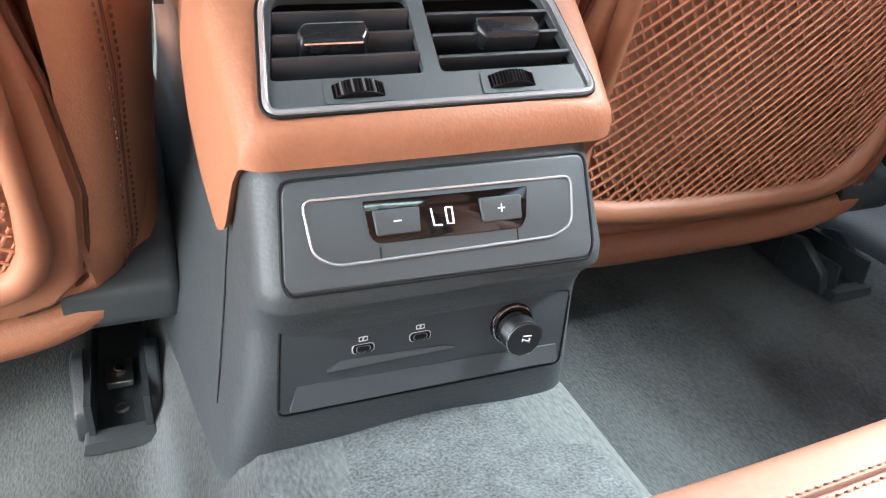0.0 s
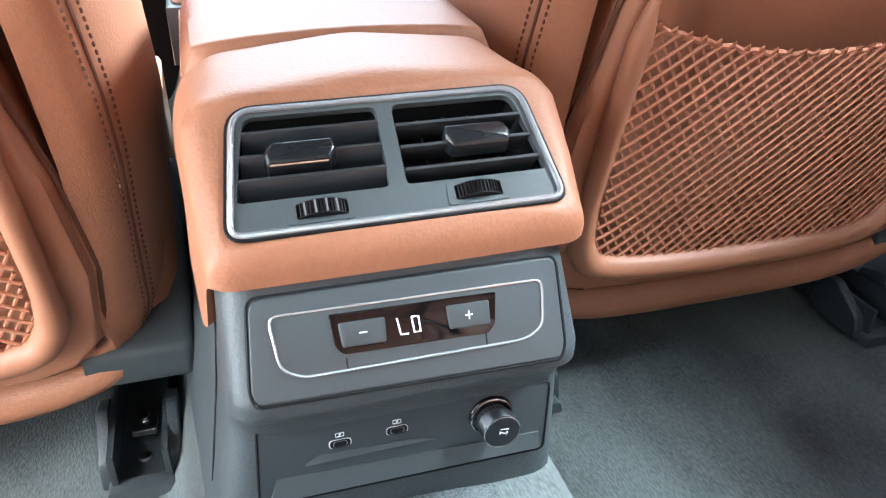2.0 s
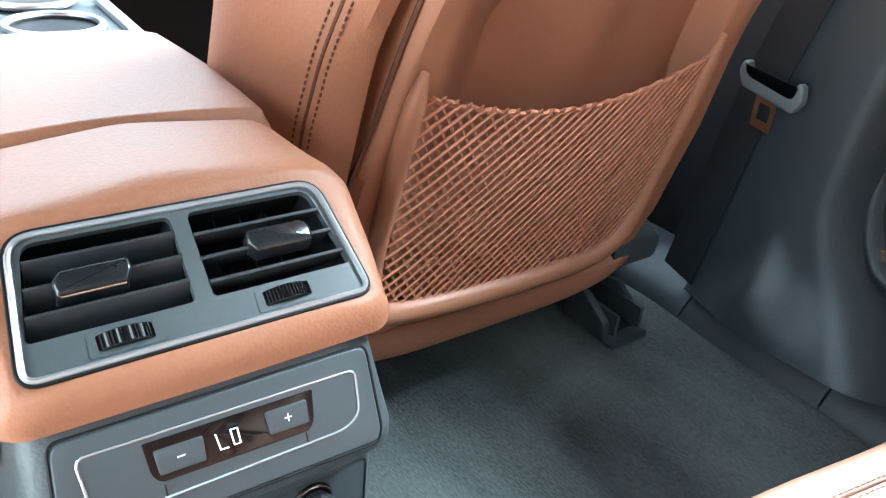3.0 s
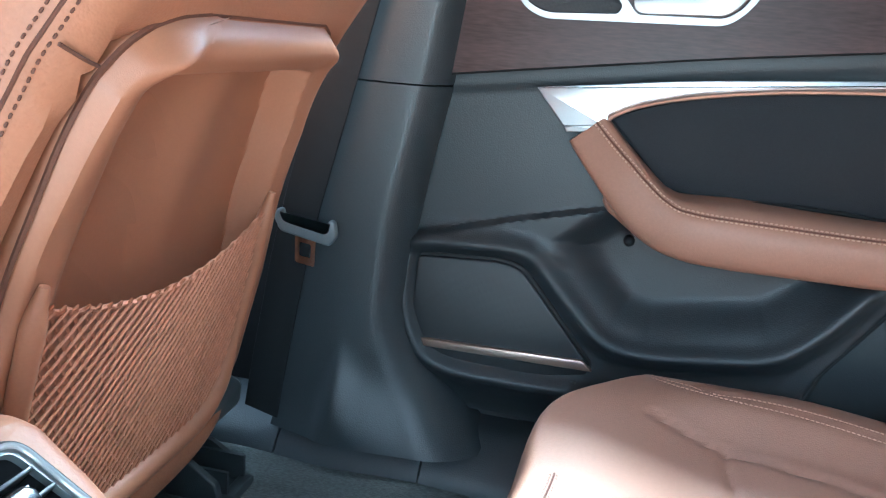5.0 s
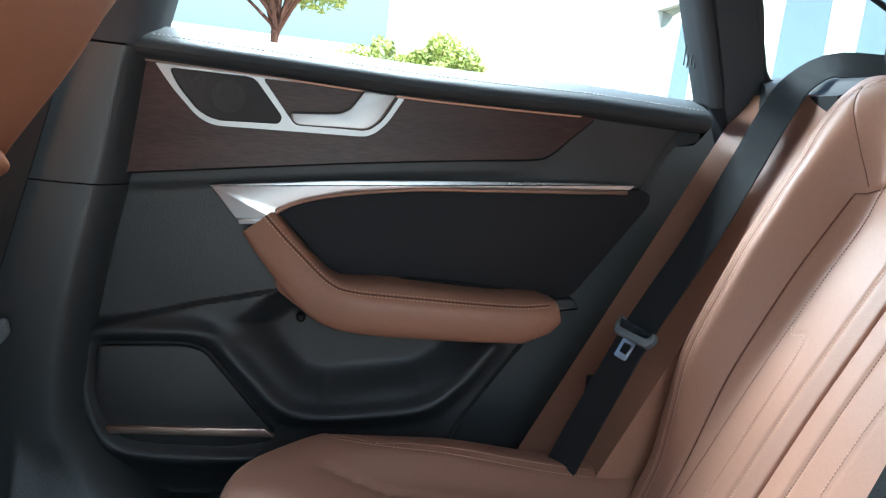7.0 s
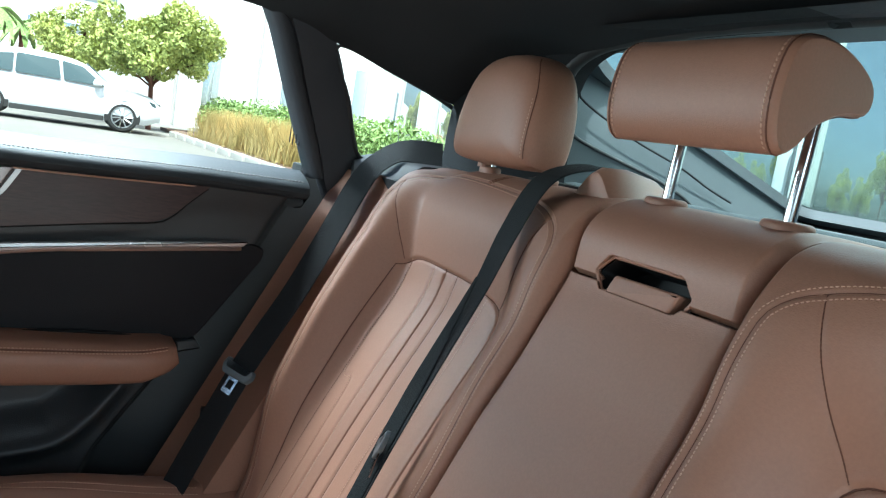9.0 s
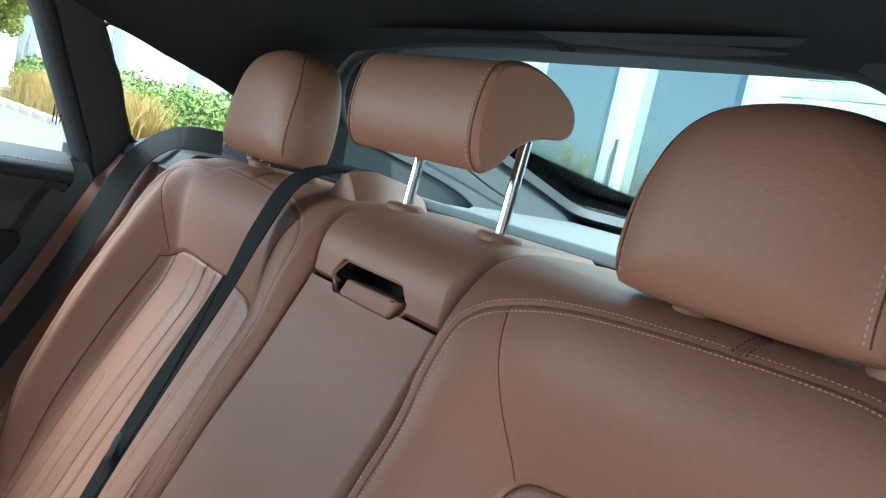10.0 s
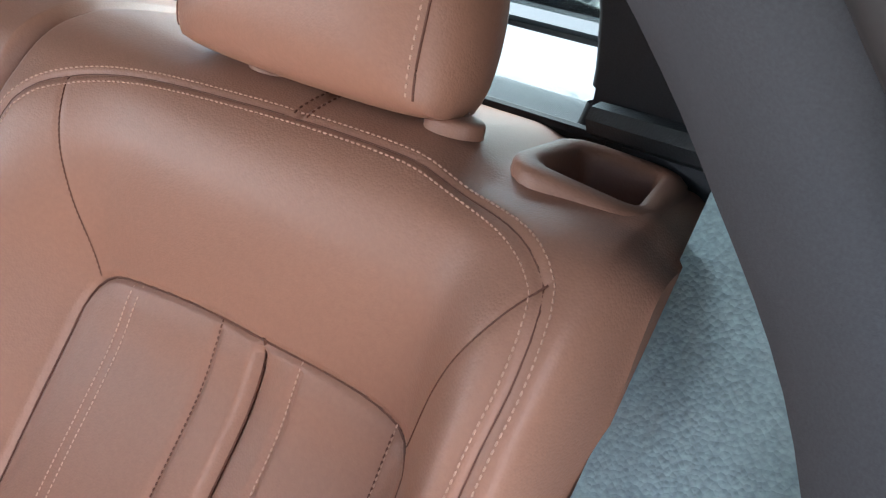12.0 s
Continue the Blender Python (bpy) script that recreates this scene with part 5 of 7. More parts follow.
    # lower rolls and underside
    for z0, r_, hw, m_ in ((0.122, 0.011, 0.205, TAN_PLASTIC), (0.094, 0.020, 0.215, LEATHER)):
        part("lower_roll", tube([at(a, z0 + 0.024 * (abs(a) / 0.215) ** 4, -0.010) for a in np.linspace(-hw, hw, 30)], [r_ * (1 - 0.5 * (abs(a) / hw) ** 6) for a in np.linspace(-hw, hw, 30)], 12), m_, seat)
    part("seat_cushion", loft([[(cx + sg * a, y + dy, z) for a, y in rounded([(-0.26, 0.22), (0.26, 0.22), (0.25, 0.70), (-0.25, 0.70)], 0.05)] for z in (0.10, 0.13, 0.20, 0.235)]), LEATHER, seat)
    net_pocket(at, seat)
    # hinge covers and rails
    for s_ in (-1, 1):
        hc = rounded([(0.188, 0.132), (0.192, 0.098), (0.26, 0.082), (0.42, 0.075), (0.42, 0.20), (0.33, 0.235), (0.27, 0.185), (0.23, 0.150)], 0.010)
        part("hinge_cover", slab(hc, lambda u, v, w, s_=s_: V(cx + sg * s_ * (0.19 + w), u + dy, v), -0.01, 0.075, 0.010), GREY_SMOOTH, seat, "grey plastic hinge cover")
        rail = thing("seat_rail", (cx + sg * (s_ * 0.209 + 0.003), 0.2, 0.0), "black seat rail bolted to the carpet", "seat rail", "seat rails")
        x0 = cx + sg * (s_ * 0.209 + 0.003)
        u_ = [(-0.024, 0.0), (0.024, 0.0), (0.024, 0.040), (0.019, 0.040), (0.019, 0.006), (-0.019, 0.006), (-0.019, 0.040), (-0.024, 0.040)]
        part("rail_channel", slab(u_, lambda u, v, w: V(x0 + u, w, v + 0.004), 0.205, 0.60), TRIM_GREY, rail)
        part("end_cap", slab(rounded([(-0.030, 0.0), (0.030, 0.0), (0.027, 0.012), (-0.027, 0.012)], 0.003), lambda u, v, w: V(x0 + u, w, v + 0.003), 0.196, 0.212, 0.002), GREY_SMOOTH, rail)
        for e in (-1, 1):
            part("rail_wing", slab(rounded([(0.21, 0.004), (0.285, 0.004), (0.28, 0.050), (0.255, 0.056), (0.215, 0.030)], 0.006), lambda u, v, w, e=e: V(x0 + e * (0.024 + w), u, v), 0.0, 0.010, 0.003), TRIM_GREY, rail)
        part("bolt_plate", slab(rounded([(-0.011, 0.262), (0.011, 0.262), (0.011, 0.296), (-0.011, 0.296)], 0.003), lambda u, v, w: V(x0 + u, v, 0.014 + w), 0.0, 0.006, 0.001), STEEL, rail)
        part("bolt", disc(0, 0.278, 0.005, lambda u, v, w: V(x0 + u, v, 0.020 + w), 0.0, 0.004, 0.001, 12), CHROME, rail)
        part("rail_screw", disc(0, 0.238, 0.006, lambda u, v, w: V(x0 + u, v, 0.010 + w), 0.0, 0.003, 0.001, 12), STEEL, rail)
    return seat


front_seat(0.376, 1, 0.034, "tan leather front passenger seat seen from behind")
front_seat(-0.386, -1, 0.034, "tan leather driver's seat seen from behind")

# front belt beside the B pillar
fb = thing("front_seat_belt", (0.68, 0.15, 0.1), "black front seat belt hanging at the pillar with grey tongue", "seat belt", "seat belts")
part("webbing", ribbon(smooth_line([(0.672, 0.045, 0.85), (0.684, 0.128, 0.53), (0.688, 0.178, 0.33), (0.690, 0.205, 0.18), (0.690, 0.222, 0.065)], 30), (0.0, 0.024, 0.006), 0.0014, (-1, 0, 0)), WEBBING, fb)


def belt_tongue(parent, at):
    """Grey tongue: at(u, v, w), u across the strap, v along it, w off it."""
    head = [(-0.030, 0.010), (-0.033, 0.0), (-0.026, -0.012), (0.026, -0.014), (0.033, -0.002), (0.030, 0.012), (0.024, 0.012), (0.022, 0.000), (-0.022, 0.002), (-0.024, 0.011)]
    t = part("tongue_body", slab(rounded(head, 0.004), at, -0.001, 0.009, 0.003), BUCKLE, parent, "grey plastic tongue")
    bl = rounded([(-0.011, -0.008), (0.011, -0.008), (0.0105, -0.040), (-0.0105, -0.040)], 0.003)
    ho = rounded([(-0.006, -0.018), (0.006, -0.018), (0.006, -0.032), (-0.006, -0.032)], 0.002)
    part("tongue_blade", plate(bl, [ho], at, 0.002, 0.0045), CHROME, t, "bright steel blade")


belt_tongue(fb, lambda u, v, w: V(0.674 - w, 0.158 - 1.25 * u, 0.338 + v * 1.25) + V(0, 0, -0.18 * u))


# ---- rear bench ----
RP = smooth_line([(-0.615, 0.150), (-0.640, 0.205), (-0.675, 0.280), (-0.735, 0.400), (-0.790, 0.500), (-0.846, 0.600), (-0.866, 0.665), (-0.878, 0.718), (-0.895, 0.752), (-0.925, 0.769), (-0.965, 0.773), (-1.075, 0.766)], 200)
_rs = np.concatenate([[0], np.cumsum(np.linalg.norm(np.diff(RP, axis=0), axis=1))])
S_END = _rs[-1]
_top = int(np.argmax(RP[:, 1] > 0.7685))


def s_of(z):
    """Way along the backrest's profile at that height (below the roll at its top)."""
    return np.interp(z, RP[:_top, 1], _rs[:_top])


def prof_at(s):
    y, z = np.interp(s, _rs, RP[:, 0]), np.interp(s, _rs, RP[:, 1])
    h = 0.004
    dy = np.interp(s + h, _rs, RP[:, 0]) - np.interp(s - h, _rs, RP[:, 0])
    dz = np.interp(s + h, _rs, RP[:, 1]) - np.interp(s - h, _rs, RP[:, 1])
    k = np.hypot(dy, dz)
    return y, z, dz / k, -dy / k


def sz(pts):
    return [(a, float(s_of(z))) for a, z in pts]


# seam lines, as distance from the bench's middle and height
RIM = sz([(0.146, 0.16), (0.146, 0.40), (0.147, 0.54), (0.149, 0.68)]) + [(0.158, s_of(0.715)), (0.189, s_of(0.735)), (0.244, s_of(0.750)), (0.328, s_of(0.757)), (0.40, s_of(0.760)), (0.455, s_of(0.760)), (0.492, s_of(0.755)), (0.530, s_of(0.746)), (0.553, s_of(0.735)), (0.564, s_of(0.722)), (0.569, s_of(0.693)), (0.567, s_of(0.64)), (0.565, s_of(0.52)), (0.563, s_of(0.40)), (0.558, s_of(0.16))]
RIM = smooth_line(RIM, 160)
INS = smooth_line(sz([(0.236, 0.16), (0.236, 0.40), (0.234, 0.575), (0.238, 0.603), (0.252, 0.618), (0.280, 0.624), (0.340, 0.630), (0.40, 0.631), (0.454, 0.632), (0.490, 0.628), (0.510, 0.616), (0.520, 0.590), (0.522, 0.40), (0.520, 0.16)]), 140)
SEAM_IN = smooth_line(sz([(0.187, 0.734), (0.197, 0.71), (0.208, 0.682), (0.224, 0.648), (0.243, 0.616)]), 24)
SEAM_OUT = smooth_line(sz([(0.562, 0.730), (0.534, 0.686), (0.511, 0.622)]), 20)
FLUTES = [(0.360, 0.0022, 0.0032), (0.395, 0.0075, 0.0036), (0.426, 0.0022, 0.0032)]
JOG_IN = smooth_line(sz([(0.279, 0.624), (0.280, 0.475), (0.287, 0.455), (0.315, 0.435), (0.317, 0.16)]), 60)
JOG_OUT = smooth_line(sz([(0.494, 0.628), (0.492, 0.475), (0.485, 0.455), (0.457, 0.435), (0.455, 0.16)]), 60)


def rest_x(sg, A):
    """Across the car: the distance A from the bench's middle on one side."""
    return RC + sg * (A - 0.008)


def rest_w(A, S):
    """Padding of an outer backrest over its base profile: sunken middle, raised flanks."""
    Z = np.interp(S, _rs[:_top], RP[:_top, 1])
    over = ss(S, s_of(0.735), s_of(0.768))
    hollow = soft(Z, [0.15, 0.30, 0.60, 0.645, 0.69, 0.735, 0.768], [-0.026, -0.026, -0.022, -0.010, 0.000, 0.000, -0.004])
    inner = soft(Z, [0.15, 0.30, 0.45, 0.55, 0.66, 0.70, 0.735, 0.768], [0.000, 0.006, 0.014, 0.028, 0.028, 0.020, 0.006, -0.002])
    outer = soft(Z, [0.15, 0.26, 0.30, 0.38, 0.51, 0.60, 0.66, 0.70, 0.73, 0.768], [-0.030, -0.020, -0.004, 0.030, 0.048, 0.054, 0.044, 0.034, 0.014, -0.004])
    w = hollow + (inner - hollow) * (1 - ss(A, 0.155, 0.250)) + (outer - hollow) * ss(A, 0.498, 0.556)
    w -= 0.010 * ss(A, 0.455, 0.50) * over
    di = dist_to(A, S, INS)
    ins = inside(A, S, list(map(tuple, INS)))
    w -= 0.0034 * np.exp(-(di / 0.0024) ** 2)
    w += np.where(ins, 0.004 * (1 - np.exp(-(di / 0.012) ** 2)), 0)
    for a, d, g in FLUTES:
        w -= np.where(ins, d * np.exp(-((A - a) / g) ** 2) * ss(di, 0.0, 0.01), 0)
    w -= np.where(ins, 0.0045 * ss(A, 0.393, 0.397) * (1 - ss(A, 0.398, 0.425)) * ss(di, 0.0, 0.02), 0)
    for line, d in ((JOG_IN, 0.0004), (JOG_OUT, 0.0004)):
        w -= np.where(ins, d * np.exp(-(dist_to(A, S, line) / 0.0028) ** 2), 0)
    dr = dist_to(A, S, RIM)
    w -= 0.0016 * np.exp(-(dr / 0.0022) ** 2)
    for line in (SEAM_IN, SEAM_OUT):
        w -= 0.0010 * np.exp(-(dist_to(A, S, line) / 0.0024) ** 2)
    # cross seam on the top roll below the headrest
    w -= 0.0025 * np.exp(-((A - 0.372) / 0.0025) ** 2) * ss(S, s_of(0.757), s_of(0.761))
    # rolled edges beside the centre section and at the outer side
    w -= 0.026 * (1 - ss(A, 0.127, 0.143)) ** 2 * (1 - 0.6 * over)
    w -= (0.016 + 1.1 * np.maximum(outer, 0)) * ss(A, 0.574, 0.606) ** 1.6
    return w


def rest_sheet(sg, a0=0.1315, a1=0.604, na=330, ns=470):
    S = np.linspace(0.0, S_END, ns)
    A = np.linspace(a0, a1, na)
    AA, SS = np.meshgrid(A, S)
    W = rest_w(AA, SS)
    y, z, ny, nz = prof_at(SS)
    return np.stack([rest_x(sg, AA), y + ny * W, z + nz * W], 2)


def on_rest(sg, line, lift=0.0):
    L_ = np.array(line)
    W = rest_w(L_[:, 0], L_[:, 1]) + lift
    y, z, ny, nz = prof_at(L_[:, 1])
    return np.stack([rest_x(sg, L_[:, 0]), y + ny * W, z + nz * W], 1), np.stack([0 * ny, ny, nz], 1)


def beside(line, d):
    L_ = np.array(line)
    t = np.gradient(L_, axis=0)
    t /= np.linalg.norm(t, axis=1)[:, None]
    return L_ + np.stack([-t[:, 1], t[:, 0]], 1) * d


# outline of the belt guide's opening on the outer shoulder
GI = rounded([(-0.521, -0.944), (-0.523, -1.006), (-0.573, -1.020), (-0.582, -0.946)], [0.012, 0.012, 0.010, 0.010], 8)


bench = thing("rear_bench", (RC, -0.5, 0.1), "tan leather rear bench with fluted, stitched backrests and folded armrest", "rear bench")
for sg, label in ((-1, "tan leather outer rear backrest with fluted insert and stitched rim"), (1, "tan outer backrest with fluted insert beside the door")):
    rest = bench
    rv, rf = padded(rest_sheet(sg), (0, -0.03, -0.05))
    if sg < 0:
        # opening for the belt guide on the outer shoulder
        rvn, q4 = np.array(rv), [f for f in rf if len(f) == 4]
        mid4 = rvn[np.array(q4)].mean(1)
        hole = inside(mid4[:, 0], mid4[:, 1], inset(GI, -0.010)) & (mid4[:, 2] > 0.72)
        rf = [f for f, h_ in zip(q4, hole) if not h_] + [f for f in rf if len(f) != 4]
    body = part("backrest", (rv, rf), LEATHER_SMOOTH, rest, label)
    for line, d, thread in ((RIM, -0.0056, THREAD), (RIM, 0.0056, THREAD), (SEAM_IN, 0.0, SEAM), (SEAM_OUT, 0.0, SEAM), (JOG_IN, 0.005, THREAD), (JOG_OUT, 0.004, THREAD)):
        p, n = on_rest(sg, beside(line, d) if d else line)
        part("stitching", stitches(p, n, 0.0040, 0.0027, 0.00056 if line is RIM else 0.0005, 0.0004), thread, body)
    for a, thread in ((0.360, SEAM), (0.426, THREAD), (0.276, THREAD), (0.497, SEAM)):
        p, n = on_rest(sg, sz([(a, z) for z in np.linspace(0.632 if 0.3 < a < 0.45 else 0.622, 0.25, 60)]))
        part("stitching", stitches(p, n, 0.0040, 0.0027, 0.00052, 0.0004), thread, body)
    # dark tubes draw the shade in the seams, insert edge and deep flute
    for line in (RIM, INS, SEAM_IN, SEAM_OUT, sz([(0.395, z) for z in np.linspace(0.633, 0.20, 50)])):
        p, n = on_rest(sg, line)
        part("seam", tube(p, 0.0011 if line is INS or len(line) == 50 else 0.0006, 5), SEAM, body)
    for e in (-0.005, 0.005):
        p, n = on_rest(sg, [(0.372 + e, s) for s in np.linspace(s_of(0.760), s_of(0.760) + 0.035, 14)])
        part("stitching", stitches(p, n, 0.0046, 0.0030, 0.0006, 0.0003), SEAM, body)

# centre section: panel, headrest block, pull pocket
mid = bench
# added black sheet, so the gaps beside the centre panel look shaded
part("gap_shade_core", padded(np.array([[(x, y - 0.07, z - 0.035) for x in np.linspace(-0.60, 0.57, 12)] for y, z in RP[:150:4]]), (0, -0.02, -0.01)), BLACK, bench)


def mid_at(u, s, w):
    y, z, ny, nz = prof_at(np.array(s))
    return V(RC + u, float(y + ny * w), float(z + nz * w))


def mid_sheet(s0, s1, zf, hw=0.1228, n=50, m=60, hole=None):
    U, S = np.meshgrid(np.linspace(-hw, hw, n), np.linspace(s0, s1, m))
    W = zf(U, S)
    y, z, ny, nz = prof_at(S)
    P = np.stack([RC + U, y + ny * W, z + nz * W], 2)
    return P, U, S


SJ = float(s_of(0.688))
PK = rounded([(-0.046, SJ + 0.028), (0.058, SJ + 0.028), (0.074, SJ + 0.010), (0.060, SJ - 0.008), (-0.046, SJ - 0.008), (-0.062, SJ + 0.010)], 0.004)


def low_w(U, S):
    e = np.abs(U) / 0.1245
    Z = np.interp(S, _rs[:_top], RP[:_top, 1])
    return soft(Z, [0.15, 0.40, 0.52, 0.62, 0.69], [0.004, 0.010, 0.016, 0.015, -0.002]) - 0.018 * ss(e, 0.86, 1.0)


def top_w(U, S):
    e = np.abs(U) / 0.1245
    return 0.002 - 0.020 * ss(e, 0.86, 1.0) * (1 - 0.7 * ss(S, s_of(0.745), s_of(0.768))) - 0.008 * (1 - ss(S, SJ + 0.001, SJ + 0.006)) + 0.006 * np.exp(-((S - s_of(0.73)) / 0.03) ** 2)


def cut(P, U, S, poly):
    v, f = sheet(P)
    q = np.array(f)
    hit_ = inside(U.reshape(-1)[q].mean(1), S.reshape(-1)[q].mean(1), poly)
    return v, [k for k, h in zip(f, hit_) if not h]


pl = part("armrest_panel", cut(*mid_sheet(0.0, SJ - 0.001, low_w, m=420, n=260), inset(PK, 0.0)), LEATHER_SMOOTH, mid)
pl.modifiers.new("thickness", "SOLIDIFY").thickness = 0.004
tb_ = part("headrest_block", cut(*mid_sheet(SJ + 0.001, S_END, top_w, m=260, n=260), inset(PK, 0.0)), LEATHER_SMOOTH, mid)
tb_.modifiers.new("thickness", "SOLIDIFY").thickness = 0.004
part("joint", tube([mid_at(u, SJ, -0.020) for u in np.linspace(-0.12, 0.12, 20)], 0.004, 6), SEAM, mid)
vv, ff = slab(inset(PK, -0.002), mid_at, -0.055, -0.006)
part("pull_pocket", (vv, ff[:-1]), BLACK, mid, "dark pull pocket").modifiers.new("thickness", "SOLIDIFY").thickness = 0.002
part("pocket_rim", tube([mid_at(u, s, -0.001 if s < SJ else 0.000) for u, s in even(inset(PK, -0.0004), 90, True)], 0.0021, 8, True), LEATHER_SMOOTH, mid)
PT = rounded([(-0.046, SJ + 0.012), (0.043, SJ + 0.011), (0.051, SJ - 0.009), (-0.038, SJ - 0.009)], 0.003)
part("pull_flap", slab(PT, mid_at, -0.030, 0.004, 0.003), LEATHER_SMOOTH, mid, "tan pull flap")

# outer side trims of the bench
st = thing("side_bolster", (-0.62, -0.85, 0.5), "tan leather side bolster with belt guide pocket", "side bolster")


def guide_at(u, v, w):
    return V(u, v, 0.7615 + 0.10 * (u + 0.55) - 0.04 * (v + 0.98) + w)


rim_ = [(0.0165, -0.012), (0.0160, 0.000), (0.0150, 0.0028), (0.0125, 0.0048), (0.0085, 0.0056), (0.0035, 0.0053), (-0.0005, 0.0036), (-0.0020, 0.000), (-0.0035, -0.012), (-0.007, -0.036)]
gv_, gf_ = sheet(np.array([[guide_at(u, v, h) for u, v in inset(even(GI, 72, True), -d)] for d, h in rim_]), True)
gf_.append(tuple(len(gv_) - 72 + k for k in range(72)))
part("guide_frame", (gv_, gf_), LEATHER_SMOOTH, st, "tan belt guide frame with a deep cup", smooth=50)
part("guide_tag", slab([(-0.526, -0.020), (-0.526, -0.014), (-0.520, -0.014), (-0.520, -0.020)], lambda u, v, w: guide_at(u - 0.001 + 0.9 * w, -0.972 + (u + 0.523), v), 0.0, 0.001), BLACK, st)
rt = thing("side_bolster", (0.62, -0.75, 0.4), "tan leather side bolster between seat and door", "side bolster")
rows = []
for t in np.linspace(0, 1, 40):
    y, z = -0.878 + 0.30 * t, 0.728 - 0.60 * t
    rows.append([(0.590 + 0.152 * s, y - 0.012 + 0.047 * s ** 1.5, z + 0.003 * math.sin(math.pi * s)) for s in np.linspace(0, 1, 12)])
part("bolster_cover", padded(np.array(rows), (0, -0.06, -0.03)), LEATHER_SMOOTH, rt)
part("belt_outlet", padded(np.array([[(0.588 + 0.132 * u, -0.878 - 0.17 * v, 0.728 + 0.030 * float(ss(np.array(v), 0.0, 0.30)) + 0.006 * u * v) for u in np.linspace(0, 1, 10)] for v in np.linspace(0, 1, 16)]), (0, 0, -0.02)), BLACK, rt, "black outlet of the belt")
part("bolster_slot", box(0.652, 0.664, -0.655, -0.625, 0.285, 0.32), BLACK, rt)

# cushion
cu = bench


def cush(U, Y):
    e = np.abs(U - RC)
    front = ss(-Y, 0.148, 0.185)
    z = 0.224 + 0.004 * np.cos(e * 4) - 0.10 * (1 - front) ** 2.4 + 0.010 * ss(e, 0.46, 0.58) * (1 - ss(e, 0.63, 0.71)) - 0.07 * ss(e, 0.665, 0.72)
    z -= 0.026 * ss(-Y, 0.20, 0.36) * (1 - ss(e, 0.56, 0.63)) + 0.022 * ss(-Y, 0.36, 0.66)
    l1 = [(0.575, -0.26), (0.553, -0.344), (0.535, -0.50), (0.53, -0.66)]
    l2 = [(0.553, -0.344), (0.44, -0.365), (0.30, -0.368), (0.12, -0.365)]
    for l, d in ((l1, 0.004), (l2, 0.004)):
        z -= d * np.exp(-(dist_to(e, Y, l) / 0.005) ** 2)
    l3 = [(0.655, -0.235), (0.64, -0.27), (0.625, -0.34), (0.615, -0.50), (0.61, -0.66)]
    z -= 0.003 * np.exp(-(dist_to(e, Y, l3) / 0.003) ** 2)
    return z


def cush_edge(u):
    e = abs(u - RC)
    return -0.150 - 0.012 * math.cos(e * 6) + 0.034 * (1 - float(ss(np.array(e), 0.22, 0.46))) - 0.13 * float(ss(np.array(e), 0.48, 0.72)) ** 1.6


cols = np.linspace(-0.70, 0.705, 220)
rows = []
for t in np.linspace(0, 1, 130):
    r = []
    for u in cols:
        y0 = cush_edge(u)
        y = y0 - 0.56 * t ** 1.25
        yy = -0.150 + (y - y0)
        r.append((u, y, 0))
    rows.append(r)
CG = np.array(rows)
off = np.array([cush_edge(u) + 0.150 for u in cols])[None, :]
CG[..., 2] = cush(CG[..., 0], CG[..., 1] - off * (1 - ss(-CG[..., 1], 0.2, 0.6)) * 1.0)
cb = part("cushion", padded(CG, (0, -0.02, -0.13)), LEATHER_SMOOTH, cu)


def on_cushion(pts):
    out = []
    for e, y in pts:
        u = RC + e
        o = cush_edge(u) + 0.150
        z = float(cush(np.array([u]), np.array([y - o * (1 - float(ss(np.array(-y), 0.2, 0.6)))]))[0])
        out.append((u, y, z + 0.0006))
    return out


for d in (0.0, 0.012):
    part("stitching", stitches(on_cushion(smooth_line([(0.662 - d, -0.272), (0.645 - d, -0.30), (0.632 - d, -0.36), (0.622 - d, -0.50), (0.618 - d, -0.62)], 60)), (0, 0, 1), 0.005, 0.0034, 0.0007), THREAD, cb)
for d in (0.0, 0.006):
    part("stitching", stitches(on_cushion([(u - RC, cush_edge(u) - 0.045 - d) for u in np.linspace(-0.40, 0.40, 120)]), (0, 0, 1), 0.005, 0.0034, 0.0007), THREAD, cb)
part("seam", tube(on_cushion([(u - RC, cush_edge(u) - 0.048) for u in np.linspace(-0.40, 0.40, 120)]), 0.0010, 5), SEAM, cb)
part("front_piping", tube([(u, cush_edge(u) - 0.004, 0.128) for u in np.linspace(-0.65, 0.66, 80)], 0.0035, 8), LEATHER, cu)

# ---- rear headrests ----
HRO = V(0.952, 1.0) * smooth_line([(-0.113, 0.000), (-0.095, -0.011), (0.0, -0.014), (0.095, -0.011), (0.113, 0.000), (0.117, 0.035), (0.110, 0.075), (0.090, 0.115), (0.055, 0.138), (0.0, 0.145), (-0.055, 0.138), (-0.090, 0.115), (-0.110, 0.075), (-0.117, 0.035)], 72, True)


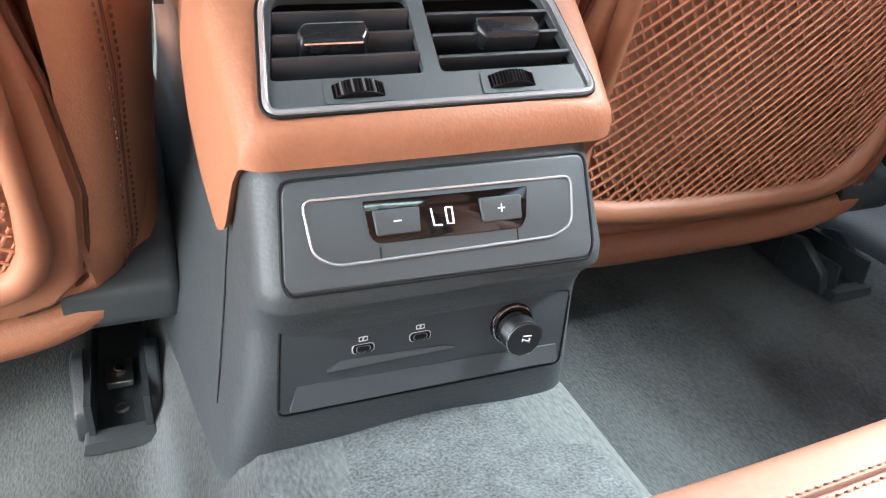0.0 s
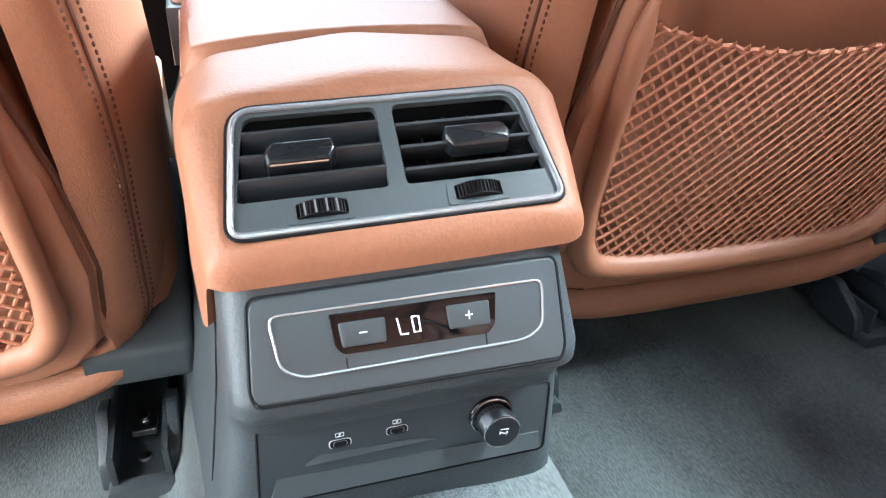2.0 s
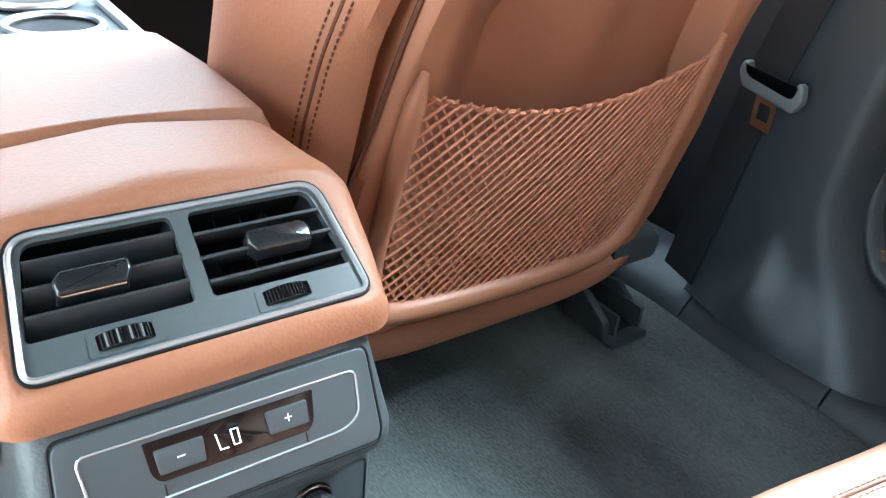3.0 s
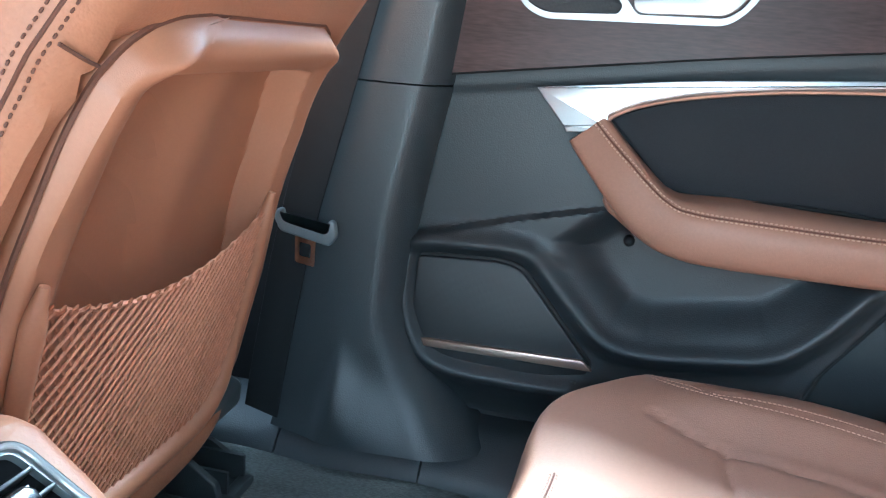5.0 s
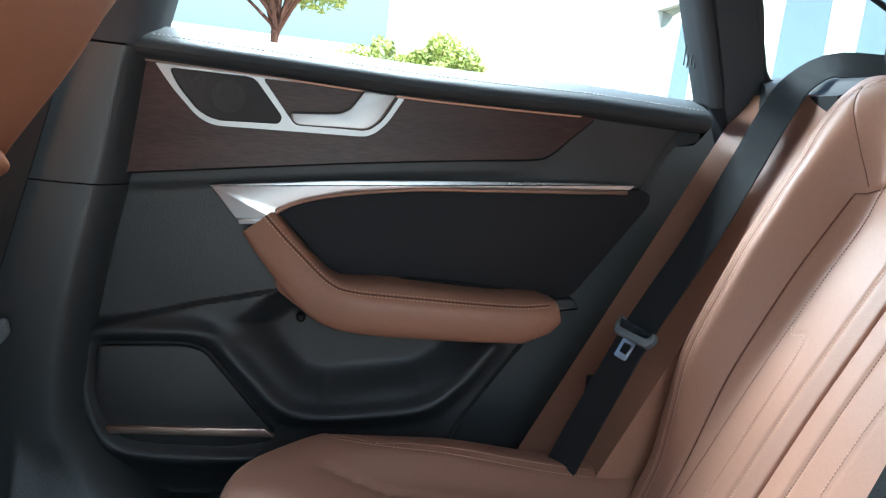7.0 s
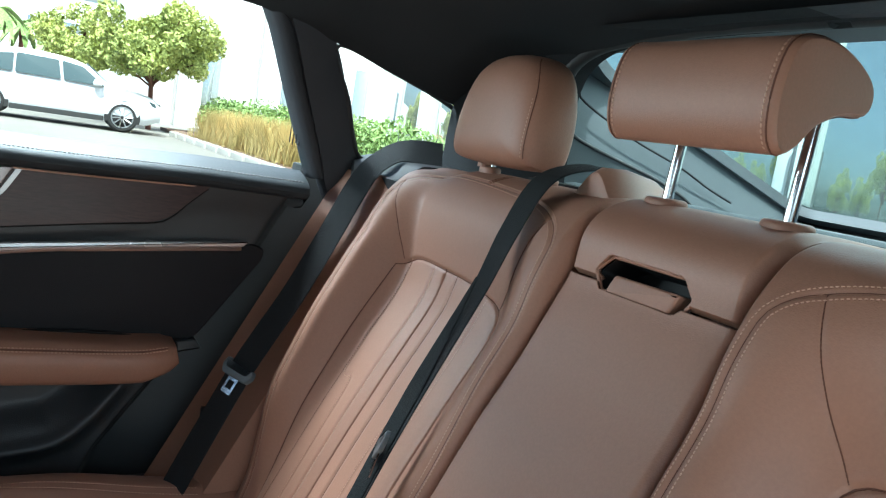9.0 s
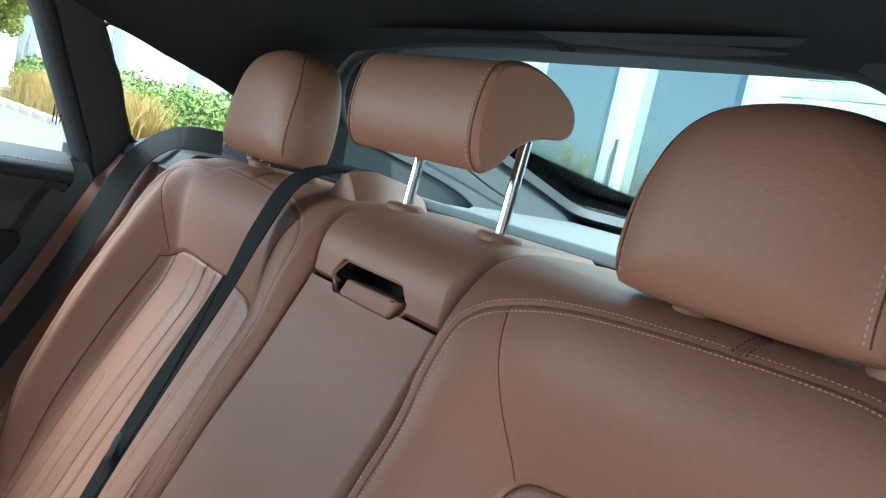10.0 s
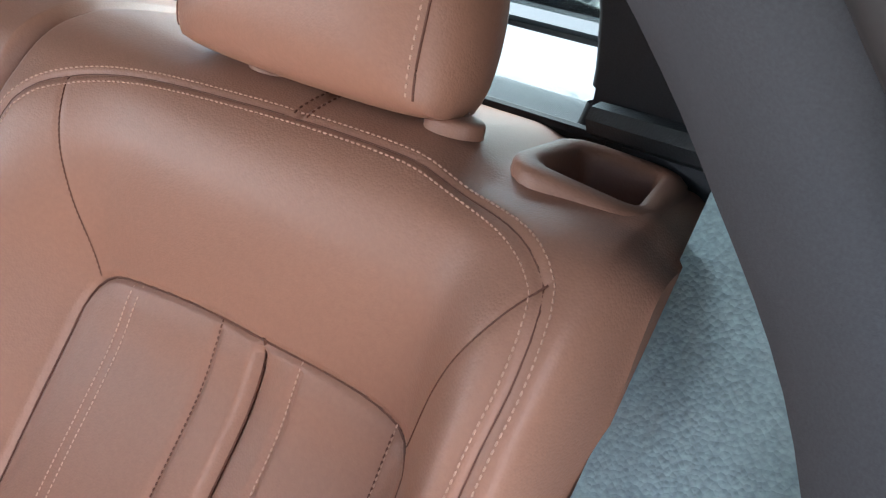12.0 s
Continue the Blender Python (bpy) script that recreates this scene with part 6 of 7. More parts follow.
def outer_headrest(x, label, up=0.0):
    h = thing("rear_headrest", (x, -0.95, 0.775), label, "headrest", "rear headrests")

    def at(u, v, w):
        return V(x + u, -0.948 + w - v * 0.10, 0.782 + up + v)
    pad = part("pad", pillow(HRO, at, 0.058, 0.036, 3.2, 12), LEATHER_SMOOTH, h)
    c = HRO.mean(0)
    ring = [at(*(c + (q - c) * 0.955), 0.058 * (1 - 0.955 ** 3.2) ** (1 / 3.2) + 0.0006) for q in HRO]
    ring2 = [at(*(c + (q - c) * 0.975), 0.058 * (1 - 0.975 ** 3.2) ** (1 / 3.2) + 0.0006) for q in HRO]
    # side seams that run over the top
    for e in (-1, 1):
        ln, nn = [], []
        for v in np.linspace(0.002, 0.136, 40):
            u = e * 0.093 * math.sqrt(max(0.02, 1 - (v / 0.150) ** 4))
            q = V(u, v)
            d = (q - c)
            # scale of the outline that passes through this place
            rr = np.linalg.norm(HRO - c, axis=1)
            an = np.arctan2(*(HRO - c).T[::-1])
            k = np.linalg.norm(d) / np.interp(math.atan2(d[1], d[0]), np.sort(an), rr[np.argsort(an)], period=2 * math.pi)
            k = min(k, 0.985)
            ln.append(at(u, v, 0.058 * (1 - k ** 3.2) ** (1 / 3.2)))
            nn.append((e * 0.5, 1, 0.2))
        part("seam", tube(ln, 0.0008, 5), SEAM, pad)
        for o in (0.004,):
            part("stitching", stitches(np.array(ln) + V(-e * o, 0.0012, 0), np.array(nn), 0.0050, 0.0034, 0.0009), THREAD, pad)
    for e in (-1, 1):
        part("post", tube([(x - 0.029 + e * 0.071, -0.948, 0.764), (x - 0.029 + e * 0.071, -0.950, 0.800)], 0.0055, 12), CHROME, h)
        gd = part("post_guide", slab([(0.019 * math.cos(a), 0.015 * math.sin(a)) for a in np.linspace(0, 6.2832, 25)[:-1]], lambda u, v, w, e=e: V(x - 0.029 + e * 0.071 + u, -0.945 + v, 0.768 + w), 0.0, 0.010, 0.004), LEATHER_SMOOTH, h)
        if e == (1 if x > 0 else -1):
            part("release_button", slab([(0.012 * math.cos(a) + 0.010, 0.011 * math.sin(a) + 0.004) for a in np.linspace(0, 6.2832, 17)[:-1]], lambda u, v, w, e=e: V(x - 0.029 + e * 0.071 + u, -0.945 + v, 0.776 + w), 0.0, 0.008, 0.003), LEATHER_SMOOTH, gd)
    return h


outer_headrest(-0.366, "tan leather rear headrest pushed down on the outer seat", 0.003)
outer_headrest(0.371, "tan leather rear headrest pushed down on the seat beside the door", 0.013)
ch = thing("rear_headrest", (RC, -0.95, 0.775), "tan leather centre headrest raised on two chrome posts", "headrest", "rear headrests")
HCX = -0.020
PRO = smooth_line([(-0.872, 0.850), (-0.868, 0.882), (-0.875, 0.918), (-0.890, 0.934), (-0.920, 0.938), (-0.955, 0.930), (-0.984, 0.914), (-0.992, 0.896), (-0.984, 0.881), (-0.955, 0.877), (-0.925, 0.864), (-0.905, 0.844), (-0.886, 0.835)], 60, True)
rings = []
for u, f in ((-0.1065, 0.0), (-0.1062, 0.55), (-0.1040, 0.82), (-0.0995, 0.96), (-0.090, 1.0), (-0.05, 1.0), (0.0, 1.01), (0.05, 1.0), (0.090, 1.0), (0.0995, 0.96), (0.1040, 0.82), (0.1062, 0.55), (0.1065, 0.0)):
    q = inset(PRO, 0.0085 * (1 - f))
    rings.append([(HCX + u, a, b) for a, b in q])
cpad = part("pad", loft(rings), LEATHER_SMOOTH, ch)
for e in (-1, 1):
    part("seam", tube([(HCX + (0.0985 if e > 0 else -0.0985), a, b) for a, b in inset(PRO, 0.0002)], 0.0010, 5, True), SEAM, cpad)
    q = inset(PRO, 0.0002)
    part("stitching", stitches([(HCX + (0.0940 if e > 0 else -0.0940), a, b) for a, b in np.vstack([q[30:], q[:30]])[10:50]], (0, 1, 0.3), 0.0050, 0.0034, 0.0009, 0.0008), THREAD, cpad)
    part("post", tube([(HCX + e * 0.077, -0.951, 0.764), (HCX + e * 0.077, -0.960, 0.880)], 0.0062, 16), CHROME, ch, "chrome headrest post")
    gd = part("post_guide", slab([(0.026 * math.cos(a), 0.020 * math.sin(a)) for a in np.linspace(0, 6.2832, 25)[:-1]], lambda u, v, w, e=e: V(HCX + e * 0.077 + u, -0.951 + v, 0.768 + w), 0.0, 0.013, 0.005), LEATHER_SMOOTH, ch)

# ---- rear belts ----
rb = thing("rear_seat_belt", (0.60, -0.7, 0.4), "black outer rear belt with grey tongue and bright blade", "seat belt", "seat belts")
belt_line = smooth_line([(0.660, -1.00, 0.775), (0.676, -0.93, 0.772), (0.664, -0.875, 0.742), (0.650, -0.842, 0.700), (0.650, -0.806, 0.618), (0.640, -0.757, 0.522), (0.634, -0.712, 0.445), (0.629, -0.682, 0.393), (0.622, -0.636, 0.297), (0.611, -0.590, 0.20), (0.603, -0.565, 0.13), (0.60, -0.55, 0.07)], 50)
tn = np.gradient(belt_line, axis=0)
tn /= np.linalg.norm(tn, axis=1)[:, None]
ac = np.array([unit(np.cross(t, (-0.5, 0.75, 0.40))) for t in tn])
ac *= np.where(ac[:, :1] < 0, -1, 1)
ou = np.cross(tn, ac)
ou *= np.where(ou[:, 1:2] < 0, -1, 1)
belt_line = belt_line + V(-0.003, 0.007, 0.003)
part("webbing", ribbon(belt_line, ac * 0.0245, 0.0014, ou), WEBBING, rb)
bi = int(np.argmin(np.abs(belt_line[:, 2] - 0.393)))
B0, BA, BT, BO = belt_line[bi], ac[bi], -tn[bi], ou[bi]
belt_tongue(rb, lambda u, v, w: B0 + BA * u + BT * v + BO * (w + 0.001))
cbelt = thing("centre_seat_belt", (0.2, -0.8, 0.5), "twisted black centre belt with tongue, from the seat-top guide", "seat belt", "seat belts")
cl = smooth_line([(0.190, -1.00, 0.800), (0.194, -0.940, 0.798), (0.197, -0.887, 0.775), (0.197, -0.852, 0.712), (0.200, -0.824, 0.635), (0.198, -0.777, 0.530), (0.190, -0.735, 0.448), (0.183, -0.697, 0.370), (0.178, -0.645, 0.265)], 60)
tn = np.gradient(cl, axis=0)
tn /= np.linalg.norm(tn, axis=1)[:, None]
ac2 = []
for i, t in enumerate(tn):
    k = i / 59
    tw = np.interp(k, [0, 0.3, 0.6, 0.8, 1], [0.0, 0.10, 0.4, 0.5, 0.5])
    n0 = unit(np.cross(t, (0, 0.85, 0.5)))
    if n0[0] < 0:
        n0 = -n0
    m0 = np.cross(t, n0)
    ac2.append(math.cos(tw) * n0 + math.sin(tw) * m0)
ac2 = np.array(ac2)
ou2 = np.cross(tn, ac2)
ou2 *= np.where(ou2[:, 1:2] < 0, -1, 1)
part("webbing", ribbon(cl, ac2 * np.interp(np.arange(60), [0, 22, 40, 60], [0.0245, 0.023, 0.015, 0.013])[:, None], 0.0014, ou2), WEBBING, cbelt)
part("webbing_fold", ribbon(cl[22:] + V(0.008, 0.006, 0), np.array([unit(a + 0.7 * o) * 0.012 * min(1.0, 0.08 + i / 14) for i, (a, o) in enumerate(zip(ac2[22:], ou2[22:]))]), 0.0014, ou2[22:]), WEBBING, cbelt)
bi = int(np.argmin(np.abs(cl[:, 2] - 0.455)))
C0, CA, CT, CO = cl[bi], unit(V(0.6, -0.2, -0.4)), unit(-tn[bi] + V(0.25, 0, 0)), unit(V(-0.4, 0.85, 0.3))
belt_tongue(cbelt, lambda u, v, w: C0 + CA * u + CT * v + CO * (w + 0.018))
guide = thing("belt_guide", (0.17, -0.95, 0.775), "tan moulded belt outlet on top of the backrest", "belt guide")
gp = smooth_line([(-0.055, 0.0), (-0.040, 0.012), (-0.015, 0.032), (0.006, 0.038), (0.028, 0.028), (0.055, 0.006), (0.06, 0.0)], 30)
part("guide_body", loft([[V(0.152 + 0.72 * u * f - 0.01 * k, -0.925 - 0.115 * k, 0.766 + v * f) for u, v in np.vstack([gp, [(0.06, -0.01), (-0.055, -0.01)]])] for k, f in ((0, 0.5), (0.03, 0.8), (0.12, 0.97), (0.4, 1.0), (0.75, 0.8), (1.0, 0.4))]), LEATHER_SMOOTH, guide)


# ---- outside: ground, planting, cars and buildings ----
GZ = -0.18
ASPHALT = mat("sunlit_asphalt", (0.18, 0.168, 0.15), 0.9, vary=0.2, scale=0.4, fine=30, bump=0.3, bump_scale=200)
CONCRETE = mat("pale_concrete", (0.38, 0.36, 0.33), 0.9, vary=0.1, scale=0.6, fine=20)
WHITE_WALL = mat("white_facade_paint", (0.80, 0.80, 0.79), 0.8, vary=0.05, scale=0.3, fine=10)
BLOCK = mat("painted_block_wall", (0.72, 0.71, 0.66), 0.85, vary=0.08, scale=1.5, fine=30, bump=0.3)
LEAF = mat("sunlit_leaves", (0.17, 0.26, 0.05), 0.6, vary=0.5, scale=1.6, fine=14, col2=(0.42, 0.44, 0.13))
LEAF2 = mat("hedge_leaves", (0.12, 0.20, 0.05), 0.6, vary=0.45, scale=1.0, fine=10, col2=(0.24, 0.34, 0.10))
GRASS = mat("dry_ornamental_grass", (0.46, 0.38, 0.09), 0.8, vary=0.35, scale=0.8, fine=8, col2=(0.62, 0.46, 0.20))
BARK = mat("reddish_bark", (0.16, 0.07, 0.05), 0.9, vary=0.3, scale=8, fine=60, bump=0.5)
CAR_WHITE = mat("white_car_paint", (0.60, 0.62, 0.64), 0.35, vary=0.02, scale=2, fine=30, coat=0.8)
CAR_GREY = mat("grey_car_paint", (0.14, 0.16, 0.18), 0.25, vary=0.05, scale=2, fine=30, coat=0.8)
CAR_BLUE = mat("dark_car_paint", (0.03, 0.05, 0.10), 0.25, vary=0.05, scale=2, fine=30, coat=0.8)
CAR_GLASS = mat("dark_car_glass", (0.06, 0.085, 0.09), 0.12, vary=0.05, scale=2, fine=30)
TYRE = mat("tyre_rubber", (0.02, 0.02, 0.02), 0.8, vary=0.2, scale=10, fine=80)
RIM_M = mat("alloy_rim", (0.55, 0.56, 0.58), 0.3, 1.0, vary=0.05)
MIRROR_GLASS = mat("shop_window_glass", (0.52, 0.55, 0.52), 0.025, 0.8, vary=0.06, scale=0.5, fine=10, rough_vary=0.01)

axis_ = np.concatenate([[-500, -200, -80, -30], np.linspace(-14, 14, 57), [30, 80, 200, 500]])
gx_, gy_ = np.meshgrid(axis_, axis_)
ground = part("ground", sheet(np.stack([gx_, gy_, GZ - 0.10 * (1 - ss(np.hypot(gx_, gy_), 3.5, 8.5))], 2)), ASPHALT, None, "sunlit grey asphalt car park", kind="structure")
tagged(ground, category="ground")
pave = thing("pavement", (17, -5, GZ), "pale concrete kerb and path beside the planting", "pavement", kind="structure")
for k in range(10):
    x0, y0 = 11.2 + 1.0 * k, -4.35 + 0.045 * k
    part("kerb_stone", box(x0, x0 + 0.98, y0, y0 + 0.22, GZ - 0.02, GZ + 0.12, 0.02), CONCRETE, pave)
part("path", slab([(10, -9.0), (24, -9.0), (24, -3.9), (10, -4.5)], lambda u, v, w: V(u, v, GZ + w), 0.004, 0.10), mat("bark_mulch", (0.16, 0.10, 0.07), 0.95, vary=0.4, scale=3, fine=40, bump=0.5, bump_scale=80), pave, "brown mulch bed behind the kerb")


def car(name, x, y, turn, paint, label, scale=1.0, suv=True):
    ob = new(name)
    ob.matrix_basis = Matrix.Translation((x, y, GZ)) @ Matrix.Rotation(radians(turn), 4, "Z") @ Matrix.Scale(scale, 4)
    ob.empty_display_size = 0.2
    tagged(ob, label, "car", "parked cars")

    def add(nm, mesh, m_, par=None, lab=""):
        o = part(nm, mesh, m_, None, lab)
        o.parent = par or ob
        return o
    H = 1.62 if suv else 1.43
    top = [(-2.28, 0.62), (-2.25, 0.95), (-2.10, 1.12), (-1.85, 1.40 * H / 1.62), (-1.45, 1.56 * H / 1.62), (-0.7, H), (0.0, H - 0.03), (0.55, 1.47 * H / 1.62), (1.12, 1.08), (1.6, 1.02), (2.05, 0.92), (2.28, 0.74), (2.32, 0.5)]
    T_ = smooth_line(top, 48)
    rings = []
    for u, zt in T_:
        lo = 0.24 + 0.10 * ss(np.array(abs(u)), 1.95, 2.32)
        belt = min(zt, 1.00 + 0.03 * (u < 0))
        hw = 0.93 - 0.16 * float(ss(np.array(abs(u)), 1.7, 2.32)) ** 1.3
        roof = hw - 0.24 * min(1, max(0, (zt - belt) / 0.55))
        s = smooth_line([(-hw + 0.06, lo), (-hw, lo + 0.14), (-hw - 0.01, 0.66), (-hw + 0.03, belt), (-roof, max(belt + 0.001, zt - 0.05)), (-roof + 0.16, zt), (0, zt + 0.015), (roof - 0.16, zt), (roof, max(belt + 0.001, zt - 0.05)), (hw - 0.03, belt), (hw + 0.01, 0.66), (hw, lo + 0.14), (hw - 0.06, lo)], 44)
        rings.append([(u, v, z) for v, z in s])
    add("body", loft(rings), paint)
    for sg in (-1, 1):
        def side(u, v, w, sg=sg):
            return V(u, sg * (0.905 - 0.42 * (v - 1.0) + w), v)
        for nm, o in (("rear_window", [(-1.72, 1.08), (-0.98, 1.06), (-0.98, H - 0.13), (-1.35, H - 0.19)]), ("mid_window", [(-0.93, 1.06), (0.02, 1.05), (-0.05, H - 0.13), (-0.93, H - 0.11)]), ("front_window", [(0.08, 1.05), (0.98, 1.03), (0.48, H - 0.20), (0.02, H - 0.13)])):
            add(nm, slab(rounded(o, 0.05), side, -0.05, 0.055, 0.005), CAR_GLASS, None, "tinted car window")
        add("mirror", pillow(rounded([(0.70, 1.02), (0.92, 1.02), (0.90, 1.16), (0.72, 1.17)], 0.05), lambda u, v, w, sg=sg: V(u, sg * (1.00 + w), v), 0.09, 0.06), paint)
        add("headlight", slab(rounded([(1.92, 0.74), (2.20, 0.70), (2.14, 0.80), (1.95, 0.86)], 0.03), lambda u, v, w, sg=sg: V(u, sg * (0.80 + w - 0.25 * (u - 1.92)), v), -0.1, 0.075, 0.01), CAR_GLASS)
        add("tail_light", slab(rounded([(-2.24, 0.86), (-1.98, 0.88), (-2.00, 1.02), (-2.22, 1.02)], 0.03), lambda u, v, w, sg=sg: V(u, sg * (0.78 + w), v), -0.1, 0.095, 0.01), mat("red_lens", (0.45, 0.02, 0.02), 0.2))
        add("sill_trim", box(-1.0, 1.0, sg * 0.90 - 0.04, sg * 0.90 + 0.04, 0.22, 0.34, 0.02), TYRE)
        for wx in (-1.42, 1.42):
            arch = add("wheel_arch", slab([(wx + 0.41 * math.cos(q), 0.36 + 0.41 * math.sin(q)) for q in np.linspace(-0.3, math.pi + 0.3, 24)], lambda u, v, w, sg=sg: V(u, sg * (0.70 + w), v), 0.0, 0.232), TYRE)
            wh = add("wheel", tube([(wx + 0.29 * math.cos(q), sg * 0.85, 0.36 + 0.29 * math.sin(q)) for q in np.linspace(0, 2 * math.pi, 33)[:-1]], 0.075, 10, True, up=(0, 1, 0), flat=1.35), TYRE)
            add("rim_ring", tube([(wx + 0.245 * math.cos(q), sg * 0.935, 0.36 + 0.245 * math.sin(q)) for q in np.linspace(0, 2 * math.pi, 33)[:-1]], 0.018, 6, True, up=(0, 1, 0)), RIM_M, wh)
            add("brake_disc", disc(wx, 0.36, 0.20, lambda u, v, w, sg=sg: V(u, sg * (0.88 + w), v), 0.0, 0.015), TYRE, wh)
            for k in range(10):
                q = 2 * math.pi * k / 10
                add("spoke", tube([(wx + 0.04 * math.cos(q), sg * 0.93, 0.36 + 0.04 * math.sin(q)), (wx + 0.24 * math.cos(q + 0.12), sg * 0.94, 0.36 + 0.24 * math.sin(q + 0.12))], 0.016, 5), RIM_M, wh)
    add("grille", slab(rounded([(-0.55, 0.42), (0.55, 0.42), (0.48, 0.80), (-0.48, 0.80)], 0.05), lambda u, v, w: V(2.22 + w, u, v), 0.0, 0.10, 0.02), TYRE)
    add("windscreen", slab(rounded([(-0.70, 0.0), (0.70, 0.0), (0.56, 0.62), (-0.56, 0.62)], 0.05), lambda u, v, w: V(1.10 - 0.88 * v + 0.42 * w, u, 1.08 + 0.62 * v * (H - 1.08) / 0.42 * 0.9 + 0.8 * w), -0.02, 0.012), CAR_GLASS)
    add("rear_screen", slab(rounded([(-0.62, 0.0), (0.62, 0.0), (0.52, 0.40), (-0.52, 0.40)], 0.05), lambda u, v, w: V(-2.12 + 0.80 * v - 0.5 * w, u, 1.10 + 0.95 * v * (H - 1.15) / 0.47 + 0.5 * w), -0.02, 0.012), CAR_GLASS)
    return ob


car("white_suv", 20.35, -1.02, -92, CAR_WHITE, "white parked sport utility car with silver alloy wheels", 0.97)
car("grey_saloon", 35.6, 4.1, 196, CAR_GREY, "grey parked saloon car in the far row", 1.0, False)
car("blue_saloon", 47.0, 7.4, 190, CAR_BLUE, "dark blue parked car in the far row", 1.0, False)
car("black_saloon", 46.5, 5.0, 190, mat("black_car_paint", (0.02, 0.02, 0.022), 0.2, coat=0.8), "black parked car in the far row", 1.0, False)
car("silver_suv", 53.0, 5.4, 170, mat("silver_car_paint", (0.45, 0.47, 0.5), 0.25, coat=0.8), "silver parked car in the far row", 1.0)
# the row on the other side of the car park, which shows in the shop windows
car("white_saloon", 15.8, 8.6, -84, CAR_WHITE, "white parked saloon mirrored in the shop windows", 1.0, False)
car("grey_suv", 18.7, 8.9, -86, CAR_GREY, "grey parked sport utility car mirrored in the shop windows", 1.0)
car("silver_saloon", 21.6, 9.2, -88, mat("pale_silver_paint", (0.40, 0.42, 0.45), 0.25, coat=0.8), "pale silver saloon mirrored in the shop windows", 1.0, False)


def leaves(centres, radii, n, size, rnd, squash=0.8):
    """Many single leaves spread through overlapping clumps."""
    verts, faces = [], []
    for c, r in zip(centres, radii):
        m = int(n * r * r / sum(q * q for q in radii))
        d = rnd.normal(size=(m, 3)) * V(1.0, 1.0, 0.9)
        d /= np.linalg.norm(d, axis=1)[:, None]
        rr = r * rnd.uniform(0.45, 1.06, m) ** 0.6
        p = np.array(c) + d * rr[:, None] * V(1, 1, squash)
        a = rnd.normal(size=(m, 3))
        a /= np.linalg.norm(a, axis=1)[:, None]
        b = np.cross(a, rnd.normal(size=(m, 3)))
        b /= np.linalg.norm(b, axis=1)[:, None]
        s = size * rnd.uniform(0.6, 1.3, m)[:, None]
        k = len(verts)
        quad = np.stack([p - a * s, p + b * s * 0.42, p + a * s, p - b * s * 0.42 + np.cross(a, b) * s * 0.2], 1).reshape(-1, 3)
        verts.extend(list(quad))
        faces.extend([(k + 4 * i, k + 4 * i + 1, k + 4 * i + 2, k + 4 * i + 3) for i in range(m)])
    return verts, faces


def tree(x, y, h, crown_r, trunk_r, label, n=5200, seed=1, leaf=0.11, low=1.15):
    rnd = np.random.RandomState(seed)
    t = thing("tree", (x, y, GZ), label, "tree", "car park trees")
    z0 = GZ
    tr_ = [V(x, y, z0), V(x + 0.03, y, z0 + low * 0.5), V(x - 0.02, y + 0.03, z0 + low), V(x, y, z0 + low + (h - low) * 0.6)]
    part("trunk", tube(smooth_line(tr_, 16), list(np.linspace(trunk_r, trunk_r * 0.45, 16)), 9), BARK, t)
    cs, rs = [], []
    for k in range(34):
        a = 2.399 * k
        f = math.sqrt((k + 0.5) / 34)
        c = V(x + crown_r * 0.80 * f * math.cos(a), y + crown_r * 0.80 * f * math.sin(a), z0 + low + (h - low) * (0.16 + (0.72 - 0.22 * f) * rnd.rand()) + 0.10 * (1 - f))
        cs.append(c)
        rs.append(crown_r * rnd.uniform(0.17, 0.33))
        if k % 2 == 0:
            part("limb", tube(smooth_line([V(x, y, z0 + low * 0.9 + 0.3 * rnd.rand()), (V(x, y, z0 + low) + c) / 2 + V(0, 0, 0.1), c], 8), list(np.linspace(trunk_r * 0.4, 0.012, 8)), 6), BARK, t)
    part("crown", leaves(cs, rs, n, leaf, rnd), LEAF, t, kind="stuff", smooth=0)
    return t


tree(23.2, -3.45, 3.85, 1.95, 0.085, "small round-crowned green tree in the planting strip", 15000, 3, 0.085, 1.25)
tree(28.4, -1.9, 3.7, 1.7, 0.09, "small green tree behind the white car", 9000, 5, 0.085, 1.3)
tree(9.5, 0.24, 4.3, 1.45, 0.065, "slim reddish-trunked tree with hanging green crown", 8000, 7, 0.06, 1.85)
tree(20.0, 13.5, 5.2, 2.3, 0.12, "green tree behind the mirrored row of cars", 7000, 9, 0.10, 1.9)
tree(26.0, 14.0, 5.6, 2.5, 0.12, "green tree behind the mirrored row of cars", 7000, 13, 0.10, 1.9)


def palm(x, y, h, seed):
    rnd = np.random.RandomState(seed)
    t = thing("palm_tree", (x, y, GZ), "slim distant palm with drooping fronds", "palm", "far palms")
    part("trunk", tube([(x, y, GZ), (x + 0.1, y, GZ + h * 0.5), (x, y, GZ + h)], [0.22, 0.17, 0.15], 8), BARK, t)
    for k in range(15):
        a, e = 2.399 * k, rnd.uniform(-0.3, 0.9)
        L_ = rnd.uniform(1.5, 2.2)
        mid_ = [V(x, y, GZ + h) + V(math.cos(a) * L_ * s, math.sin(a) * L_ * s, L_ * (e * s - 0.9 * s * s)) for s in np.linspace(0, 1, 8)]
        ac_ = np.array([V(-math.sin(a), math.cos(a), -0.3) * 0.24 * math.sin(math.pi * min(1, s * 0.85 + 0.12)) for s in np.linspace(0, 1, 8)])
        part("frond", ribbon(mid_, ac_, 0.02, (0, 0, 1)), LEAF2, t)
    return t


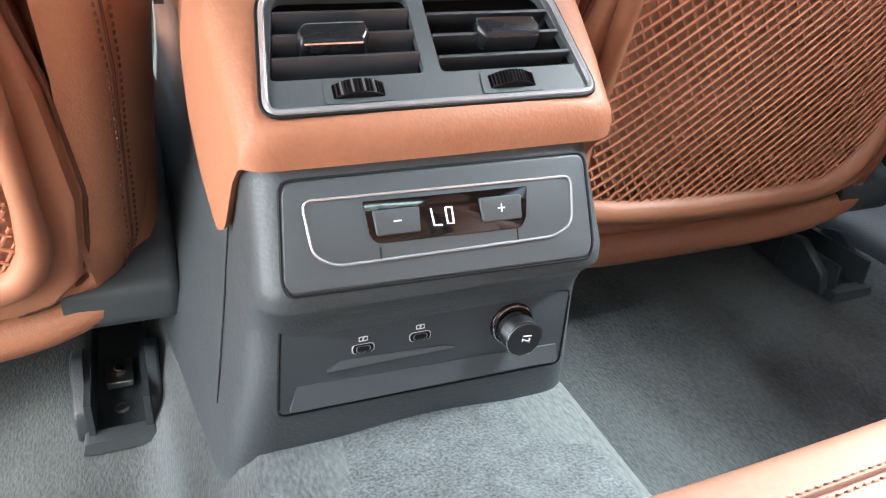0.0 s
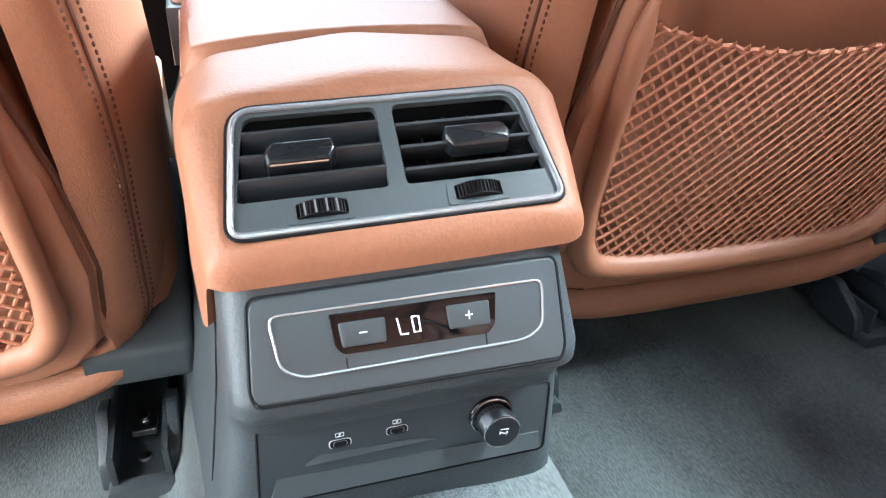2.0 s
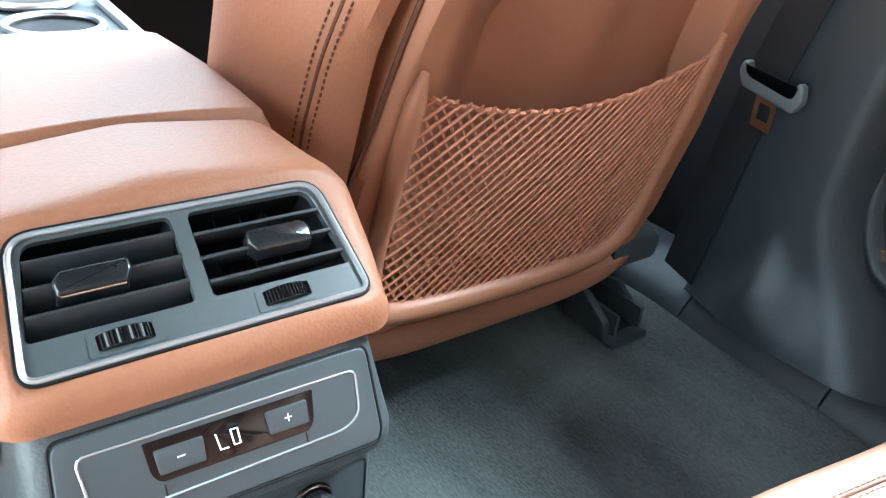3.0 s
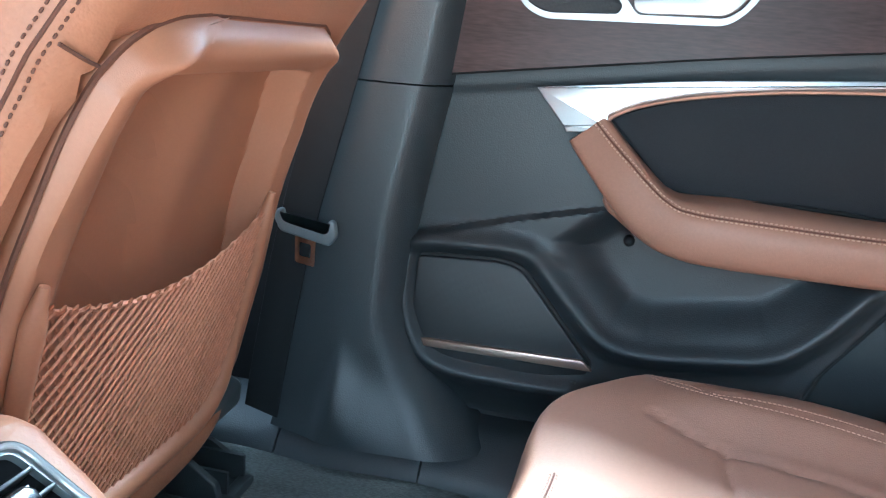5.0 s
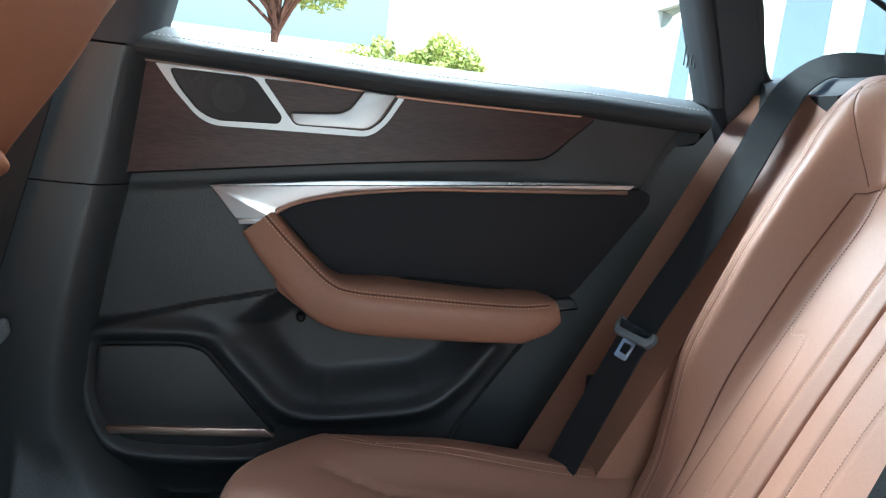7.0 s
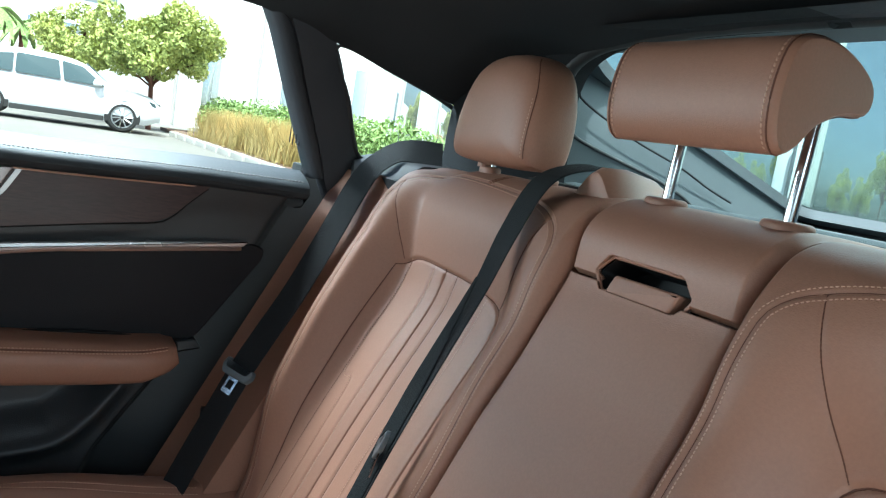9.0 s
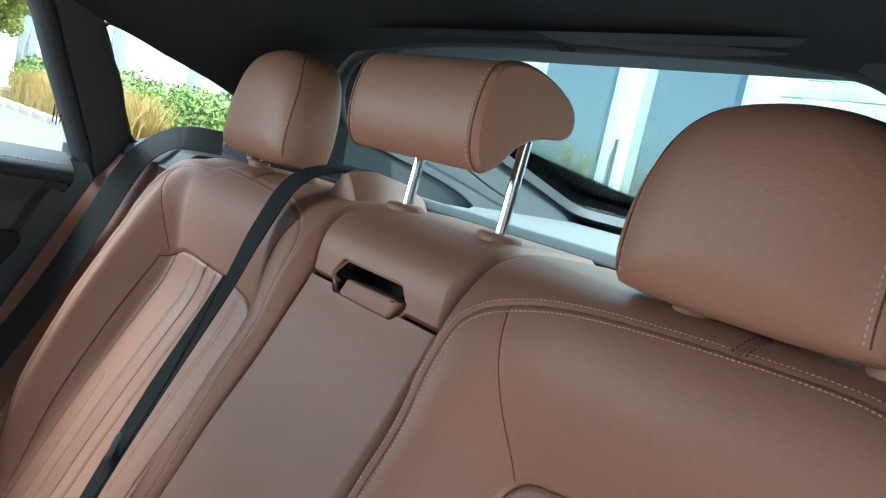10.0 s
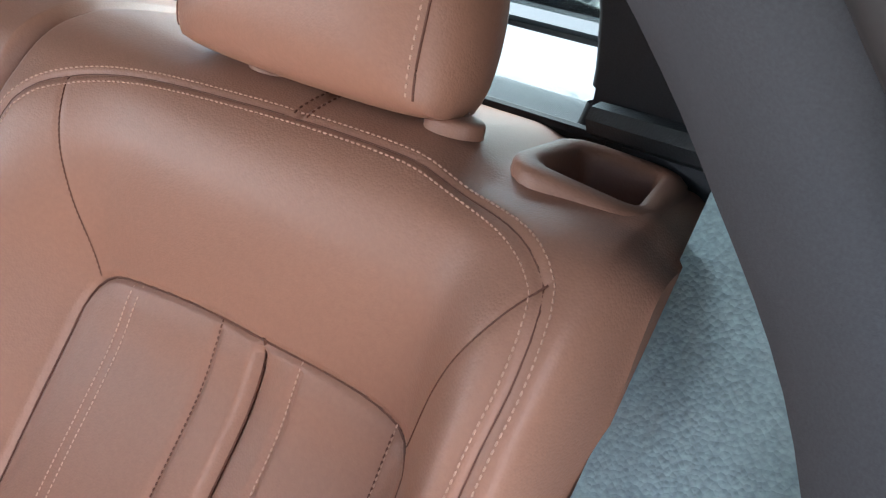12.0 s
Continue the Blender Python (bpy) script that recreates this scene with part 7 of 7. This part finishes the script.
for k, (px_, py_, h_) in enumerate(((54, 7.2, 3.9), (54.3, 4.2, 3.8), (54.5, 1.45, 4.7), (60, 0.2, 4.4), (58, -1.4, 4.0))):
    palm(px_, py_, h_, k)

rnd = np.random.RandomState(11)
hedge = thing("hedge", (20, -7, GZ), "low green hedge behind the dry grasses", "hedge")
part("foliage", leaves([V(11.6 + 0.50 * k + rnd.uniform(-.2, .2), -6.3 + 0.03 * k + rnd.uniform(-.4, .4), GZ + 0.42 + rnd.uniform(0, 0.30)) for k in range(26)], [0.65 + 0.2 * rnd.rand() for k in range(26)], 20000, 0.06, rnd, 0.8), LEAF2, hedge, kind="stuff", smooth=0)
part("core", join(*[pillow([(11.6 + 0.50 * k + 0.45 * math.cos(a), -6.3 + 0.03 * k + 0.4 * math.sin(a)) for a in np.linspace(0, 6.28, 11)[:-1]], lambda u, v, w: V(u, v, GZ + 0.3 + w), 0.3, 0.3) for k in range(26)]), LEAF2, hedge, kind="stuff")
gv, gf = [], []
for k in range(7000):
    c = rnd.randint(0, 15)
    bx, by = 13.0 + 0.50 * c + rnd.normal() * 0.20, -4.95 + 0.03 * c + rnd.normal() * 0.22
    a, L_, le = rnd.uniform(0, 6.28), rnd.uniform(0.45, 1.0), rnd.uniform(0.05, 0.45)
    dx, dy_ = math.cos(a), math.sin(a)
    i = len(gv)
    gv += [V(bx - 0.012, by, GZ), V(bx + 0.012, by, GZ), V(bx + dx * le * 0.4 + 0.012, by + dy_ * le * 0.4, GZ + L_ * 0.6), V(bx + dx * le * 0.4 - 0.012, by + dy_ * le * 0.4, GZ + L_ * 0.6), V(bx + dx * le, by + dy_ * le, GZ + L_)]
    gf += [(i, i + 1, i + 2, i + 3), (i + 3, i + 2, i + 4)]
tagged(part("ornamental_grass", (gv, gf), GRASS, None, "tufts of tall dry yellow-green ornamental grass", kind="stuff", smooth=0), category="grass")

# glazed facade behind the car, with white posts and a block wall
shop = thing("glazed_building", (9, -9.2, GZ), "glazed shop front with white posts and painted block wall", "building")
FY = -9.2
for k, (x0, x1) in enumerate(((4.55, 6.12), (6.50, 8.22), (8.47, 9.24), (9.50, 12.2), (12.5, 14.6), (14.9, 17.2), (17.5, 19.8))):
    pane = part("window_pane", box(x0, x1, FY - 0.10, FY - 0.04, GZ + 0.12, GZ + 4.6, 0.01), MIRROR_GLASS, shop, "tall reflecting shop window")
for x0, x1 in ((4.20, 4.55), (6.12, 6.50), (8.22, 8.47), (9.24, 9.50), (12.2, 12.5), (14.6, 14.9), (17.2, 17.5), (19.8, 20.1)):
    part("post", box(x0, x1, FY - 0.2, FY + 0.10, GZ, GZ + 5.2, 0.02), WHITE_WALL, shop)
part("plinth", box(4.2, 20.1, FY - 0.12, FY - 0.02, GZ, GZ + 0.12, 0.01), CONCRETE, shop)
part("fascia", box(4.2, 20.1, FY - 0.3, FY + 0.12, GZ + 4.6, GZ + 6.0, 0.02), WHITE_WALL, shop)
part("door_bar", tube([(6.20, FY + 0.16, GZ + 0.85), (6.20, FY + 0.16, GZ + 1.65)], 0.025, 8), STEEL, shop)
wall_b = part("block_wall_base", box(-14, 4.2, FY - 0.30, FY - 0.06, GZ, GZ + 6.0, 0.01), BLOCK, shop)
for row in range(14):
    for col in range(12):
        x1 = 4.19 - 0.62 * col - (0.31 if row % 2 else 0)
        part("block", box(x1 - 0.618, x1 - 0.002, FY - 0.07, FY - 0.052 + 0.003 * ((row * 7 + col * 5) % 3), GZ + 0.205 * row + 0.004, GZ + 0.205 * row + 0.201, 0.006), BLOCK, shop)
for dx in (0.0, 0.42):
    x_ = 2.84 + dx
    vent_ = part("wall_vent", disc(x_, 0.49, 0.13, lambda u, v, w: V(u, FY - 0.035 + w, v), 0.0, 0.05, 0.02), STEEL, shop, "round grey wall vent")
    part("vent_core", disc(x_, 0.49, 0.06, lambda u, v, w: V(u, FY + 0.012 + w, v), 0.0, 0.02, 0.005), TYRE, vent_)

# white building behind the planting
wb = thing("white_building", (32, -12, GZ), "tall white building with slim windows behind the hedge", "building")
part("wall", box(30, 50, -30, -4.6, GZ, GZ + 12, 0.05), WHITE_WALL, wb)
for k in range(7):
    y_ = -6.4 - 3.0 * k
    part("window", box(29.94, 30.02, y_ - 0.30, y_ + 0.30, GZ + 0.6, GZ + 3.3, 0.01), MIRROR_GLASS, wb)
    part("drain_pipe", tube([(29.9, y_ + 1.3, GZ), (29.9, y_ + 1.3, GZ + 12)], 0.05, 6), CONCRETE, wb)
# far building with dark garage and orange band
fbld = thing("far_building", (70, 8, GZ), "far white building with orange band and dark opening", "building")
part("wall", box(70, 80, -14, 30, GZ, GZ + 7.5, 0.05), WHITE_WALL, fbld)
part("orange_band", box(69.9, 70.02, 2.2, 16, GZ + 3.0, GZ + 3.7, 0.02), mat("orange_band", (0.6, 0.25, 0.12), 0.7), fbld)
part("opening", box(69.88, 70.02, 3.4, 14, GZ, GZ + 2.9, 0.02), TYRE, fbld)
for k in range(6):
    part("window", box(69.93, 70.02, 1.0 - 2.4 * k, 2.4 - 2.4 * k, GZ + 4.6, GZ + 5.6, 0.01), MIRROR_GLASS, fbld)
